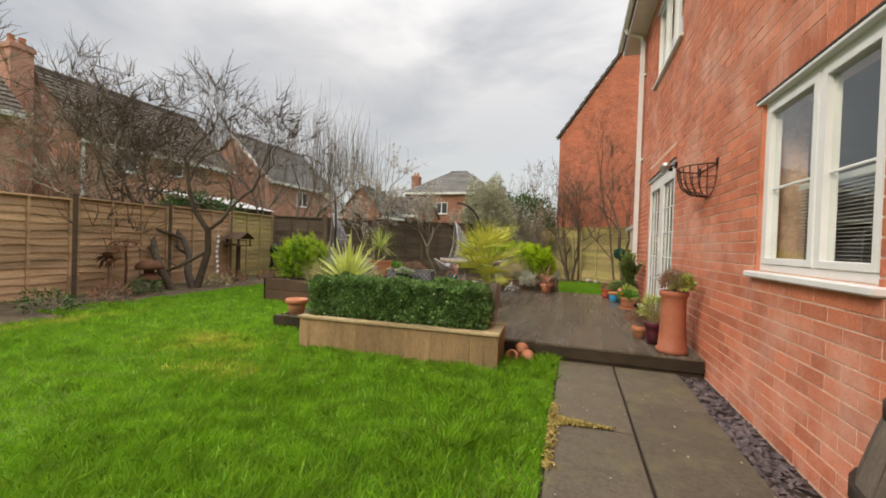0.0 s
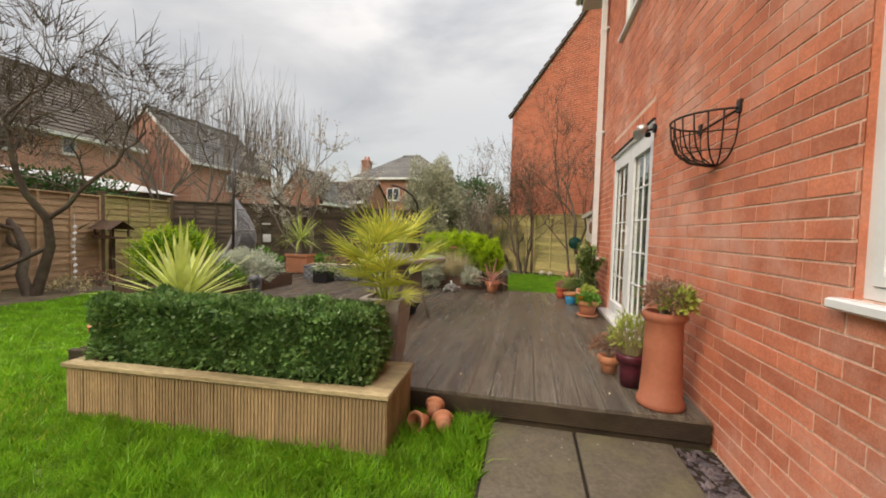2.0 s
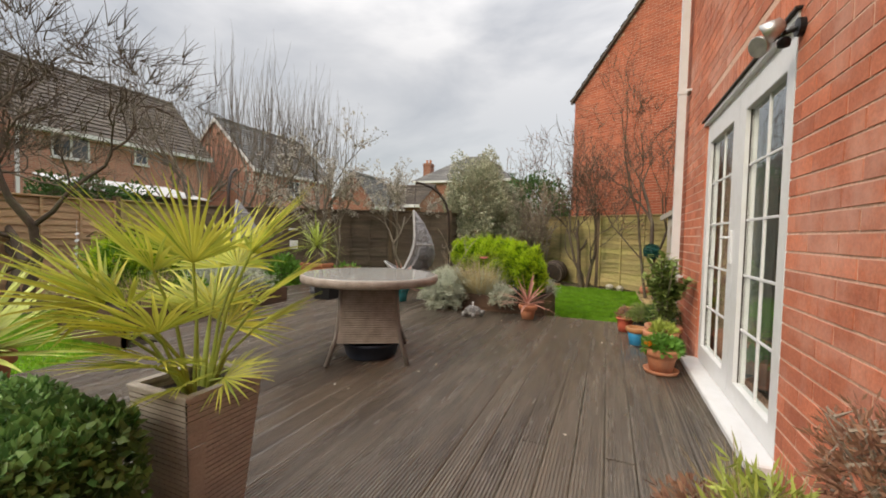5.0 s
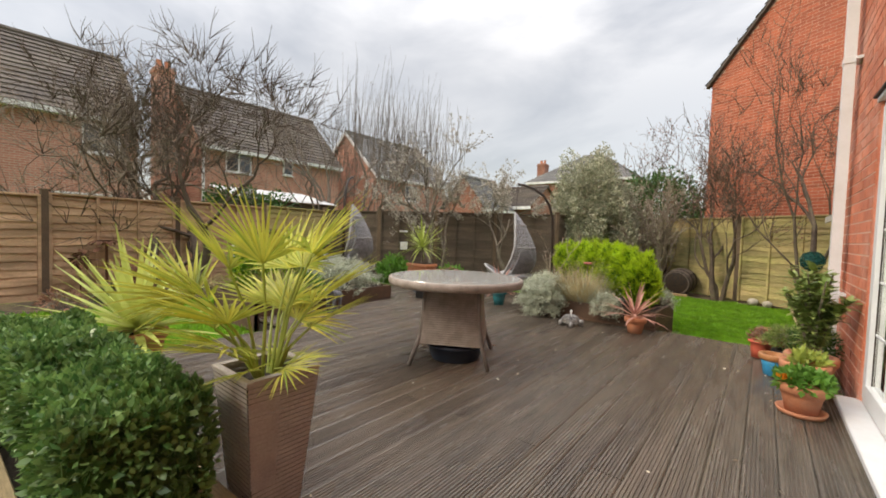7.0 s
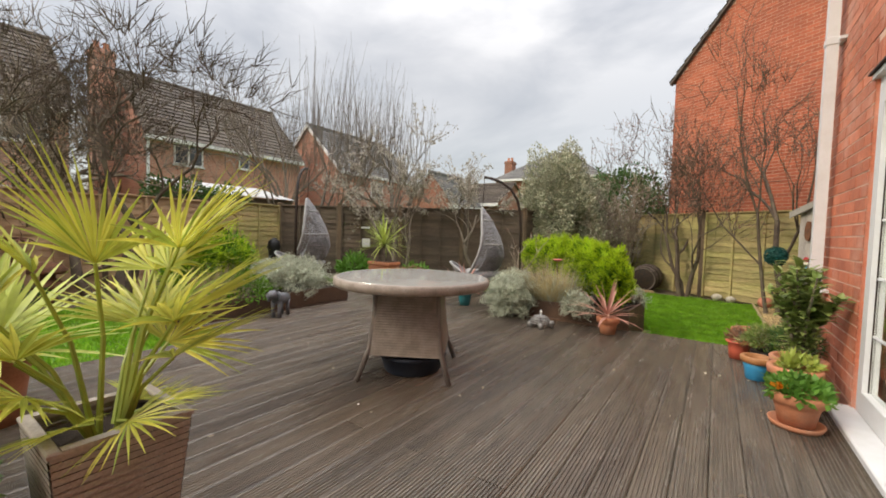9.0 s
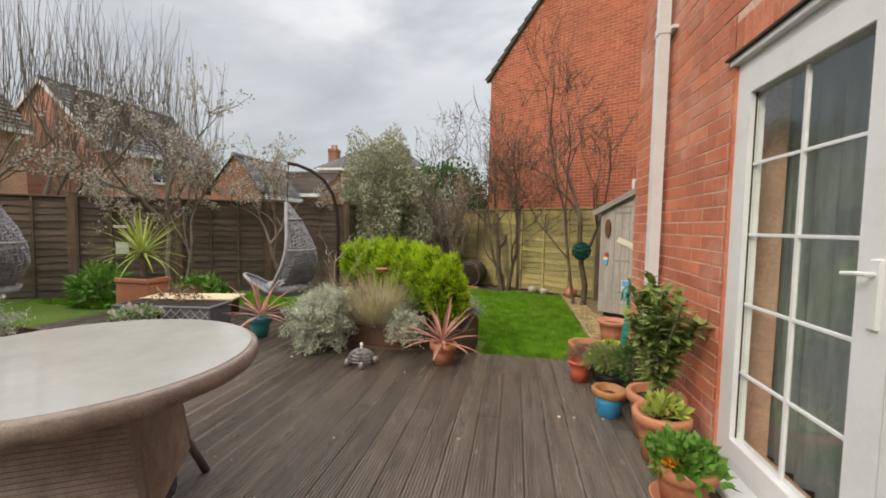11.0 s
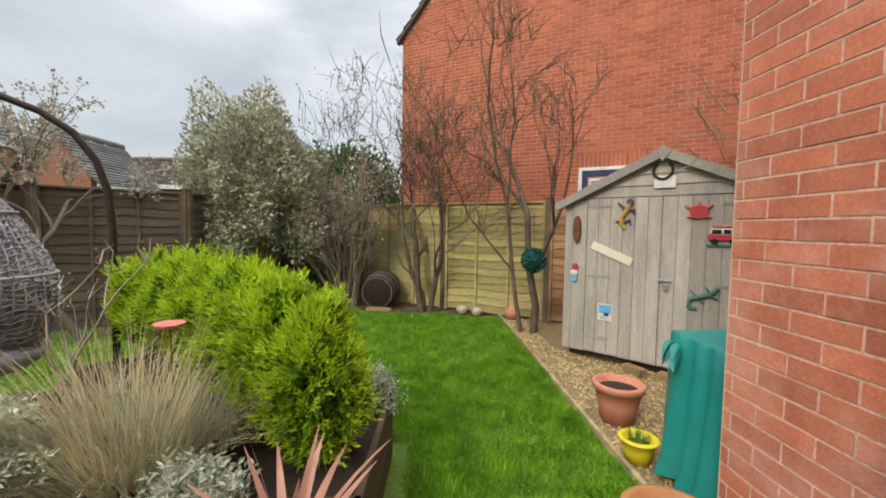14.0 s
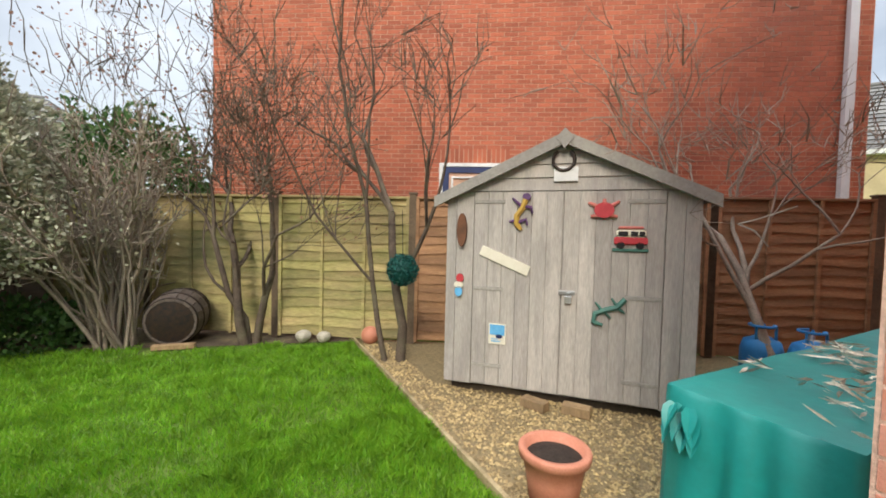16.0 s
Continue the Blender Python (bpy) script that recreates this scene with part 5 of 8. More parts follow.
def clipped_hedge(label, at, x0, y0, z0, x1, y1, z1, n, seed):
    t = thing("box_hedge", label, "hedge", at)
    r = np.random.default_rng(seed)
    p = r.uniform((x0, y0, z0), (x1, y1, z1), (n, 3))
    c = np.array(((x0 + x1) / 2, (y0 + y1) / 2, (z0 + z1) / 2))
    hlf = np.array(((x1 - x0) / 2, (y1 - y0) / 2, (z1 - z0) / 2))
    ax = r.choice(3, n, p=(0.12, 0.44, 0.44))
    sg = np.where(r.uniform(0, 1, n) < 0.5, -1.0, 1.0)
    sg = np.where((ax == 2) & (sg < 0) & (r.uniform(0, 1, n) < 0.85), 1.0, sg)
    depth = r.uniform(0, 1, n) ** 2.2 * 0.06
    q = p.copy()
    for k in range(3):
        s = ax == k
        q[s, k] = c[k] + sg[s] * (hlf[k] - depth[s])
    rel = (q - c) / hlf
    over = np.maximum(np.abs(rel), 0)
    round_ = np.clip((np.sort(over, 1)[:, 1] - 0.8) / 0.2, 0, 1)[:, None]
    q = c + (q - c) * (1 - 0.035 * round_ ** 2)
    lum = lumps(q, 4.0, seed)[:, None]
    d = np.zeros((n, 3))
    d[np.arange(n), ax] = sg
    q = q + d * 0.085 * lum
    quads("foliage", leaves(q, d * 0.8 + np.array((0, 0, 0.3)), 0.036, 0.022, r, 0.75), L_BOX, t)
    # solid dark box in place of the shade deep between the leaves
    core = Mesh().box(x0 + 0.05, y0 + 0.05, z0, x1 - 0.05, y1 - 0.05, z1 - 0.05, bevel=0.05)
    part("dark_shade_core", core, L_DARK, t)
    return t


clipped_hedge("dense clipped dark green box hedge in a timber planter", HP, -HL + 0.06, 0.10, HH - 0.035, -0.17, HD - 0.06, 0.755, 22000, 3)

# ---- tall woven pot with palm ----
tall = thing("woven_planter", "tall tapered square planter in taupe woven plastic", "planter", pose(-0.655, 5.015, D))
ht = 0.578
for k in range(4):
    side_mb = Mesh()
    rows = 30
    for i in range(rows):
        for (za, zb, o) in ((i / rows, (i + 0.8) / rows, 0.0035), ((i + 0.8) / rows, (i + 1) / rows, 0.0)):
            wa, wb = 0.098 + 0.05 * za, 0.098 + 0.05 * zb
            o2 = len(side_mb.v)
            side_mb.v += [(-wa, -wa - o, za * ht), (wa, -wa - o, za * ht), (wb, -wb - o, zb * ht), (-wb, -wb - o, zb * ht)]
            side_mb.f.append((o2, o2 + 1, o2 + 2, o2 + 3))
    tagged(part("woven_side", side_mb, M_WICKER_POT, tall, matrix=pose(0, 0, 0, 0, 0, 90 * k)), kind="stuff")
part("rim", Mesh().box(-0.153, -0.153, ht - 0.012, 0.153, -0.125, ht + 0.004, bevel=0.004).box(-0.153, 0.125, ht - 0.012, 0.153, 0.153, ht + 0.004, bevel=0.004)
     .box(-0.153, -0.125, ht - 0.012, -0.125, 0.125, ht + 0.004).box(0.125, -0.125, ht - 0.012, 0.153, 0.125, ht + 0.004), M_WICKER_POT, tall)
part("soil", Mesh().box(-0.135, -0.135, ht - 0.09, 0.135, 0.135, ht - 0.045), M_SOIL, tall)
fan_palm("yellow-green dwarf fan palm in a tall woven planter", -0.655, 5.015, D + ht - 0.03, 4, 1.0)

# ---- yucca ----
plant_pot("terracotta pot holding a yucca, behind the hedge", -2.45, 5.0, D, 0.40, 0.17, 0.12)
strap_plant("yucca", "spiky yellow-variegated yucca in a terracotta pot", "yucca", -2.45, 5.0, D + 0.40, 84, 0.64, 0.06, L_YUCCA, 5, droop=0.18, low=-0.1, up=0.4)
plant_pot("small empty terracotta pot on the deck corner", -3.2, 4.97, D, 0.19, 0.125, 0.095, soil=False)

# ---- table ----
TB = pose(-1.285, 7.12, D, 0, 0, 30)
table = thing("garden_table", "round rattan garden table with a pale wet glass top", "table", TB)
TH = 0.75
part("rattan_rim", Mesh().lathe([(0.555, TH - 0.075), (0.605, TH - 0.07), (0.615, TH - 0.045), (0.612, TH - 0.012), (0.60, TH - 0.004), (0.57, TH - 0.004), (0.555, TH - 0.02)], 64), M_WICKER, table, smooth=True)
part("glass_top", Mesh().lathe([(0.0, TH - 0.012), (0.585, TH - 0.012), (0.588, TH - 0.006), (0.585, TH), (0.0, TH)], 64), M_TABLEGLASS, table, "pale frosted glass top, wet and shiny")
part("under_frame", Mesh().lathe([(0.0, TH - 0.05), (0.55, TH - 0.05), (0.55, TH - 0.03), (0.0, TH - 0.03)], 32), M_TUBE, table)
for k in range(4):
    a = math.radians(45 + 90 * k)
    c, s = math.cos(a), math.sin(a)
    part("leg", Mesh().tube([(0.33 * c, 0.33 * s, TH - 0.05), (0.34 * c, 0.34 * s, 0.45), (0.38 * c, 0.38 * s, 0.22), (0.48 * c, 0.48 * s, 0.0)], 0.019, 8), M_TUBE, table, smooth=True)
    panel = Mesh()
    rows = 26
    for i in range(rows):
        za, zb = 0.18 + 0.5 * i / rows, 0.18 + 0.5 * (i + 0.8) / rows
        wa, wb = 0.275 - 0.05 * i / rows, 0.275 - 0.05 * (i + 0.8) / rows
        o2 = len(panel.v)
        panel.v += [(-wa, -wa - 0.013, za), (wa, -wa - 0.013, za), (wb, -wb - 0.009, zb), (-wb, -wb - 0.009, zb), (-wb, -wb + 0.006, zb + 0.004), (wb, -wb + 0.006, zb + 0.004)]
        panel.f += [(o2, o2 + 1, o2 + 2, o2 + 3), (o2 + 3, o2 + 2, o2 + 5, o2 + 4)]
    tagged(part("rattan_panel", panel, M_WICKER, table, matrix=pose(0, 0, 0, 0, 0, 90 * k)), kind="stuff")
part("inner_box", Mesh().box(-0.21, -0.21, 0.2, 0.21, 0.21, TH - 0.06), M_WICKER, table)
tub = Mesh().lathe([(0.05, 0), (0.215, 0), (0.225, 0.015), (0.255, 0.12), (0.272, 0.125), (0.272, 0.15), (0.25, 0.15), (0.235, 0.05), (0.0, 0.03)], 36)
tagged(part("plastic_tub", tub, M_TUB, smooth=True, matrix=pose(-1.27, 7.13, D)), "dark blue round plastic tub under the table", "tub")


# ---- small materials ----
M_BLUE = material("sky_blue_glaze", (0.04, 0.30, 0.55), (0.03, 0.24, 0.46), 0.35, 5.0, 0.05, spec=0.5)
M_TEAL = material("teal_glaze", (0.012, 0.17, 0.19), (0.01, 0.12, 0.14), 0.25, 5.0, 0.06, spec=0.6)
M_BURG = material("burgundy_glaze", (0.10, 0.018, 0.03), (0.06, 0.012, 0.02), 0.3, 5.0, 0.05, spec=0.5)
M_CORAL = material("coral_plastic_pot", (0.55, 0.12, 0.07), (0.47, 0.10, 0.06), 0.5, 5.0, 0.05)
M_YELLOW = material("yellow_plastic", (0.70, 0.56, 0.03), None, 0.45, 5.0, 0.06)
M_PINK = material("pink_painted_metal", (0.62, 0.20, 0.16), (0.50, 0.14, 0.12), 0.5, 12.0, 0.1)
M_RUST = material("rusty_metal", (0.17, 0.075, 0.04), (0.10, 0.05, 0.03), 0.85, 12.0, 0.3, 0.4, 60)
M_GREYPLAST = material("grey_lattice_plastic", (0.13, 0.135, 0.15), (0.09, 0.095, 0.105), 0.5, 5.0, 0.1)
M_CREAMWOOD = material("cream_plank", (0.70, 0.59, 0.38), (0.60, 0.49, 0.31), 0.7, 4.0, 0.12)
M_RATTAN_GREY = material("grey_rattan", (0.34, 0.34, 0.355), (0.24, 0.24, 0.255), 0.6, 12.0, 0.2)
M_RATTAN_PALE = material("pale_rattan_edge", (0.34, 0.335, 0.33), None, 0.6, 12.0, 0.15)
M_CUSHION = material("patterned_grey_cushion", (0.16, 0.16, 0.17), (0.42, 0.41, 0.40), 0.9, 26.0, 0.2)
M_SILVER = material("silver_wire", (0.27, 0.265, 0.255), (0.17, 0.165, 0.16), 0.5, 20.0, 0.3, metal=0.6)
M_STONE = material("pale_stone", (0.45, 0.41, 0.33), (0.34, 0.31, 0.25), 0.9, 10.0, 0.2, 0.4, 40)
M_OAK = material("dark_oak_stave", (0.15, 0.118, 0.10), (0.10, 0.08, 0.068), 0.7, 5.0, 0.25, 0.4, 50, rand=0.15, stretch=(3, 3, 0.6))
M_GAS = material("blue_painted_steel", (0.04, 0.22, 0.50), (0.03, 0.18, 0.42), 0.45, 5.0, 0.06)
M_BALL = material("dark_teal_leaf_ball", (0.012, 0.10, 0.08), (0.005, 0.05, 0.045), 0.6, 30.0, 0.4)
M_REDP = material("red_paint", (0.50, 0.05, 0.06), (0.40, 0.04, 0.05), 0.5, 14.0, 0.1)
M_PURPLE = material("purple_paint", (0.13, 0.06, 0.16), (0.08, 0.04, 0.10), 0.5, 14.0, 0.1)
M_GOLDP = material("ochre_paint", (0.50, 0.33, 0.07), (0.40, 0.24, 0.05), 0.5, 14.0, 0.1)
M_SEAGREEN = material("sea_green_paint", (0.08, 0.20, 0.16), (0.05, 0.13, 0.11), 0.5, 14.0, 0.15)
M_SKYP = material("sky_blue_print", (0.16, 0.45, 0.72), (0.10, 0.34, 0.62), 0.4, 14.0, 0.05)
M_BLACK = material("black_plastic", (0.012, 0.012, 0.013), None, 0.45, 10.0, 0.1)
M_IVORY = material("ivory_board", (0.72, 0.68, 0.56), (0.66, 0.62, 0.50), 0.6, 8.0, 0.05)
M_ORANGE = material("orange_clay", (0.55, 0.23, 0.15), (0.47, 0.18, 0.11), 0.7, 8.0, 0.1)
M_LITTER = material("leaf_litter", (0.26, 0.20, 0.13), (0.68, 0.63, 0.55), 0.8, 8.0, 0.2, island=0.5)


# ---- right planter ----
RP = [(-0.10, 9.74), (-1.72, 9.70), (-2.35, 11.2), (-1.7, 11.9), (-0.06, 10.75)]
rplant = thing("raised_bed", "raised bed of dark brown timber boards on the deck edge", "raised bed")
part("soil", Mesh().add([(x, y, 0.40) for x, y in RP], [(4, 3, 2, 1, 0)]), M_SOIL, rplant)
for i in range(5):
    a, b = Vector((*RP[i], 0)), Vector((*RP[(i + 1) % 5], 0))
    ang = math.degrees(math.atan2(b.y - a.y, b.x - a.x))
    for k in range(2):
        part("board", Mesh().box(0.0, -0.035, 0.02 + 0.21 * k, (b - a).length, 0.0, 0.225 + 0.21 * k, bevel=0.004), M_SLEEPER, rplant, matrix=pose(a.x, a.y, 0, 0, 0, ang))


def conifer_row(label, spots, seed, n=5200):
    """Feathery golden conifers: spots (x, y, z of centre, rx, ry, rz)."""
    t = thing("golden_conifer", label, "conifer")
    r = np.random.default_rng(seed)
    outer, inner = [], []
    for i, (x, y, z, rx, ry, rz) in enumerate(spots):
        p, d = blob_points(n, (x, y, z), (rx, ry, rz), r, 0.72, 0.32, 2.6, seed + i * 1.3, -0.75)
        w = d * np.array((0.7, 0.7, 0.35)) + np.array((0, 0, 0.55))
        m = len(p) // 5
        base = p[:m]
        dirs = unit(w[:m] + r.normal(0, 0.25, (m, 3)))
        for k in range(5):
            q = base + dirs * (0.016 * k)
            outer.append(leaves(q, dirs + unit(np.cross(dirs, r.normal(0, 1, (m, 3)))) * (0.9 - 0.15 * k), 0.036, 0.0085, r, 0.15))
        # inner fronds get a darker green, so shade between the fronds is coloured in
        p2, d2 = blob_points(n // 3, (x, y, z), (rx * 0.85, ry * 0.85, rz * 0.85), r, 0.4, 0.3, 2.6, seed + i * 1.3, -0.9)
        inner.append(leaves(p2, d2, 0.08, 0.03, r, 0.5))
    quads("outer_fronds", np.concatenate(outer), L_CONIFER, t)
    quads("shaded_inner_fronds", np.concatenate(inner), L_CONIFER_IN, t)
    tr = Mesh()
    for x, y, z, rx, ry, rz in spots:
        tr.tube([(x, y, 0.35), (x, y, z + rz * 0.4)], [0.03, 0.012], 6)
    tagged(part("stem_growth", tr, M_BARK, t), kind="stuff")
    return t


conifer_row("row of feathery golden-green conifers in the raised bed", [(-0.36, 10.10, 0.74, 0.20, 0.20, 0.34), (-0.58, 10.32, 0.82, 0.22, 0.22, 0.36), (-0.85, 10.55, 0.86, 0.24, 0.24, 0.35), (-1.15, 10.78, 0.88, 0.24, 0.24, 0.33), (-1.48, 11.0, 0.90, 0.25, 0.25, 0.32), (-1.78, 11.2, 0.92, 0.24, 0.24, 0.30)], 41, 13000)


def silver_bush(label, x, y, z, rx, ry, rz, n, seed):
    t = thing("silver_shrub", label, "shrub", pose(x, y, z))
    r = np.random.default_rng(seed)
    p, d = blob_points(n // 6, (0, 0, 0), (rx, ry, rz), r, 0.5, 0.5, 3.0, seed, -0.7)
    w = unit(d + np.array((0, 0, 0.35)) + r.normal(0, 0.3, d.shape))
    out = []
    for k in range(6):
        q = p + w * 0.014 * k
        side = unit(np.cross(w, r.normal(0, 1, w.shape)))
        out.append(leaves(q, w * 0.6 + side, 0.034, 0.010, r, 0.2))
    quads("foliage", np.concatenate(out), L_GREY, t)
    st = Mesh()
    for k in range(60):
        dd = Vector(r.normal(0, 1, 3))
        dd.z = abs(dd.z) * 0.6
        dd.normalize()
        st.tube([(0, 0, -rz * 0.6), (dd.x * rx * 0.5, dd.y * ry * 0.5, dd.z * rz * 0.3 - rz * 0.2), (dd.x * rx * 0.9, dd.y * ry * 0.9, dd.z * rz * 0.8)], [0.008, 0.006, 0.003], 4, cap=False)
    tagged(part("stem_growth", st, M_BARK_PALE, t), kind="stuff")
    return t


silver_bush("mounded silver-grey curry plant spilling over the raised bed", -1.58, 9.70, 0.45, 0.29, 0.27, 0.24, 30000, 51)
silver_bush("small silver-leaved plant at the front of the raised bed", -0.70, 9.70, 0.42, 0.135, 0.13, 0.14, 4200, 52)
silver_bush("small pale silver plant at the edge of the raised bed", -0.2, 10.66, 0.46, 0.15, 0.15, 0.12, 1600, 53)


def straw_grass(label, x, y, z, r0, h, n, seed, lean=0.35, mat=L_STRAW, width=0.006):
    t = thing("dry_grass", label, "grass", pose(x, y, z))
    r = np.random.default_rng(seed)
    mb = Mesh()
    for k in range(n):
        a = r.uniform(0, 2 * math.pi)
        q = r0 * math.sqrt(r.uniform())
        d = Vector((math.cos(a) * lean * r.uniform(0.1, 1.2), math.sin(a) * lean * r.uniform(0.1, 1.2), 1))
        mb.blade((q * math.cos(a), q * math.sin(a), 0), d, h * r.uniform(0.55, 1.1), width * r.uniform(0.6, 1.4), r.uniform(0.2, 0.9), 4, 0.2)
    tagged(part("stalks", mb, mat, t), kind="stuff")
    return t


straw_grass("clump of dry straw-coloured lavender stems", -1.14, 9.98, 0.36, 0.20, 0.72, 1100, 61, 0.95, L_STRAW, 0.005)
straw_grass("thin tangled green-grey lavender shoots", -1.08, 9.96, 0.36, 0.2, 0.5, 420, 64, 0.9, L_GREY, 0.006)
straw_grass("pale dry stems with grey-green leaves", -1.0, 10.15, 0.38, 0.2, 0.50, 160, 62, 0.5, L_GREY, 0.008)
bare_tree("bare pale dead stems standing in the raised bed", pose(-1.9, 10.6, 0.38), [(0, 0, 0.15, 0, 0.46, 0.014), (0.02, 0.02, 0.45, 0.1, 0.36, 0.012), (0, 0.03, -0.05, 0.1, 0.34, 0.010)], 2, 55, M_BARK_PALE, spread=0.4, rise=0.3, kids=2, shrink=0.75, tips=60, tip_mat=L_BUD, tip_size=0.02, twig_len=0.14, name="dead_stems", category="shrub")
dish = thing("pink_bird_dish", "pink metal flower-shaped dish on a thin stem", "garden ornament", pose(-1.19, 10.37, 0.38))
part("stem", Mesh().tube([(0, 0, 0), (0.008, 0, 0.28), (0, 0, 0.555)], 0.005, 6), M_RUST, dish)
petals = Mesh().lathe([(0.0, 0.550), (0.03, 0.552), (0.058, 0.562), (0.074, 0.578), (0.070, 0.581), (0.054, 0.568), (0.0, 0.557)], 32)
part("dish", petals, M_PINK, dish, smooth=True)

plant_pot("terracotta pot holding a red cordyline on the deck", -0.27, 9.46, D, 0.19, 0.11, 0.08)
strap_plant("red_cordyline", "spiky pink-red cordyline in a terracotta pot", "cordyline", -0.28, 9.45, D + 0.17, 26, 0.47, 0.042, L_RED, 71, droop=0.75, low=-0.05, up=0.25, trunk=0.02, seg=6)
plant_pot("teal glazed pot holding a red cordyline", -2.42, 9.82, D, 0.23, 0.112, 0.078, M_TEAL)
strap_plant("red_cordyline", "spiky pink-red cordyline in a teal glazed pot", "cordyline", -2.42, 9.82, D + 0.21, 24, 0.45, 0.040, L_RED, 72, droop=0.6, low=-0.05, up=0.25, trunk=0.02, seg=6)

# wire turtle
tur = thing("wire_turtle", "silver wire turtle ornament with a glass bowl in its back", "garden ornament", pose(-0.99, 9.24, D, 0, 0, -20) @ Matrix.Diagonal((0.85, 0.85, 0.85, 1)))
sh = Mesh()
for k in range(14):
    a = math.pi * k / 14
    sh.tube([(0.15 * math.cos(t) * math.cos(a), 0.13 * math.cos(t) * math.sin(a), 0.06 + 0.11 * math.sin(t)) for t in np.linspace(0.0, math.pi, 13)], 0.005, 4)
for z_, rr in ((0.06, 1.0), (0.09, 0.96), (0.12, 0.82), (0.15, 0.57)):
    sh.tube([(0.15 * rr * math.cos(t), 0.13 * rr * math.sin(t), z_) for t in np.linspace(0, 2 * math.pi, 25)], 0.006, 5)
tagged(part("wire_shell", sh, M_SILVER, tur), kind="stuff")
part("bowl", Mesh().lathe([(0.0, 0.08), (0.04, 0.085), (0.065, 0.11), (0.07, 0.14), (0.064, 0.14), (0.055, 0.11), (0.0, 0.095)], 24), M_DARKGLASS, tur, "dark glass bowl", smooth=True)
part("spout", Mesh().lathe([(0.012, 0.09), (0.012, 0.2), (0.02, 0.215), (0.012, 0.235), (0.0, 0.24)], 12), M_WHITE, tur)
part("head", Mesh().lathe([(0.0, 0.04), (0.03, 0.05), (0.038, 0.075), (0.028, 0.1), (0.0, 0.11)], 14, (0.20, 0, 0.02)), M_SILVER, tur, smooth=True)
for dx, dy in ((0.10, 0.11), (0.10, -0.11), (-0.10, 0.11), (-0.10, -0.11)):
    part("leg", Mesh().lathe([(0.0, 0.0), (0.03, 0.0), (0.034, 0.03), (0.024, 0.07), (0.0, 0.08)], 10, (dx, dy, 0)), M_SILVER, tur, smooth=True)

# grey lattice trough, plank and flowers
tro = thing("lattice_trough", "grey plastic trough with a raised diamond lattice", "planter", pose(-3.08, 9.84, D, 0, 0, 180 + 8))
part("trough_body", Mesh().box(0, -0.42, 0, 1.15, 0, 0.27, bevel=0.01), M_GREYPLAST, tro)
lat = Mesh()
for i in range(-3, 12):
    for sgn in (1, -1):
        p0, p1 = Vector((0.115 * i, 0.004, 0.02)), Vector((0.115 * i + sgn * 0.24, 0.004, 0.26))
        t0 = [max(0.0, min(1.0, ((0.02 - p0.x) / (p1.x - p0.x)))), max(0.0, min(1.0, ((1.13 - p0.x) / (p1.x - p0.x))))]
        a, b = p0.lerp(p1, min(t0)), p0.lerp(p1, max(t0))
        if (b - a).length > 0.03:
            lat.tube([a, b], 0.007, 4)
part("lattice", lat, M_RATTAN_GREY, tro)
part("rim", Mesh().box(-0.015, -0.435, 0.262, 1.165, 0.015, 0.29, bevel=0.006), M_GREYPLAST, tro)
part("soil", Mesh().box(0.03, -0.39, 0.288, 1.12, -0.03, 0.298), M_SOIL, tro)
leafy_bush("small wilted bedding plants in the grey trough", pose(-3.6, 9.98, D + 0.29), (0, 0, 0.06), (0.35, 0.15, 0.14), 260, L_HEATHER, 73, (0.05, 0.02), 12, low=-0.2)
bench = thing("cream_bench", "low bench with a pale cream plank top", "bench", pose(-4.5, 10.25, D, 0, 0, 14))
part("plank_top", Mesh().box(0, 0, 0.22, 1.2, 0.42, 0.25, bevel=0.004), M_CREAMWOOD, bench)
for xx in (0.08, 1.06):
    part("support", Mesh().box(xx, 0.04, 0, xx + 0.06, 0.38, 0.22), M_SLEEPER, bench)
fl = thing("flower_tub", "black square tub with trailing white flowers", "plant pot", pose(-3.62, 9.42, D))
part("tub", Mesh().box(-0.15, -0.15, 0, 0.15, 0.15, 0.24, bevel=0.012), M_BLACK, fl)
rr_ = np.random.default_rng(77)
pp, dd_ = blob_points(500, (0, 0, 0.25), (0.2, 0.2, 0.09), rr_, 0.6, 0.3)
quads("leaves", leaves(pp[:300], dd_[:300], 0.05, 0.025, rr_, 0.6), L_GREEN, fl)
tagged(quads("flowers", leaves(pp[300:] + np.array((0, 0, 0.02)), dd_[300:], 0.045, 0.04, rr_, 0.8), L_BLOSSOM, fl), kind="stuff")

trp = thing("palm_trough", "square terracotta trough holding a cordyline palm", "planter", pose(-4.98, 10.75, D))
part("trough", Mesh().box(-0.27, -0.17, 0.0, 0.27, 0.17, 0.38, bevel=0.02).box(-0.29, -0.19, 0.38, 0.29, 0.19, 0.45, bevel=0.012), M_TERRA, trp)
part("soil", Mesh().box(-0.25, -0.15, 0.45, 0.25, 0.15, 0.457), M_SOIL, trp)
strap_plant("cordyline_palm", "green cordyline palm on a short dark stem", "palm", -4.98, 10.75, D + 0.45, 80, 0.72, 0.034, L_CORD, 74, droop=0.75, low=-0.25, up=0.4, trunk=0.34)

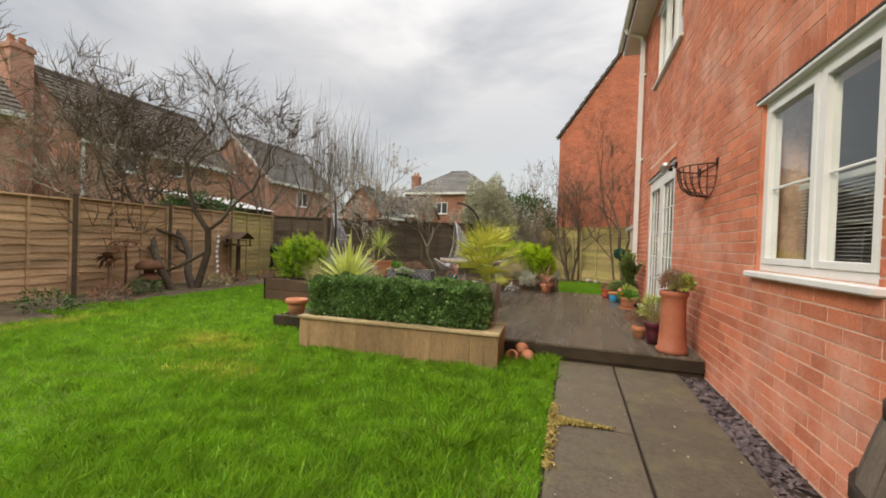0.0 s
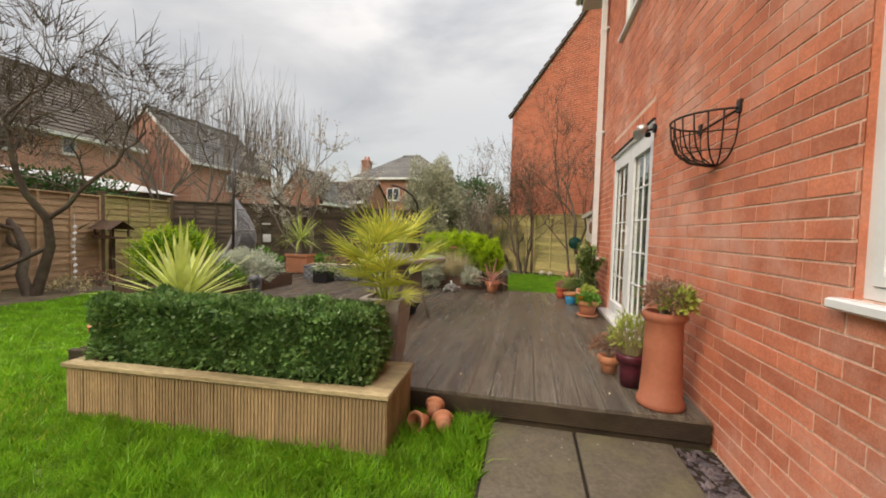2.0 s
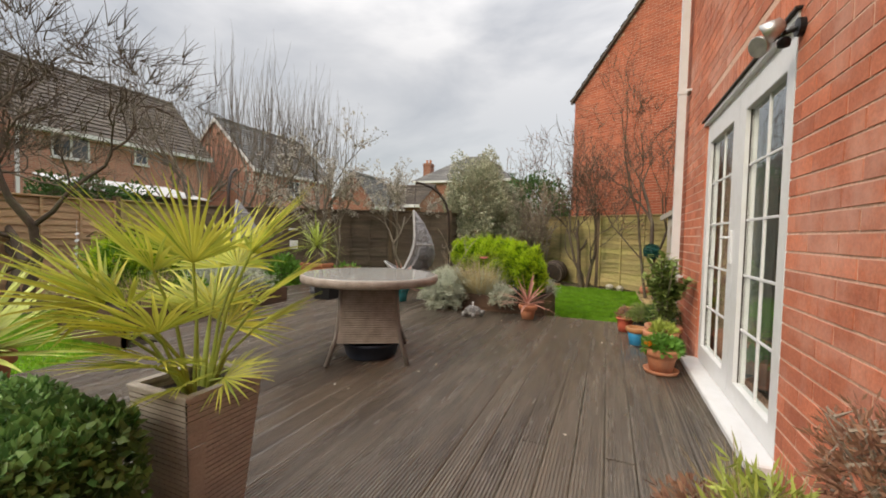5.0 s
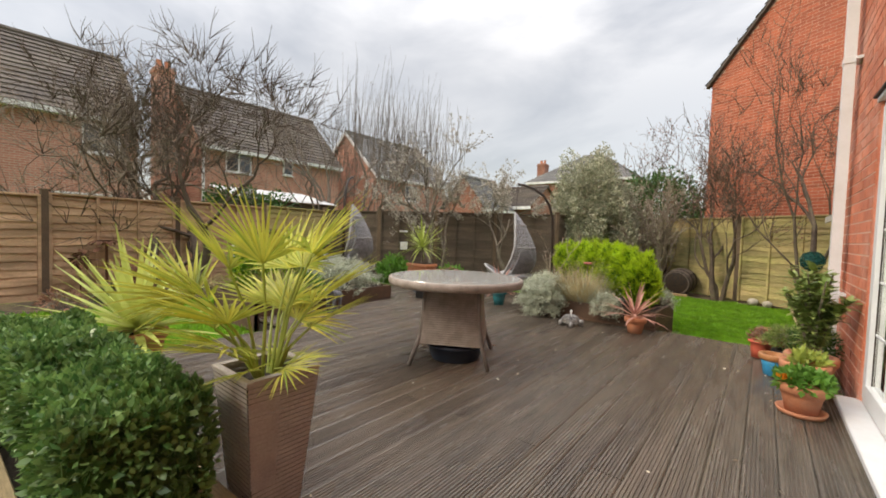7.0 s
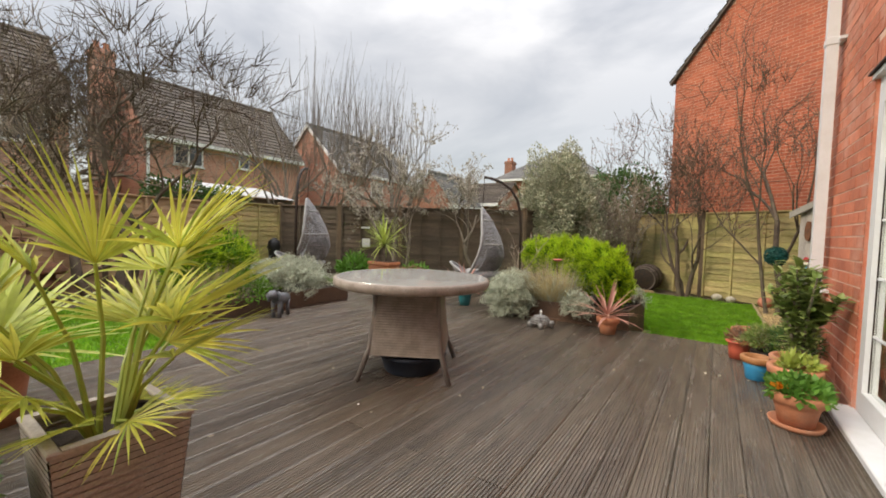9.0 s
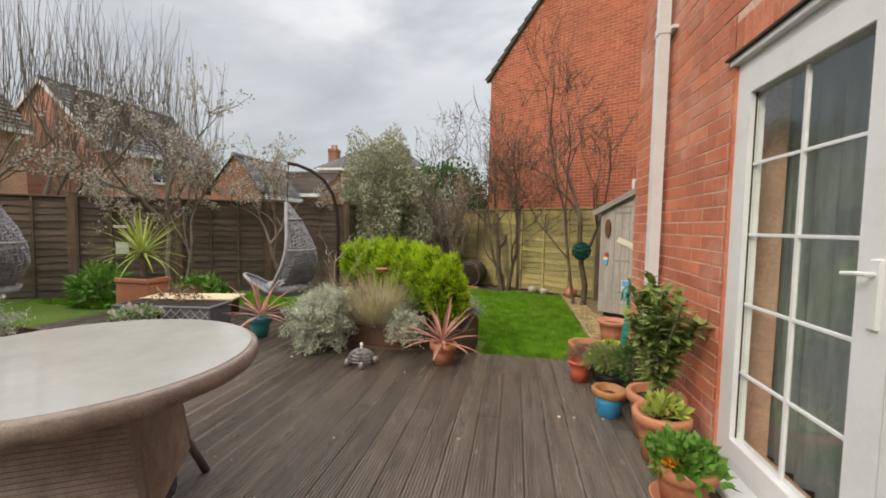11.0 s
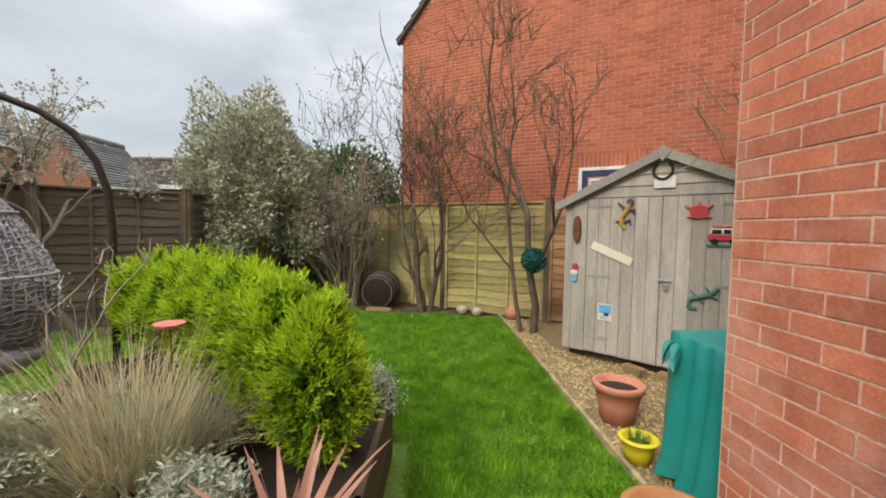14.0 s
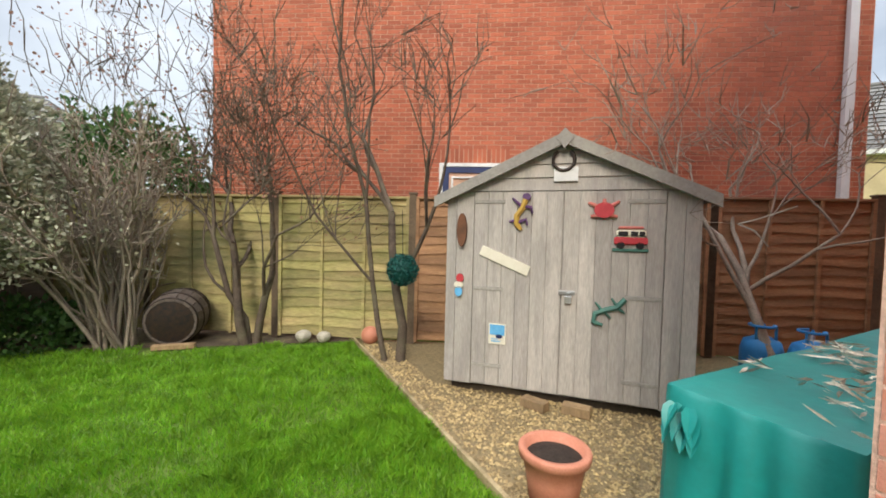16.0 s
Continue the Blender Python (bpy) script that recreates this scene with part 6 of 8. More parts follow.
# ---- left planter ----
LP = [(-3.95, 6.55), (-3.95, 8.85), (-5.2, 8.85), (-5.2, 6.55)]
lplant = thing("raised_bed", "raised bed of brown timber boards along the deck", "raised bed")
part("soil", Mesh().add([(x, y, 0.40) for x, y in LP], [(0, 1, 2, 3)]), M_SOIL, lplant)
for i in range(4):
    a, b = Vector((*LP[i], 0)), Vector((*LP[(i + 1) % 4], 0))
    ang = math.degrees(math.atan2(b.y - a.y, b.x - a.x))
    for k in range(2):
        part("board", Mesh().box(0.0, 0.0, 0.02 + 0.21 * k, (b - a).length, 0.035, 0.225 + 0.21 * k, bevel=0.004), M_SLEEPER, lplant, matrix=pose(a.x, a.y, 0, 0, 0, ang))
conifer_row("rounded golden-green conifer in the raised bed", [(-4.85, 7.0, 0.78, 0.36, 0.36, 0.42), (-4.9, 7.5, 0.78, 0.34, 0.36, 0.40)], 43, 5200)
straw_grass("dry straw-coloured stems in the raised bed", -4.35, 7.05, 0.38, 0.25, 0.5, 360, 63, 0.5)
leafy_bush("yellow-flowered green shrub in the raised bed", pose(-4.15, 7.3, 0.36), (0, 0, 0.12), (0.32, 0.36, 0.22), 1500, L_CONIFER_IN, 75, (0.04, 0.02), 14)
silver_bush("broad silver-grey curry plant in the raised bed", -4.4, 8.15, 0.60, 0.42, 0.50, 0.24, 22000, 54)
dog = Mesh()
dog.tube([(-0.14, 0, 0.21), (0.0, 0, 0.22), (0.13, 0, 0.23)], [0.06, 0.075, 0.06], 10)
dog.tube([(0.12, 0, 0.24), (0.19, 0, 0.30), (0.25, 0, 0.29)], [0.05, 0.052, 0.028], 10)
for dx, dy in ((0.10, 0.04), (0.10, -0.04), (-0.11, 0.04), (-0.11, -0.04)):
    dog.tube([(dx, dy, 0.2), (dx + 0.01, dy, 0.1), (dx, dy, 0.0)], [0.03, 0.022, 0.025], 8)
dog.tube([(0.16, 0.05, 0.33), (0.15, 0.075, 0.27), (0.16, 0.07, 0.20)], [0.012, 0.03, 0.012], 6)
dog.tube([(0.16, -0.05, 0.33), (0.15, -0.075, 0.27), (0.16, -0.07, 0.20)], [0.012, 0.03, 0.012], 6)
tagged(part("animal_statue", dog, M_GREYPLAST, smooth=True, matrix=pose(-3.72, 7.55, D, 0, 0, -60)), "dark grey standing animal garden statue", "statue")


# ---- hanging egg chairs ----
def curve_at(pts, t):
    """Piecewise linear lookup, pts: (t, value)."""
    for (a, va), (b, vb) in zip(pts, pts[1:]):
        if t <= b:
            return va + (vb - va) * (t - a) / (b - a)
    return pts[-1][1]


EGG_RIM = [(0, -0.24), (0.12, -0.16), (0.3, -0.04), (0.46, 0.02), (0.62, 0.03), (0.85, 0.01), (1, 0.0)]
EGG_BACK = [(0, 0.16), (0.06, 0.34), (0.14, 0.45), (0.28, 0.52), (0.42, 0.50), (0.58, 0.42), (0.80, 0.25), (0.93, 0.11), (1, 0.03)]
EGG_HALF = [(0, 0.26), (0.1, 0.36), (0.3, 0.44), (0.5, 0.42), (0.7, 0.31), (0.88, 0.16), (1, 0.03)]


def egg_chair(label, at, foot, pole_turn=0):
    """Hanging chair that opens towards local -x; foot is the height of the bowl above the ground it stands on."""
    ch = thing("egg_chair", label, "hanging chair", at, group="hanging egg chairs")

    def shell(u, v):
        # u round the back, v from the foot to the tip
        a = (u - 0.5) * math.pi
        xr, xb, h = curve_at(EGG_RIM, v), curve_at(EGG_BACK, v), curve_at(EGG_HALF, v)
        return Vector((0.82 * (xr + (xb - xr) * math.cos(a)), 0.9 * h * math.sin(a), foot + 1.22 * v))

    w = Mesh()
    nu, nv = 22, 34
    for i in range(nu + 1):
        w.tube([shell(i / nu, j / nv) for j in range(nv + 1)], 0.006, 3, cap=False)
    for j in range(nv):
        w.tube([shell(i / nu, j / nv) + Vector((0, 0, 0.012 * math.sin(i * 1.9 + j))) for i in range(nu + 1)], 0.008, 3, cap=False)
    for j in range(0, nv - 3, 2):
        for i in range(0, nu - 2, 2):
            w.tube([shell(i / nu, j / nv), shell((i + 2) / nu, (j + 3) / nv)], 0.007, 3, cap=False)
    tagged(part("woven_shell", w, M_RATTAN_GREY, ch), kind="stuff")
    rim = [shell(0, v) for v in np.linspace(0, 1, 24)] + [shell(1, v) for v in np.linspace(1, 0, 24)]
    part("rim", Mesh().tube(rim, 0.024, 8), M_RATTAN_PALE, ch, "pale bound rattan edge", smooth=True)
    for v in (0.46, 0.80):
        part("hoop", Mesh().tube([shell(u, v) * 1.01 for u in np.linspace(0, 1, 17)], 0.013, 6), M_RATTAN_PALE, ch)
    bowl = Mesh()
    m, k = 26, 9

    def bowl_at(i, j):
        a = math.pi * (0.5 + i / m)
        f = j / k
        x, y = -0.20 + 0.34 * f * math.cos(a), (0.22 + 0.10 * f) * f * math.sin(a)
        return (x, y, foot - 0.10 + 0.10 * f * f + 0.22 * f ** 3 * max(0.0, -math.cos(a)))

    bowl.v = [bowl_at(i, j) for j in range(k + 1) for i in range(m + 1)]
    bowl.f = [(j * (m + 1) + i, j * (m + 1) + i + 1, (j + 1) * (m + 1) + i + 1, (j + 1) * (m + 1) + i) for j in range(k) for i in range(m)]
    part("seat_basket", bowl, M_RATTAN_GREY, ch, smooth=True)
    part("seat_back_bowl", Mesh().lathe([(0.0, foot - 0.10), (0.2, foot - 0.08), (0.28, foot - 0.02), (0.33, foot + 0.06)], 24, (0.03, 0, 0)), M_RATTAN_GREY, ch, smooth=True)
    part("seat_lip", Mesh().tube([bowl_at(i, k) for i in range(m + 1)], 0.022, 8), M_RATTAN_PALE, ch, "pale bound rattan edge", smooth=True)
    part("cushion", Mesh().lathe([(0.0, foot - 0.05), (0.24, foot - 0.03), (0.30, foot + 0.03), (0.26, foot + 0.10), (0.0, foot + 0.12)], 20, (0.02, 0, 0)), M_CUSHION, ch, "dark patterned cushion", smooth=True)
    back = Mesh()
    back.v = [tuple(shell(0.1 + 0.8 * i / 8, 0.06 + 0.38 * j / 6) * 0.97 + Vector((-0.01, 0, 0.02))) for j in range(7) for i in range(9)]
    back.f = [(9 * j + i, 9 * j + i + 1, 9 * j + i + 10, 9 * j + i + 9) for j in range(6) for i in range(8)]
    part("back_cushion", back, M_CUSHION, ch, "dark patterned cushion", smooth=True)
    top = foot + 1.22
    PT = pose(0, 0, 0, 0, 0, pole_turn)
    part("base_ring", Mesh().tube([(0.40 + 0.42 * math.cos(a), 0.42 * math.sin(a), 0.02) for a in np.linspace(0, 2 * math.pi, 33)], 0.02, 6), M_BLACKIRON, ch, matrix=PT)
    part("pole", Mesh().tube([(0.72, 0.03, 0.0), (0.71, 0.03, top - 0.35), (0.69, 0.03, top - 0.06), (0.63, 0.02, top + 0.16), (0.51, 0.01, top + 0.35), (0.34, 0, top + 0.47), (0.15, 0, top + 0.54), (0.02, 0, top + 0.56)], 0.025, 10), M_BLACKIRON, ch, "black curved steel pole", smooth=True, matrix=PT)
    part("chain", Mesh().tube([(0.03, 0, top + 0.55), (0.01, 0, top)], 0.006, 5), M_BLACKIRON, ch)
    return ch


egg_chair("grey woven rattan hanging egg chair on a curved black stand", pose(-2.83, 11.0, 0, 0, 0, 28), 0.54)
egg_chair("grey woven rattan hanging egg chair partly hidden by shrubs", pose(-5.6, 9.3, 0, 0, 0, 42), 0.62, -95)

# ---- pots by the house ----
chim = thing("chimney_pot", "tall red clay chimney pot used as a planter", "planter", pose(1.23, 5.0, D))
part("clay_body", Mesh().lathe([(0.05, 0.0), (0.136, 0.0), (0.143, 0.012), (0.141, 0.04), (0.128, 0.055), (0.118, 0.2), (0.111, 0.42), (0.110, 0.535), (0.120, 0.55), (0.130, 0.565), (0.131, 0.59), (0.122, 0.605), (0.102, 0.605), (0.094, 0.57), (0.0, 0.56)], 40), M_CHIMPOT, chim, smooth=True)
part("soil", Mesh().lathe([(0.094, 0.572), (0.05, 0.585), (0.0, 0.59)], 14), M_SOIL, chim)
leafy_bush("brown heather and green sprigs in the chimney pot", pose(1.23, 5.0, D + 0.58), (0, 0, 0.09), (0.14, 0.14, 0.14), 2200, L_HEATHER, 81, (0.026, 0.006), 70, low=-0.3, name="heather", category="heather")
leafy_bush("small green sprigs beside the heather", pose(1.29, 4.94, D + 0.58), (0, 0, 0.08), (0.08, 0.08, 0.10), 420, L_CORD, 82, (0.05, 0.02), 10, low=-0.3, name="green_sprigs", category="plant")
plant_pot("burgundy glazed pot with dry stems", 1.12, 5.30, D, 0.235, 0.088, 0.068, M_BURG)
straw_grass("dry brown and green stems in the burgundy pot", 1.12, 5.30, D + 0.2, 0.07, 0.36, 150, 83, 0.45, L_STRAW, 0.008)
leafy_bush("faded greenery in the burgundy pot", pose(1.12, 5.3, D + 0.2), (0, 0, 0.14), (0.13, 0.13, 0.16), 450, L_CORD, 84, (0.06, 0.012), 12, low=-0.3, name="wilted_plant", category="plant")
plant_pot("small terracotta pot with dry heather", 1.02, 5.55, D, 0.135, 0.072, 0.055)
leafy_bush("dry brown heather in the small pot", pose(1.02, 5.55, D + 0.11), (0, 0, 0.08), (0.13, 0.13, 0.11), 800, L_HEATHER, 85, (0.04, 0.01), 24, low=-0.2, name="heather", category="heather")
plant_pot("terracotta pot on a saucer with trailing pansies", 1.16, 7.82, D, 0.19, 0.125, 0.088, saucer=True)
leafy_bush("green trailing pansies with an orange flower", pose(1.16, 7.82, D + 0.18), (0, 0, 0.03), (0.15, 0.15, 0.085), 620, L_GREEN, 86, (0.05, 0.03), 0, low=-0.2, name="pansies", category="plant")
quads("flower", leaves(np.random.default_rng(1).normal(0, 0.012, (18, 3)) + np.array((1.07, 7.72, D + 0.25)), np.tile((-0.3, -0.8, 0.4), (18, 1)), 0.035, 0.03, np.random.default_rng(2), 0.4), material("orange_petal", (0.75, 0.28, 0.02), None, 0.6, 9.0))
tagged(bpy.data.objects["flower"], "single orange pansy flower above the terracotta pot", "flower")
plant_pot("large weathered terracotta pot with succulents", 1.19, 8.20, D, 0.27, 0.132, 0.09)
strap_plant("aloe", "pale green succulent rosette in a terracotta pot", "succulent", 1.16, 8.16, D + 0.24, 22, 0.13, 0.035, L_CORD, 87, droop=0.2, low=0.1)
leafy_bush("low green succulents in the large pot", pose(1.22, 8.22, D + 0.25), (0, 0, 0.03), (0.09, 0.09, 0.05), 160, L_CORD, 88, (0.05, 0.03), 0, low=-0.2, name="sedum", category="succulent")
bp = plant_pot("sky-blue painted clay pot with an unpainted rim", 1.03, 8.70, D, 0.185, 0.098, 0.068, M_GLAZED, rim_h=0.05)
part("painted_band", Mesh().lathe([(0.0705, 0.002), (0.0735, 0.004), (0.0860, 0.09), (0.0970, 0.132), (0.093, 0.134)], 30), M_BLUE, bp, "sky-blue painted lower band", smooth=True)
plant_pot("coral-red plastic pot with withered stems", 0.93, 9.30, D, 0.17, 0.086, 0.068, M_CORAL, rim_h=0.022)
leafy_bush("withered dark stems in the coral pot", pose(0.95, 9.32, D + 0.14), (0, 0, 0.05), (0.11, 0.11, 0.08), 320, L_HEATHER, 89, (0.05, 0.01), 20, low=-0.2, name="withered_plant", category="plant")
plant_pot("wide ochre terracotta pot, empty but for soil", 1.06, 9.64, D, 0.23, 0.17, 0.12, M_GLAZED)
plant_pot("dark plastic pot with bushy heather", 1.14, 9.12, D, 0.15, 0.115, 0.09, M_BLACK)
leafy_bush("bushy green heather with pale tips", pose(1.14, 9.12, D + 0.15), (0, 0, 0.08), (0.18, 0.17, 0.13), 1900, L_OLEANDER, 90, (0.05, 0.008), 30, low=-0.3, name="heather", category="heather")
leafy_bush("dark blue-green heather beside the downpipe", pose(1.30, 9.0, D + 0.05), (0, 0, 0.2), (0.15, 0.15, 0.22), 1500, L_DARK, 91, (0.045, 0.01), 20, low=-0.5, name="heather", category="heather")
plant_pot("black plastic pot behind the clay pots", 1.30, 9.0, D, 0.14, 0.12, 0.1, M_BLACK)


def oleander(label, x, y, z, h, r0, n, seed):
    t = thing("oleander", label, "shrub", pose(x, y, z))
    r = np.random.default_rng(seed)
    st, lv = Mesh(), []
    for k in range(16):
        a = r.uniform(0, 2 * math.pi)
        e = Vector((math.cos(a) * r0 * r.uniform(0.3, 1), math.sin(a) * r0 * r.uniform(0.3, 1), h * r.uniform(0.55, 1.0)))
        pts = [Vector((0.01 * math.cos(a), 0.01 * math.sin(a), 0)), e * 0.45 + Vector((0, 0, h * 0.12)), e]
        st.tube(pts, [0.012, 0.009, 0.005], 5, cap=False)
        for j in range(n // 16):
            f = r.uniform(0.15, 1.0)
            p = pts[0].lerp(pts[1], f * 2) if f < 0.5 else pts[1].lerp(pts[2], f * 2 - 1)
            b = r.uniform(0, 2 * math.pi)
            lv.append((p, Vector((math.cos(b), math.sin(b), r.uniform(0.1, 1.1)))))
    tagged(part("stem_growth", st, M_BARK, t), kind="stuff")
    mb = Mesh()
    for p, d in lv:
        mb.blade(p, d, 0.095 * r.uniform(0.6, 1.25), 0.050 * r.uniform(0.8, 1.2), 0.5, 5, 0.2, 0.12)
    tagged(part("leaves", mb, L_OLEANDER, t), kind="stuff")
    return t


plant_pot("terracotta pot holding a leafy evergreen by the wall", 1.24, 8.45, D, 0.28, 0.15, 0.11)
oleander("glossy green oleander shrub in a pot by the wall", 1.24, 8.42, D + 0.25, 0.72, 0.25, 1150, 92)

# ---- on the house wall ----
bk = thing("wall_basket", "black iron half-round hanging basket, empty", "wall basket", pose(WX - 0.004, 5.02, 1.735) @ Matrix.Diagonal((1, 1, 0.88, 1)))
R_ = 0.26
rimp = [(-R_ * math.sin(a), R_ * math.cos(a), 0.31) for a in np.linspace(0, math.pi, 19)]
part("rim", Mesh().tube(rimp, 0.0075, 6).tube([(0, -R_, 0.31), (0, R_, 0.31)], 0.0075, 6), M_BLACKIRON, bk)
for a in np.linspace(0.0, math.pi, 12):
    c, s = -math.sin(a), math.cos(a)
    part("rib", Mesh().tube([(R_ * c * f, R_ * s * f, g) for f, g in ((1, 0.31), (0.97, 0.2), (0.86, 0.1), (0.6, 0.03), (0.25, 0.0), (0.03, 0.0))], 0.005, 5), M_BLACKIRON, bk)
for f, g in ((0.95, 0.18), (0.78, 0.07)):
    part("hoop", Mesh().tube([(-R_ * f * math.sin(a), R_ * f * math.cos(a), g) for a in np.linspace(0, math.pi, 17)], 0.0045, 5), M_BLACKIRON, bk)
for s in (-1, 1):
    part("wall_hook", Mesh().box(-0.012, s * R_ - 0.02, 0.28, 0.008, s * R_ + 0.02, 0.36), M_BLACKIRON, bk)
sl = thing("security_light", "twin white security light with a dark sensor above the doors", "outdoor lamp", pose(WX, 6.33, 2.30) @ Matrix.Diagonal((0.8, 0.8, 0.8, 1)))
part("back_plate", Mesh().lathe([(0.0, 0), (0.05, 0), (0.05, 0.03), (0.0, 0.035)], 16), M_BLACK, sl, matrix=pose(0, 0, 0, 0, -90, 0))
part("arm", Mesh().tube([(-0.02, 0, 0), (-0.09, 0.02, -0.02), (-0.12, 0.1, -0.02)], 0.014, 8).tube([(-0.09, 0.0, -0.02), (-0.12, -0.05, 0.0)], 0.014, 8), M_BLACK, sl)
prof = [(0.0, -0.03), (0.035, -0.02), (0.05, 0.02), (0.062, 0.07), (0.058, 0.072), (0.0, 0.06)]
part("lamp_head", Mesh().lathe(prof, 20), M_METAL, sl, smooth=True, matrix=pose(-0.13, 0.12, -0.02, 115, 0, -60))
part("lamp_head", Mesh().lathe(prof, 20), M_METAL, sl, smooth=True, matrix=pose(-0.13, -0.06, 0.0, 115, 0, -120))
part("sensor", Mesh().lathe([(0.0, -0.03), (0.03, -0.02), (0.034, 0.01), (0.02, 0.03), (0.0, 0.034)], 14), M_BLACK, sl, smooth=True, matrix=pose(-0.08, 0.02, -0.07))

# ---- shed ----
SA = math.degrees(math.atan2(-1.41, 1.43))
SH = pose(1.76, 12.82, 0, 0, 0, SA)
shed = thing("garden_shed", "grey weathered timber garden shed with double doors and a low gable", "shed", SH)
SW, SD, SE, SP, SB = 2.01, 1.6, 1.78, 2.25, 0.11
part("shed_body", Mesh().add([(0.01, 0.02, SB), (SW - 0.01, 0.02, SB), (SW - 0.01, 0.02, SE), (SW / 2, 0.02, SP), (0.01, 0.02, SE), (0.01, SD, SB), (SW - 0.01, SD, SB), (SW - 0.01, SD, SE), (SW / 2, SD, SP), (0.01, SD, SE)],
     [(0, 1, 2, 3, 4), (9, 8, 7, 6, 5), (5, 0, 4, 9), (1, 6, 7, 2), (0, 5, 6, 1)]), M_SHED, shed)
for i in range(2):
    part("bearer", Mesh().box(0.05, 0.1 + 1.2 * i, 0.0, SW - 0.05, 0.2 + 1.2 * i, SB), M_DARKWOOD, shed)
for x0, x1 in ((0.0, 0.09), (0.09, 0.25), (1.77, 1.90), (1.90, SW)):
    part("board", Mesh().box(x0 + 0.002, 0.0, SB, x1 - 0.002, 0.02, SE + 0.04, bevel=0.003), M_SHED, shed)
for k, (x0, x1) in enumerate(((0.26, 1.005), (1.015, 1.76))):
    dr = part("shed_door", Mesh().box(x0, 0.004, SB + 0.03, x1, 0.014, SE + 0.04), M_SHED, shed)
    nb = 6
    for j in range(nb):
        a = x0 + (x1 - x0) * j / nb
        part("board", Mesh().box(a + 0.0025, -0.012, SB + 0.02 - 0.004 * (j % 2), a + (x1 - x0) / nb - 0.0025, 0.006, SE + 0.045, bevel=0.003), M_SHED, dr)
    for z in (0.30, 0.98, 1.74):
        hx0 = x0 if k == 0 else x1 - 0.27
        part("hinge", Mesh().box(hx0, -0.018, z - 0.016, hx0 + 0.27, -0.010, z + 0.016, bevel=0.003), M_SHED_TRIM, dr)
for i in range(4):
    z = SE + 0.055 + i * 0.11
    hw = (SP - z - 0.02) / (SP - SE) * SW / 2
    hw2 = max(0.03, (SP - z - 0.125) / (SP - SE) * SW / 2)
    if hw > 0.05:
        part("gable_board", Mesh().add([(SW / 2 - hw, -0.010, z), (SW / 2 + hw, -0.010, z), (SW / 2 + hw2, 0.004, z + 0.108), (SW / 2 - hw2, 0.004, z + 0.108), (SW / 2 - hw, 0.02, z), (SW / 2 + hw, 0.02, z)], [(0, 1, 2, 3), (4, 5, 1, 0)]), M_SHED, shed)
for s in (-1, 1):
    xe, ze = SW / 2 + s * (SW / 2 + 0.1), SE - 0.03
    part("roof", Mesh().add([(xe, -0.06, ze), (SW / 2, -0.06, SP + 0.02), (SW / 2, SD + 0.06, SP + 0.02), (xe, SD + 0.06, ze), (xe, -0.06, ze + 0.025), (SW / 2, -0.06, SP + 0.045), (SW / 2, SD + 0.06, SP + 0.045), (xe, SD + 0.06, ze + 0.025)], [(0, 1, 2, 3), (4, 7, 6, 5), (0, 4, 5, 1), (3, 2, 6, 7), (0, 3, 7, 4)]), M_FELT, shed)
    part("barge_board", Mesh().add([(xe, -0.085, ze - 0.06), (SW / 2, -0.085, SP - 0.045), (SW / 2, -0.085, SP + 0.05), (xe, -0.085, ze + 0.035), (xe, -0.06, ze - 0.06), (SW / 2, -0.06, SP - 0.045), (SW / 2, -0.06, SP + 0.05), (xe, -0.06, ze + 0.035)], [(0, 1, 2, 3), (4, 7, 6, 5), (0, 4, 5, 1), (3, 2, 6, 7), (0, 3, 7, 4)]), M_SHED_TRIM, shed)
part("finial", Mesh().add([(SW / 2 - 0.07, -0.095, SP + 0.0), (SW / 2, -0.095, SP - 0.09), (SW / 2 + 0.07, -0.095, SP + 0.0), (SW / 2, -0.095, SP + 0.075), (SW / 2 - 0.07, -0.085, SP + 0.0), (SW / 2, -0.085, SP - 0.09), (SW / 2 + 0.07, -0.085, SP + 0.0), (SW / 2, -0.085, SP + 0.075)], [(0, 1, 2, 3), (0, 4, 5, 1), (1, 5, 6, 2), (2, 6, 7, 3), (3, 7, 4, 0)]), M_SHED_TRIM, shed)
part("latch", Mesh().box(0.99, -0.03, 0.975, 1.12, -0.012, 1.005, bevel=0.003).box(1.045, -0.045, 0.90, 1.095, -0.02, 0.965, bevel=0.006).tube([(1.055, -0.03, 0.96), (1.055, -0.03, 0.99), (1.085, -0.03, 0.99), (1.085, -0.03, 0.96)], 0.005, 6), M_METAL, shed, "steel hasp and padlock")


def hung(name, label, category, meshes, x, z):
    """A flat ornament hung on the shed front; meshes: (name, mesh, material), local x right, z up, y into the wall."""
    o = thing(name, label, category, SH @ pose(x, -0.018, z))
    for nm, mb, mt in meshes:
        part(nm, mb, mt, o, smooth=False)
    return o


def disc(x, z, rx, rz, d=0.012, y=0.0, seg=14):
    mb = Mesh()
    mb.v = [(x + rx * math.cos(2 * math.pi * k / seg), yy, z + rz * math.sin(2 * math.pi * k / seg)) for yy in (y - d, y) for k in range(seg)]
    mb.v = [(a * (1 if i >= seg else 1), b, c) for i, (a, b, c) in enumerate(mb.v)]
    mb.f = [tuple(range(seg)), tuple(range(seg, 2 * seg))[::-1]] + [(k, k + seg, (k + 1) % seg + seg, (k + 1) % seg) for k in range(seg)]
    return mb


def limbs(segs, r0=0.012):
    mb = Mesh()
    for s in segs:
        mb.tube([(a, -0.012, b) for a, b in s], [r0] * (len(s) - 1) + [r0 * 0.6], 6)
    return mb


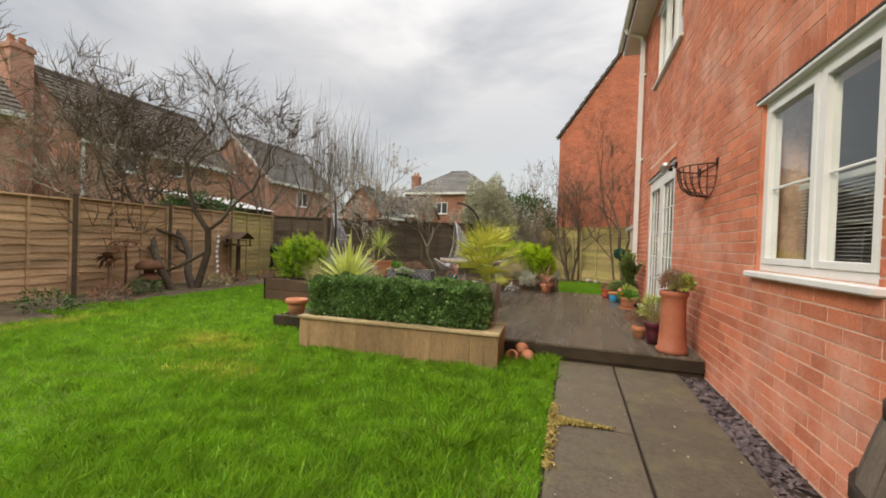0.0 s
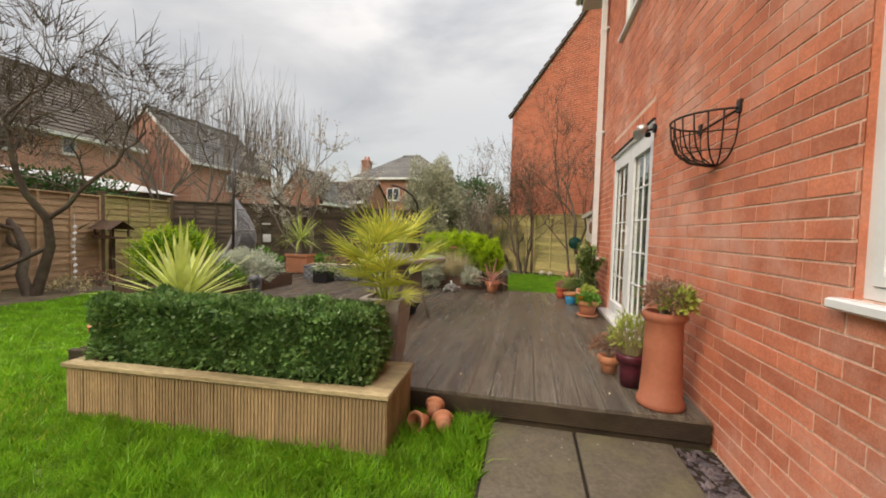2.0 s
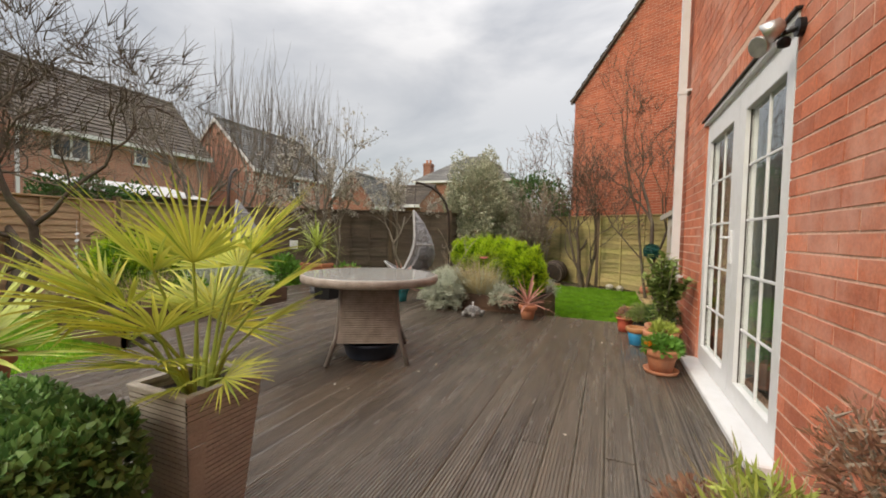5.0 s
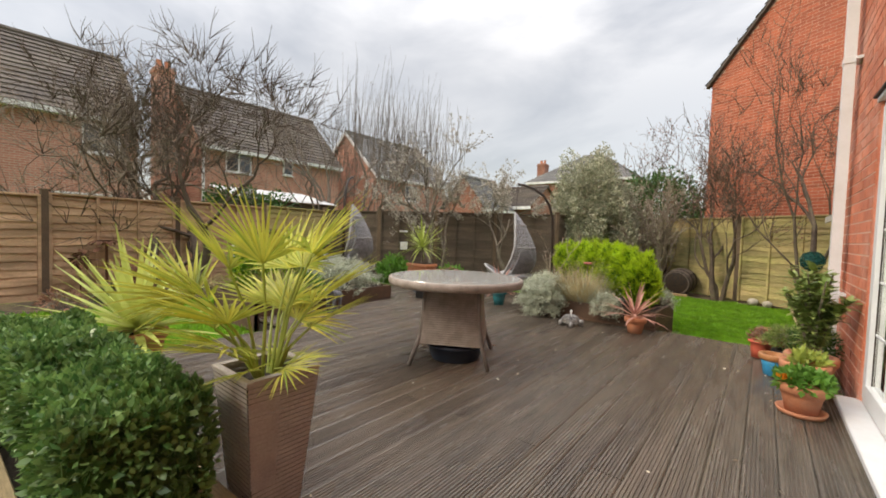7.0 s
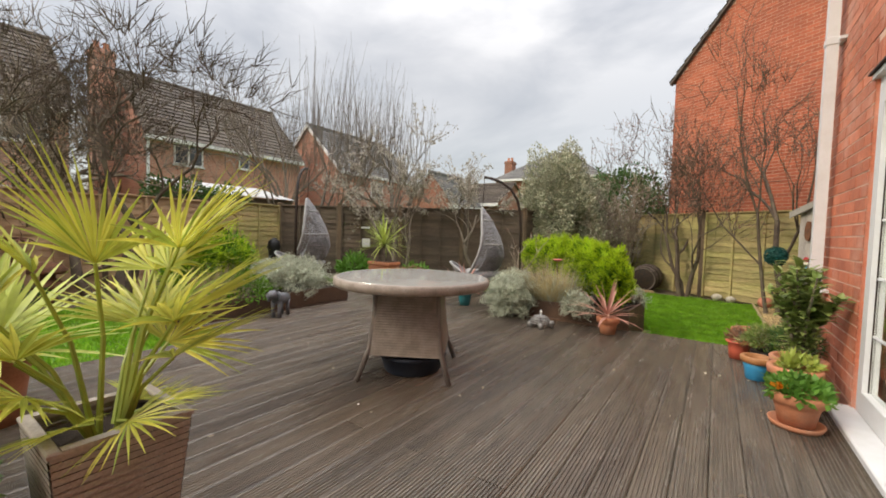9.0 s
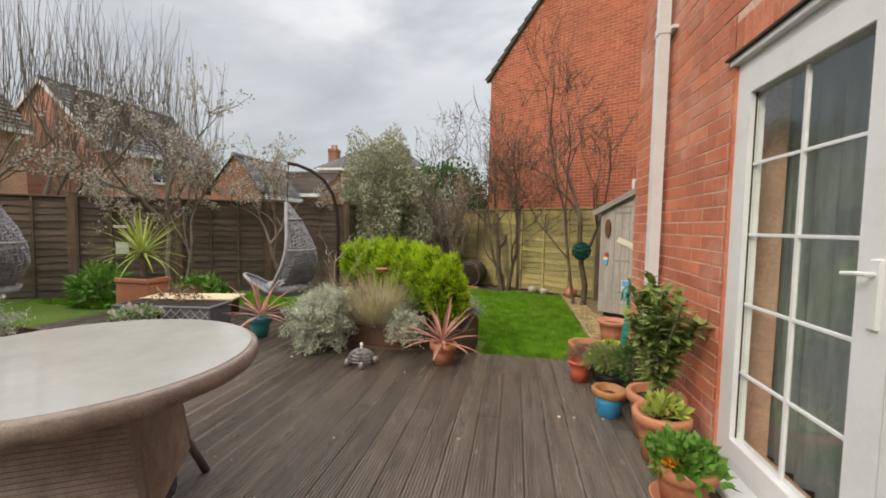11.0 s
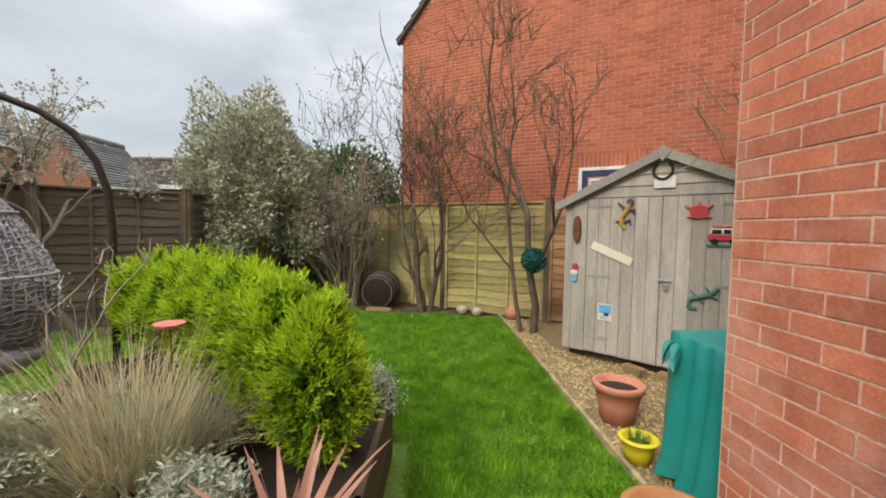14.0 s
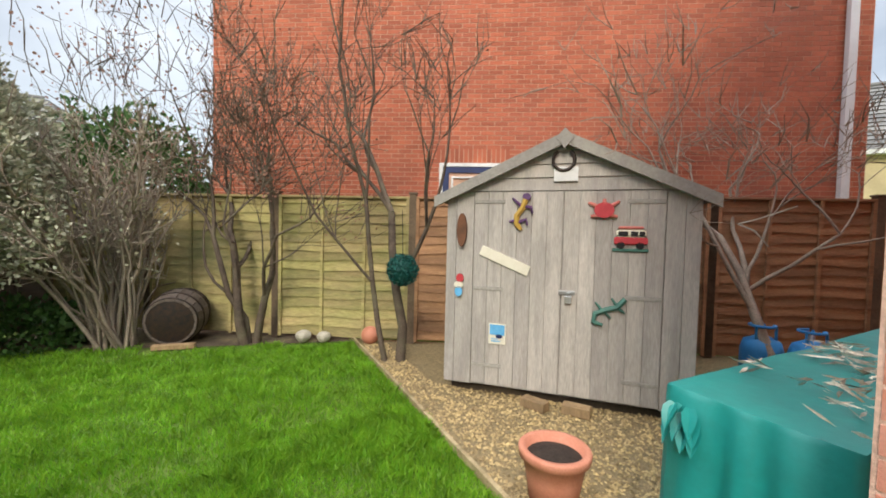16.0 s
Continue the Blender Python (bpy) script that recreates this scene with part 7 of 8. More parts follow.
hung("carved_mask", "small carved wooden face mask on the shed", "wall ornament", [("mask_body", disc(0, 0, 0.045, 0.15, 0.03), M_RUST), ("nose", limbs([[(0, 0.03), (0, -0.05)]], 0.014), M_REDP), ("brow", limbs([[(-0.03, 0.05), (0.03, 0.05)]], 0.009), M_IVORY)], 0.15, 1.49)
hung("painted_gecko", "purple and ochre painted gecko ornament", "wall ornament", [("body", limbs([[(0.05, 0.12), (0.03, 0.05), (-0.02, -0.02), (-0.02, -0.09), (0.02, -0.14)]], 0.026), M_GOLDP), ("legs", limbs([[(0.03, 0.06), (0.10, 0.05), (0.11, 0.0)], [(0.02, 0.06), (-0.06, 0.13)], [(-0.02, -0.06), (-0.08, -0.07)], [(-0.01, -0.08), (0.06, -0.05), (0.07, -0.1)]], 0.016), M_PURPLE), ("head", disc(0.06, 0.14, 0.035, 0.03, 0.03), M_PURPLE)], 0.65, 1.64)
tagged(part("blank_sign", Mesh().box(-0.225, -0.012, -0.045, 0.225, 0.0, 0.045, bevel=0.003), M_IVORY, matrix=SH @ pose(0.535, -0.018, 1.235, 0, 22, 0)), "plain ivory board hung askew on the shed door", "sign")
hung("clown_ornament", "small red, white and blue painted figure on the shed", "wall ornament", [("upper", disc(0.01, 0.06, 0.035, 0.04), M_REDP), ("middle", disc(0, 0.0, 0.045, 0.03), M_IVORY), ("lower", disc(0, -0.06, 0.035, 0.045), M_SKYP)], 0.13, 1.0)
hung("seaside_sign", "small square sign with a blue picture and white band", "sign", [("board", Mesh().box(-0.075, -0.008, -0.09, 0.075, 0, 0.09), M_IVORY), ("picture", Mesh().box(-0.065, -0.011, -0.01, 0.065, -0.008, 0.08), M_SKYP), ("boat", disc(0.02, -0.02, 0.03, 0.018, 0.004, -0.011), M_NAVY), ("lettering", Mesh().box(-0.05, -0.01, -0.07, 0.03, -0.008, -0.06).box(-0.05, -0.01, -0.05, 0.01, -0.008, -0.042), M_SKYP)], 0.49, 0.59)
hung("pink_turtle_ornament", "pink painted metal turtle ornament on the shed", "wall ornament", [("shell", disc(0, 0, 0.075, 0.062, 0.03), M_REDP), ("flipper", limbs([[(-0.05, 0.03), (-0.12, 0.06)]], 0.018), M_PINK), ("flipper", limbs([[(0.05, 0.03), (0.11, 0.07)]], 0.018), M_PINK), ("flipper", limbs([[(-0.04, -0.04), (-0.1, -0.05)]], 0.018), M_PINK), ("flipper", limbs([[(0.04, -0.04), (0.1, -0.05)]], 0.018), M_PINK), ("head", limbs([[(0, 0.05), (0, 0.09)]], 0.02), M_PINK)], 1.32, 1.67)
hung("camper_van_ornament", "red and white painted camper van ornament", "wall ornament", [("body", Mesh().box(-0.12, -0.02, -0.06, 0.12, 0, 0.0, bevel=0.01), M_REDP), ("cab", Mesh().box(-0.105, -0.018, 0.0, 0.11, 0, 0.06, bevel=0.015), M_IVORY), ("window_band", Mesh().box(-0.09, -0.021, 0.008, -0.02, -0.018, 0.045).box(0.0, -0.021, 0.008, 0.05, -0.018, 0.045).box(0.06, -0.021, 0.008, 0.1, -0.018, 0.045), M_BLACK), ("roof_load", Mesh().box(-0.09, -0.018, 0.062, 0.09, 0, 0.085, bevel=0.008), M_PINK), ("wheel", disc(-0.07, -0.065, 0.028, 0.028, 0.02), M_BLACK), ("wheel", disc(0.07, -0.065, 0.028, 0.028, 0.02), M_BLACK), ("grass_strip", Mesh().box(-0.13, -0.012, -0.115, 0.13, 0, -0.09, bevel=0.005), M_SEAGREEN)], 1.52, 1.46)
hung("green_gecko_ornament", "sea-green mosaic gecko ornament on the shed", "wall ornament", [("body", limbs([[(0.12, 0.10), (0.06, 0.03), (-0.03, 0.0), (-0.10, -0.03), (-0.11, -0.10), (-0.04, -0.12)]], 0.022), M_SEAGREEN), ("legs", limbs([[(0.06, 0.04), (0.02, 0.1)], [(0.06, 0.03), (0.12, -0.01)], [(-0.05, 0.0), (-0.1, 0.06)], [(-0.04, 0.0), (0.02, -0.06)]], 0.013), M_SEAGREEN)], 1.38, 0.87)
hs = Mesh().tube([(0.085 * math.cos(a), -0.012, 0.085 * math.sin(a)) for a in np.linspace(math.radians(125), math.radians(415), 20)], 0.014, 6)
tagged(part("horseshoe", hs, M_BLACKIRON, matrix=SH @ pose(1.0, -0.018, 2.08)), "rusty black horseshoe nailed above the shed doors", "horseshoe")
tagged(part("door_plate", Mesh().box(-0.095, -0.012, -0.06, 0.095, 0.0, 0.06, bevel=0.003), M_WHITE, matrix=SH @ pose(1.02, -0.014, 1.965)), "plain white plate above the shed doors", "plate")
for x, y, a in ((2.28, 12.16, 20), (2.52, 11.93, 35)):
    tagged(part("wood_block", Mesh().box(-0.05, -0.11, 0.015, 0.05, 0.11, 0.10, bevel=0.008), M_TIMBER, matrix=pose(x, y, 0, 0, 0, a)), "offcut block of timber before the shed doors", "wood block")

# ---- gravel side ----
gp = plant_pot("large terracotta-coloured plastic pot with bare soil", 1.633, 11.20, 0.015, 0.30, 0.175, 0.125, M_ORANGE, rim_h=0.05)
plant_pot("small yellow plastic basket with grass", 1.50, 10.66, 0.015, 0.16, 0.105, 0.075, M_YELLOW, rim_h=0.02)
straw_grass("tuft of green grass in the yellow basket", 1.50, 10.66, 0.13, 0.06, 0.1, 90, 93, 0.5, L_GREEN, 0.006)


def draped_cover(label, x0, x1, y0, y1, top, seed):
    """A tarpaulin over a box: top sheet, folded sides that reach nearly to the ground."""
    t = thing("barbecue_cover", label, "cover")
    n = 44
    ring = []
    per = [(x0, y0), (x1, y0), (x1, y1), (x0, y1)]
    for k in range(4):
        a, b = per[k], per[(k + 1) % 4]
        m = n if k % 2 == 0 else n // 2
        for i in range(m):
            f = i / m
            ring.append((a[0] + (b[0] - a[0]) * f, a[1] + (b[1] - a[1]) * f, k))
    mb = Mesh()
    lv = [(top, 0.0), (top - 0.02, 0.01), (top - 0.2, 0.02), (top - 0.45, 0.035), (top - 0.7, 0.05), (0.07, 0.07)]
    cx, cy = (x0 + x1) / 2, (y0 + y1) / 2
    for z, o in lv:
        for i, (x, y, k) in enumerate(ring):
            w = 0.5 + 0.5 * math.sin(i * 0.9 + 1.3 * math.sin(i * 0.31))
            f = o * (0.4 + 1.6 * w)
            dx, dy = ((0, -1), (1, 0), (0, 1), (-1, 0))[k]
            dz = 0.018 * noise.noise(Vector((x * 2, y * 2, seed))) + (0.06 * (x - x0) / (x1 - x0))
            mb.v.append((x + dx * f * (0.25 if k == 0 else 1), y + dy * f * (0.25 if k == 0 else 1), z + (dz if z > 0.3 else 0.0)))
    m = len(ring)
    for j in range(len(lv) - 1):
        for i in range(m):
            a, b = j * m + i, j * m + (i + 1) % m
            mb.f.append((a, a + m, b + m, b))
    part("side_sheet", mb, M_TARP, t, smooth=True)
    tp = Mesh()
    g = 14
    for i in range(g + 1):
        for j in range(g + 1):
            x, y = x0 + (x1 - x0) * i / g, y0 + (y1 - y0) * j / g
            e = min(i, g - i, j, g - j)
            tp.v.append((x, y, top + 0.06 * i / g + (0.0 if e == 0 else 0.02 * noise.noise(Vector((x * 3, y * 3, seed + 3)))) + 0.018 * noise.noise(Vector((x * 2, y * 2, seed))) * (e == 0)))
    tp.f = [(i * (g + 1) + j, (i + 1) * (g + 1) + j, (i + 1) * (g + 1) + j + 1, i * (g + 1) + j + 1) for i in range(g) for j in range(g)]
    part("top_sheet", tp, M_TARP, t, smooth=True)
    ru = Mesh()
    for k in range(9):
        a = k * 0.7
        ru.blade((x0 - 0.03, y1 - 0.05 - 0.01 * k, top - 0.05 - 0.03 * (k % 3)), (-0.5, 0.3 * math.sin(a), -0.7), 0.11, 0.06, 0.6, 4, 0.7)
    tagged(part("torn_corner", ru, M_TARP, t, "torn bunched corner of the sheet"), kind="stuff")
    r = np.random.default_rng(seed)
    p = np.stack([r.uniform(x0 + 0.05, x1 - 0.1, 800), r.uniform(y0 + 0.03, y1 - 0.03, 800), np.zeros(800)], 1)
    keep = lumps(p, 2.6, 9) > 0.05
    p = p[keep]
    p[:, 2] = top + 0.03 + 0.06 * (p[:, 0] - x0) / (x1 - x0)
    w = r.normal(0, 1, p.shape)
    w[:, 2] *= 0.1
    ob = quads("leaf_litter", leaves(p, w, 0.085, 0.013, r, 0.1), M_LITTER, t, "dry twigs and leaf litter")
    tagged(ob, kind="stuff")
    return t


draped_cover("green tarpaulin cover over a barbecue, strewn with dry leaves", 1.63, 3.9, 10.02, 10.58, 0.88, 4)


def gas_bottle(label, x, y, z, h=0.5, r0=0.16):
    t = thing("gas_bottle", label, "gas bottle", pose(x, y, z))
    part("cylinder", Mesh().lathe([(0.05, 0), (r0 * 0.9, 0), (r0, 0.03), (r0, h * 0.7), (r0 * 0.85, h * 0.85), (r0 * 0.35, h * 0.93), (0.03, h * 0.94), (0.0, h * 0.94)], 28), M_GAS, t, smooth=True)
    part("collar", Mesh().tube([(0.1 * math.cos(a), 0.1 * math.sin(a), h * 1.1) for a in np.linspace(0.6, 5.7, 20)], 0.013, 6).tube([(0.1, 0.03, h * 0.85), (0.1, 0.03, h * 1.1)], 0.012, 6).tube([(-0.1, 0.0, h * 0.85), (-0.1, 0.0, h * 1.1)], 0.012, 6).tube([(0.03, -0.1, h * 0.85), (0.03, -0.1, h * 1.1)], 0.012, 6), M_GAS, t)
    part("valve", Mesh().lathe([(0.025, h * 0.92), (0.025, h * 1.0), (0.015, h * 1.05), (0.0, h * 1.05)], 10), M_METAL, t)
    return t


gas_bottle("blue steel gas bottle behind the covered barbecue", 4.55, 11.62, 0.015, 0.58, 0.17)
gas_bottle("blue steel gas bottle beside another by the fence", 4.95, 11.40, 0.015, 0.54, 0.17)


def barrel(name, label, at, h, r0, belly):
    t = thing(name, label, "barrel", at)
    n = 18
    zs = np.linspace(0, h, 9)
    for k in range(n):
        a0, a1 = 2 * math.pi * k / n + 0.012, 2 * math.pi * (k + 1) / n - 0.012
        mb = Mesh()
        for z in zs:
            rr = r0 + belly * math.sin(math.pi * z / h)
            mb.v += [(rr * math.cos(a0), rr * math.sin(a0), z), (rr * math.cos(a1), rr * math.sin(a1), z), ((rr - 0.025) * math.cos(a1), (rr - 0.025) * math.sin(a1), z), ((rr - 0.025) * math.cos(a0), (rr - 0.025) * math.sin(a0), z)]
        for i in range(8):
            for j in range(4):
                a, b = 4 * i + j, 4 * i + (j + 1) % 4
                mb.f.append((a, b, b + 4, a + 4))
        mb.f += [(3, 2, 1, 0), (32, 33, 34, 35)]
        part("stave", mb, M_OAK, t)
    for z in (0.05 * h, 0.3 * h, 0.7 * h, 0.95 * h):
        rr = r0 + belly * math.sin(math.pi * z / h)
        part("hoop", Mesh().lathe([(rr + 0.001, z - 0.02), (rr + 0.006, z - 0.018), (rr + 0.006, z + 0.018), (rr + 0.001, z + 0.02)], 32), M_BLACKIRON, t, smooth=True)
    part("head", Mesh().lathe([(0.0, h - 0.03), (r0 - 0.02, h - 0.03), (r0 - 0.02, h - 0.02), (0.0, h - 0.02)], 24).lathe([(0.0, 0.03), (r0 - 0.02, 0.03), (r0 - 0.02, 0.04), (0.0, 0.04)], 24), M_OAK, t)
    return t


barrel("oak_barrel", "dark oak barrel lying on its side by the fence", pose(-0.62, 15.85, 0.36, 94, 0, -8), 0.62, 0.28, 0.05)
tagged(part("wood_chock", Mesh().box(-0.22, -0.04, 0.0, 0.22, 0.05, 0.06, bevel=0.006), M_TIMBER, matrix=pose(-0.66, 15.15, 0.01, 0, 0, -8)), "pale timber chock under the barrel", "wood block")
barrel("water_barrel", "dark brown wooden water barrel against the house wall", pose(1.19, 1.73, 0.03), 0.84, 0.19, 0.08)
hb = thing("hanging_ball", "dark teal artificial leaf ball hanging in the tree", "garden ornament", pose(1.56, 13.42, 1.07))
rb_ = np.random.default_rng(6)
pb, db = blob_points(1500, (0, 0, 0), (0.15, 0.15, 0.15), rb_, 0.9, 0.05, 3, 2, -1)
quads("leaves", leaves(pb, db, 0.03, 0.016, rb_, 0.8), M_BALL, hb)
part("core", Mesh().lathe([(0.0, -0.135), (0.08, -0.11), (0.135, 0.0), (0.08, 0.11), (0.0, 0.135)], 16), M_BALL, hb)
part("cord", Mesh().tube([(0, 0, 0.13), (0.02, 0.1, 0.62)], 0.004, 4), M_BLACK, hb)
tagged(part("clay_ball", Mesh().lathe([(0.115 * math.sin(a), 0.115 - 0.115 * math.cos(a)) for a in np.linspace(0, math.pi, 14)], 20), M_ORANGE, smooth=True, matrix=pose(1.55, 14.55, 0.01)), "round orange clay ball at the lawn corner", "garden ornament")
for i, (x, y, s) in enumerate(((0.78, 14.95, 0.10), (1.02, 14.85, 0.09))):
    mb = Mesh().lathe([(s * math.sin(a), s * 0.8 * (1 - math.cos(a))) for a in np.linspace(0, math.pi, 9)], 11)
    mb.v = [(a + 0.015 * noise.noise(Vector((a, b, c)) * 12), b + 0.015 * noise.noise(Vector((b, c, a)) * 12), c) for a, b, c in mb.v]
    tagged(part("stone", mb, M_STONE, matrix=pose(x, y, 0.005)), "pale rounded stone at the lawn edge", "stone")

# ---- ornaments in the far border ----
fs_ = thing("rusty_flower_stake", "rusty metal flower on a tall stake by the fence", "garden ornament", pose(-7.85, 5.85, 0))
part("stake", Mesh().tube([(0, 0, 0), (0.03, 0, 0.5), (0, 0, 1.0)], 0.022, 6), M_RUST, fs_)
pet = Mesh()
for k in range(10):
    a = 2 * math.pi * k / 10
    pet.blade((0, 0, 1.0), (math.cos(a), math.sin(a), 0.25), 0.30, 0.17, 1.1, 4, 0.3)
part("petals", pet, M_RUST, fs_)
fs2 = thing("rusty_flower_cluster", "cluster of rusty metal leaves on a stake", "garden ornament", pose(-7.75, 5.50, 0))
part("stake", Mesh().tube([(0, 0, 0), (0, 0, 0.8)], 0.01, 6), M_RUST, fs2)
pet = Mesh()
rr_ = np.random.default_rng(31)
for k in range(24):
    pet.blade(Vector((0, 0, 0.72)) + Vector(rr_.normal(0, 0.07, 3)), rr_.normal(0, 1, 3), 0.19, 0.12, 0.6, 3, 0.3)
part("metal_leaves", pet, M_RUST, fs2)
mu = thing("mushroom_ornament", "brown wooden double mushroom ornament in the border", "garden ornament", pose(-7.7, 6.2, 0))
part("stalk", Mesh().lathe([(0.13, 0.0), (0.10, 0.1), (0.085, 0.5), (0.0, 0.52)], 14), M_RUST, mu, smooth=True)
part("cap", Mesh().lathe([(0.05, 0.26), (0.2, 0.25), (0.21, 0.29), (0.13, 0.38), (0.0, 0.40)], 20).lathe([(0.05, 0.5), (0.23, 0.48), (0.24, 0.53), (0.15, 0.64), (0.0, 0.67)], 20), M_RUST, mu, smooth=True)
bt = thing("bird_table", "small brown wooden bird table by the fence", "bird table", pose(-8.2, 8.87, -0.12))
part("post", Mesh().box(-0.04, -0.04, 0, 0.04, 0.04, 1.05), M_SLEEPER, bt)
part("tray", Mesh().box(-0.25, -0.22, 1.05, 0.25, 0.22, 1.08, bevel=0.004).box(-0.25, -0.22, 1.08, 0.25, -0.2, 1.12), M_SLEEPER, bt)
part("roof", Mesh().add([(-0.3, -0.26, 1.24), (0.3, -0.26, 1.24), (0.3, 0, 1.42), (-0.3, 0, 1.42), (-0.3, 0.26, 1.24), (0.3, 0.26, 1.24)], [(0, 1, 2, 3), (3, 2, 5, 4)]).box(-0.22, -0.2, 1.08, -0.19, -0.17, 1.26).box(0.19, -0.2, 1.08, 0.22, -0.17, 1.26).box(-0.22, 0.17, 1.08, -0.19, 0.2, 1.26).box(0.19, 0.17, 1.08, 0.22, 0.2, 1.26), M_SLEEPER, bt)
ch_ = thing("white_chain", "string of white discs hanging by the fence", "garden ornament", pose(-7.95, 8.0, 0))
for k in range(9):
    part("disc", Mesh().lathe([(0.0, 0), (0.035, 0.004), (0.035, 0.014), (0.0, 0.018)], 10), M_WHITE, ch_, matrix=pose(0.02 * math.sin(k), 0, 0.2 + 0.12 * k, 60, 0, 20))
part("cord", Mesh().tube([(0, 0, 0.1), (0, 0, 1.4)], 0.004, 4), M_WHITE, ch_)
st_ = Mesh().lathe([(0.16, 0.0), (0.17, 0.2), (0.12, 0.55), (0.13, 0.7), (0.16, 0.8), (0.13, 0.95), (0.05, 1.02), (0.0, 1.03)], 18)
tagged(part("owl_statue", st_, M_BLACK, smooth=True, matrix=pose(-8.3, 10.35, 0)), "dark owl-shaped garden statue in the fence corner", "statue")
for k, (x, z, w_, h_) in enumerate(((-0.0, 1.35, 0.22, 0.05), (0.02, 0.95, 0.2, 0.22))):
    q = Vector((-8.9, 10.9, 0)).lerp(Vector((-3.4, 14.3, 0)), 0.36)
    tagged(part("fence_plaque", Mesh().box(-w_ / 2, -0.02, -h_ / 2, w_ / 2, 0.0, h_ / 2, bevel=0.006), M_WHITE, matrix=pose(q.x, q.y, z, 0, 0, 31.7) @ pose(x, -0.045, 0)), "small white plaque on the dark fence", "plaque")
for i, (x, y, a, s) in enumerate(((-0.24, 4.64, 20, 0.85), (-0.10, 4.58, -25, 0.85), (-0.19, 4.66, 130, 0.8))):
    pt = thing("tipped_pot", "small terracotta pot lying on its side by the deck", "plant pot", pose(x, y, (0.066, 0.062, 0.10)[i], (76, -80, -66)[i], 0, (-25, 20, 5)[i]) @ Matrix.Diagonal((0.92, 0.92, 0.92, 1)))
    part("pot", Mesh().lathe(pot_profile(0.13 * s, 0.075 * s, 0.05 * s, 0.018, 0.03, 0.01)[:-2] + [(0.05, 0.02), (0.0, 0.02)], 20), M_TERRA, pt, smooth=True)
for i, (x, y, s) in enumerate(((-7.2, 5.2, 0.22), (-7.4, 5.9, 0.2), (-7.5, 7.6, 0.2), (-7.9, 8.4, 0.22), (-6.9, 4.2, 0.25), (-6.6, 3.0, 0.2), (-7.6, 9.4, 0.22))):
    leafy_bush("low tangled border plant with dry stems", pose(x, y, 0), (0, 0, 0.1), (s * 1.4, s * 1.4, s), 260, (L_HEATHER, L_DARK, L_STRAW)[i % 3], 100 + i, (0.07, 0.025), 24, low=-0.2, name="border_plant", category="plant")


# ---- grass, gravel, litter ----
def lawn(regions, seed):
    """Blades on rectangles (x0, y0, x1, y1, per square metre, height)."""
    r = np.random.default_rng(seed)
    out = []
    for x0, y0, x1, y1, dens, h in regions:
        n = int((x1 - x0) * (y1 - y0) * dens)
        p = np.stack([r.uniform(x0, x1, n), r.uniform(y0, y1, n), np.zeros(n)], 1)
        tuft = 0.55 + 0.9 * (0.5 + 0.5 * np.sin(p[:, 0] * 5.1 + 2 * np.sin(p[:, 1] * 3.3)) * np.sin(p[:, 1] * 4.3 + 1.5 * np.sin(p[:, 0] * 2.7)))
        hh = (h * tuft * r.uniform(0.5, 1.25, n))[:, None]
        a = r.uniform(0, 2 * np.pi, n)
        side = np.stack([np.cos(a), np.sin(a), np.zeros(n)], 1) * r.uniform(0.002, 0.0045, n)[:, None] * (1 + (dens < 2500) * 1.2)
        lean = r.normal(0, 0.5, (n, 3)) * hh
        lean[:, 2] = 0
        up = np.array((0, 0, 1.0))
        mid_ = p + up * hh * 0.6 + lean * 0.35
        out.append(np.stack([p - side, p + side, mid_ + side * 0.7, p + up * hh + lean, mid_ - side * 0.7], 1))
    return tagged(quads("lawn_grass", np.concatenate(out), M_GRASS, n=5), "bright green uneven lawn grass", "grass", kind="stuff")


lawn([(-2.6, 0.9, 0.16, 4.22, 9500, 0.064), (-6.2, 0.6, -2.6, 4.1, 4800, 0.06), (-7.0, 4.1, -3.0, 10.0, 2400, 0.05), (-0.36, 4.2, 0.16, 4.83, 9000, 0.09), (-3.02, 4.1, -2.55, 4.8, 6000, 0.055),
      (0.03, 9.84, 1.37, 12.6, 9000, 0.05), (-2.0, 12.0, 1.37, 14.7, 5200, 0.05), (-1.9, 10.9, 0.03, 12.0, 8000, 0.05), (-8.0, 11.3, -2.4, 13.0, 2000, 0.05), (-3.0, 13.0, -2.0, 15.5, 3600, 0.055), (-2.0, 14.7, -1.0, 15.35, 3600, 0.055), (-1.0, 14.7, 0.5, 15.0, 3600, 0.055), (-2.4, 0.3, 0.16, 0.9, 3000, 0.05)], 17)


r = np.random.default_rng(44)
spots = []
for cx, cy, rx, ry, n in ((-3.5, 3.9, 0.75, 0.45, 2600), (-5.9, 3.9, 0.35, 1.0, 1500), (-2.6, 3.2, 0.5, 0.3, 900)):
    spots.append(np.stack([r.normal(cx, rx * 0.5, n), r.normal(cy, ry * 0.5, n), np.zeros(n)], 1))
p = np.concatenate(spots)
p = p[(p[:, 1] < 4.2) | (p[:, 0] < -2.7)]
w = r.normal(0, 0.45, p.shape) * np.array((1, 1, 0)) + np.array((0, 0, 1.0))
tagged(quads("dry_lawn_grass", leaves(p, w, 0.062, 0.008, r, 0.1), leaf_material("yellowed_grass", (0.42, 0.46, 0.05), (0.55, 0.50, 0.10), 0.3, 0.5, 0.4)), "yellowed mossy patches in the lawn", "grass", kind="stuff")


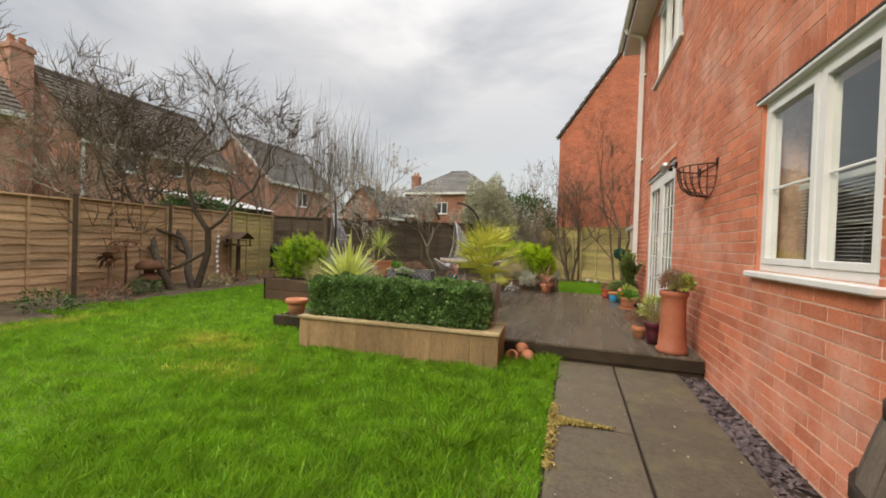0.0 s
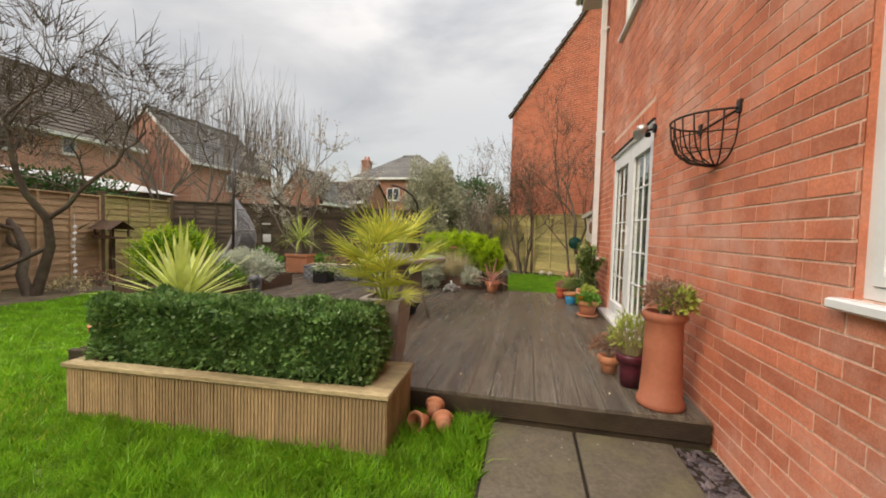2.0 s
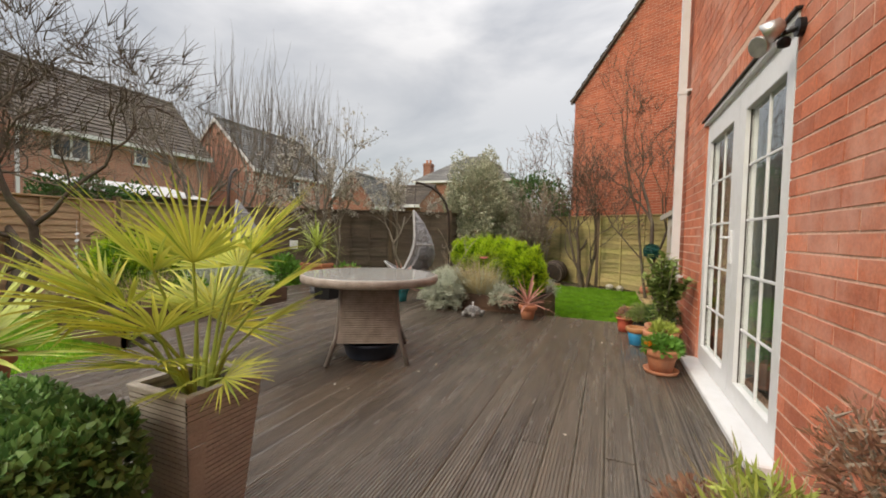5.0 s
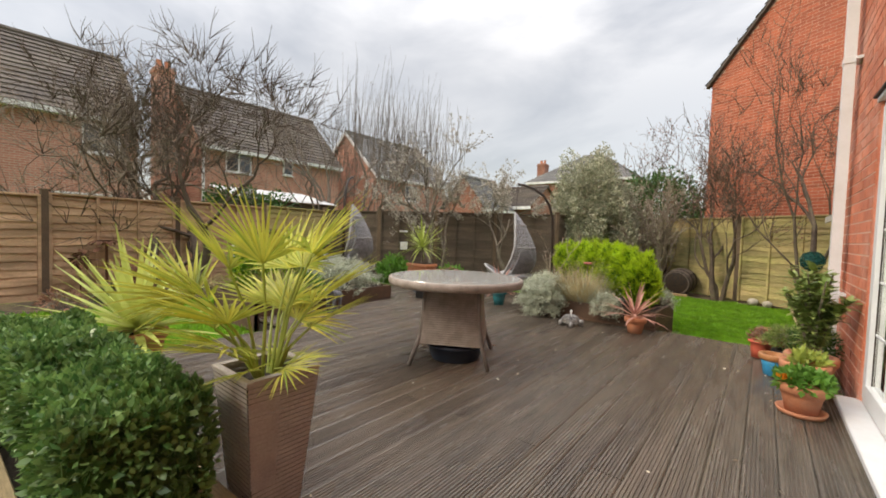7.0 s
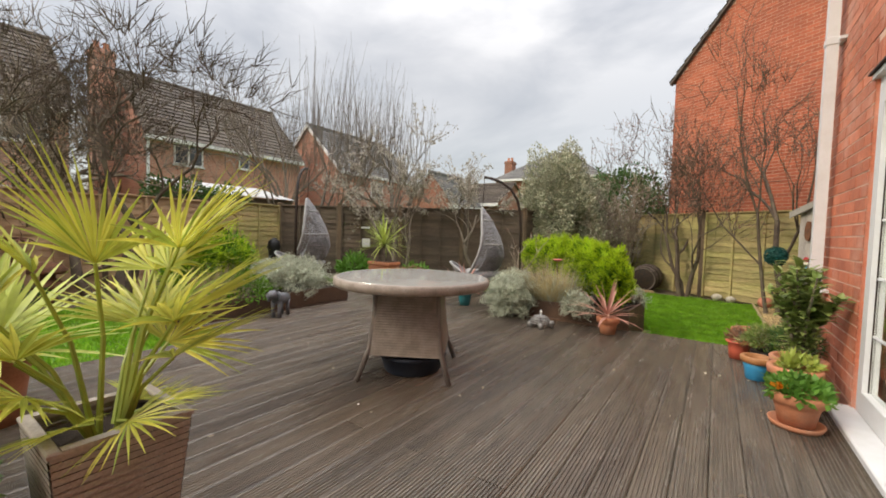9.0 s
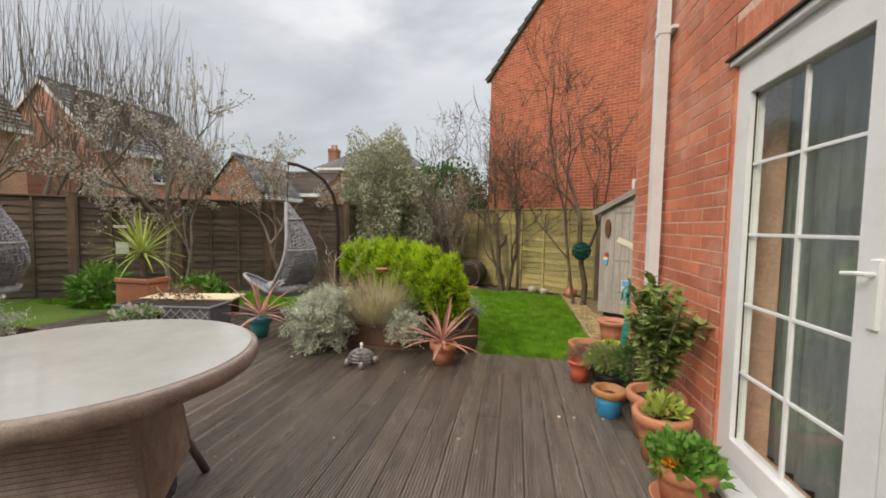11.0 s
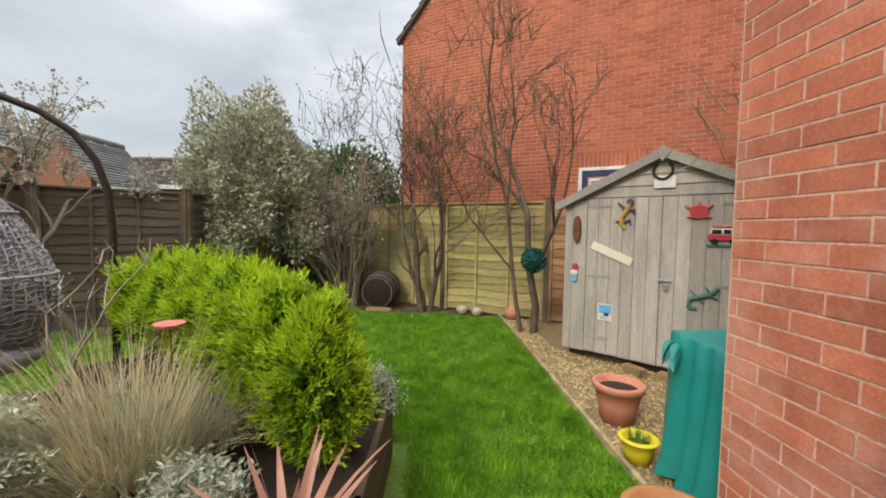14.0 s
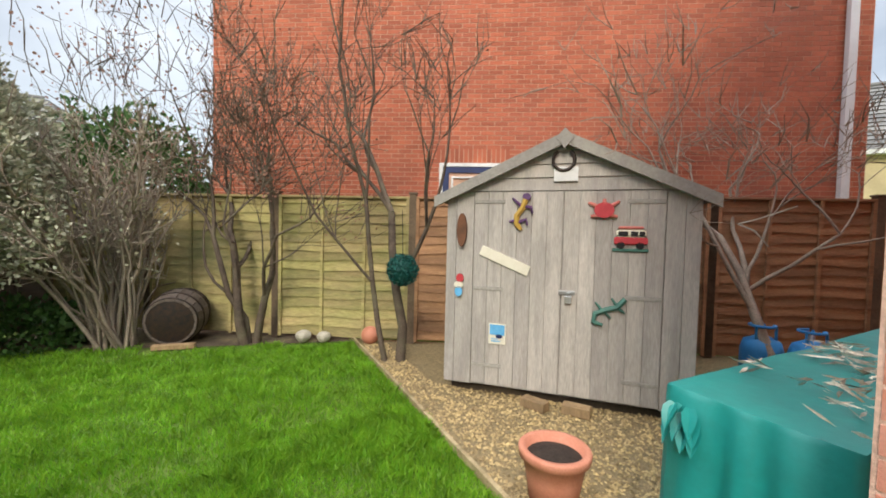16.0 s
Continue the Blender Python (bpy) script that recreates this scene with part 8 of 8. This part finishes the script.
def chips(name, label, category, x0, y0, x1, y1, n, size, flat, mat, seed, z=0.012, keep=None):
    r = np.random.default_rng(seed)
    base = np.array([(1, 0, 0), (0, 1, 0), (-1, 0, 0), (0, -1, 0), (0, 0, 1), (0, 0, -0.5)], float)
    fs = [(0, 1, 4), (1, 2, 4), (2, 3, 4), (3, 0, 4), (1, 0, 5), (2, 1, 5), (3, 2, 5), (0, 3, 5)]
    tri = []
    for k in range(n):
        x, y = r.uniform(x0, x1), r.uniform(y0, y1)
        if keep and not keep(x, y):
            continue
        s = size * r.uniform(0.5, 1.3)
        a = r.uniform(0, 6.28)
        v = base * np.array((s, s * r.uniform(0.5, 0.9), s * flat)) + r.normal(0, s * 0.12, (6, 3))
        c, q = math.cos(a), math.sin(a)
        t = r.normal(0, 0.25)
        v = np.stack([v[:, 0] * c - v[:, 1] * q, v[:, 0] * q + v[:, 1] * c, v[:, 2] + v[:, 0] * t], 1) + np.array((x, y, z + s * flat * 0.5))
        o = len(tri) * 6
        tri.append(v)
    me = bpy.data.meshes.new(name)
    vv = np.concatenate(tri)
    me.from_pydata([tuple(p) for p in vv], [], [tuple(i + 6 * k for i in f) for k in range(len(tri)) for f in fs])
    me.materials.append(mat)
    return tagged(new(name, me), label, category, kind="stuff")


chips("slate_chippings", "dark purple slate chippings along the house wall", "gravel", 1.265, -0.5, 1.47, 4.8, 1500, 0.028, 0.3, M_SLATE, 5, 0.01)
chips("gravel_stones", "golden brown gravel stones", "gravel", 1.42, 10.0, 4.4, 14.6, 26000, 0.016, 0.7, M_GRAVEL, 6, 0.012, lambda x, y: y < 14.9 - 0.62 * (x - 1.4) and ((y - 12.82) < -0.99 * (x - 1.76) + 0.15 or x < 1.74))
r = np.random.default_rng(21)
p = np.stack([r.uniform(0.2, 1.25, 90), r.uniform(1.0, 4.8, 90), np.full(90, 0.041)], 1)
w = r.normal(0, 1, (90, 3)) * np.array((1, 1, 0.03))
tagged(quads("fallen_petals", leaves(p, w, 0.016, 0.012, r, 0.02), L_BLOSSOM), "pale petals fallen on the paving", "petals", kind="stuff")
p = np.stack([r.uniform(-3.2, 1.3, 70), r.uniform(5.0, 9.6, 70), np.full(70, D + 0.004)], 1)
w = r.normal(0, 1, (70, 3)) * np.array((1, 1, 0.03))
tagged(quads("fallen_leaves", leaves(p, w, 0.028, 0.016, r, 0.02), M_LITTER), "small dry leaves fallen on the deck", "leaves", kind="stuff")

r = np.random.default_rng(33)
n = 1500
f = r.uniform(0, 1, n)
px_ = np.where(f < 0.6, 0.17 + 0.42 * r.beta(1.0, 2.2, n), 0.165 + np.abs(r.normal(0, 0.022, n)))
py_ = np.where(f < 0.6, 3.325 + r.normal(0, 0.035, n) * (0.62 - px_) * 2.0, r.uniform(2.7, 3.6, n))
p = np.stack([px_, py_, np.full(n, 0.042) + r.uniform(0, 0.006, n)], 1)
w = r.normal(0, 1, (n, 3)) * np.array((1, 1, 0.25))
tagged(quads("joint_moss", leaves(p, w, 0.020, 0.016, r, 0.15), leaf_material("yellow_moss", (0.42, 0.32, 0.10), (0.30, 0.25, 0.08), 0.3, 0.9, 0.1)), "yellow moss spreading from a joint in the paving", "moss", kind="stuff")


# ---- pieces of floor, deck and walls ----
brick_mesh = {}
for i, (p, q, c, d) in enumerate(near_bricks):
    key = i % 5
    if key not in brick_mesh:
        r = np.random.default_rng(key)
        mb = Mesh().box(-0.002 - 0.001 * key / 4, 0.0, 0.0, 0.02, 0.238, 0.072, bevel=0.0)
        mb.v = [(x + r.normal(0, 0.0006), y + r.normal(0, 0.001), z + r.normal(0, 0.001)) for x, y, z in mb.v]
        me = bpy.data.meshes.new("brick")
        me.from_pydata(mb.v, [], mb.f)
        me.materials.append(M_BRICK)
        brick_mesh[key] = me
    ob = new("brick", brick_mesh[key])
    ob.parent = house_wall
    ob.location = (WX, p, c)

r = np.random.default_rng(3)
for xa, xb, ys in slab_rows:
    for a, b in zip(ys, ys[1:]):
        z = 0.034 + r.uniform(-0.004, 0.004)
        part("slab", Mesh().box(xa + 0.006, a + 0.008, 0.0, xb - 0.006, b - 0.008, z, bevel=0.007), M_SLAB, paving)


def board_mesh(y0, y1, width=0.143):
    """A deck board with fine ridges along its length."""
    prof = [(0.0, -0.028), (0.0, -0.006), (0.006, 0.0)]
    n = 7
    for i in range(n):
        a = 0.010 + (width - 0.020) * i / n
        s = (width - 0.020) / n
        prof += [(a + 0.0005, 0.0), (a + 0.35 * s, 0.0), (a + 0.5 * s, -0.006), (a + 0.85 * s, -0.006)]
    prof += [(width - 0.006, 0.0), (width, -0.006), (width, -0.028)]
    k = len(prof)
    mb = Mesh()
    mb.v = [(x, y, z) for y in (y0, y1) for x, z in prof]
    mb.f = [(i, i + 1, i + 1 + k, i + k) for i in range(k - 1)] + [tuple(range(k)), tuple(range(k, 2 * k))[::-1]]
    me = bpy.data.meshes.new("deck_board")
    me.from_pydata(mb.v, [], mb.f)
    me.materials.append(M_DECK)
    return me


runs = {}
x = WX - 0.025 - 0.143
col = 0
while x > -5.3:
    back = 9.82 if x > -1.75 else 11.3
    front = 4.83 if x > -3.45 else 6.6
    split = (7.35, 6.2, 8.5)[col % 3]
    for ya, yb in (((front, split - 0.002), (split + 0.002, back)) if split > front + 0.3 else ((front, back),)):
        key = (round(ya, 3), round(yb, 3))
        if key not in runs:
            runs[key] = board_mesh(ya, yb)
        ob = new("deck_board", runs[key])
        ob.parent = deck
        ob.location = (x, 0, D + r.uniform(-0.0015, 0.0015))
    x -= 0.1455
    col += 1
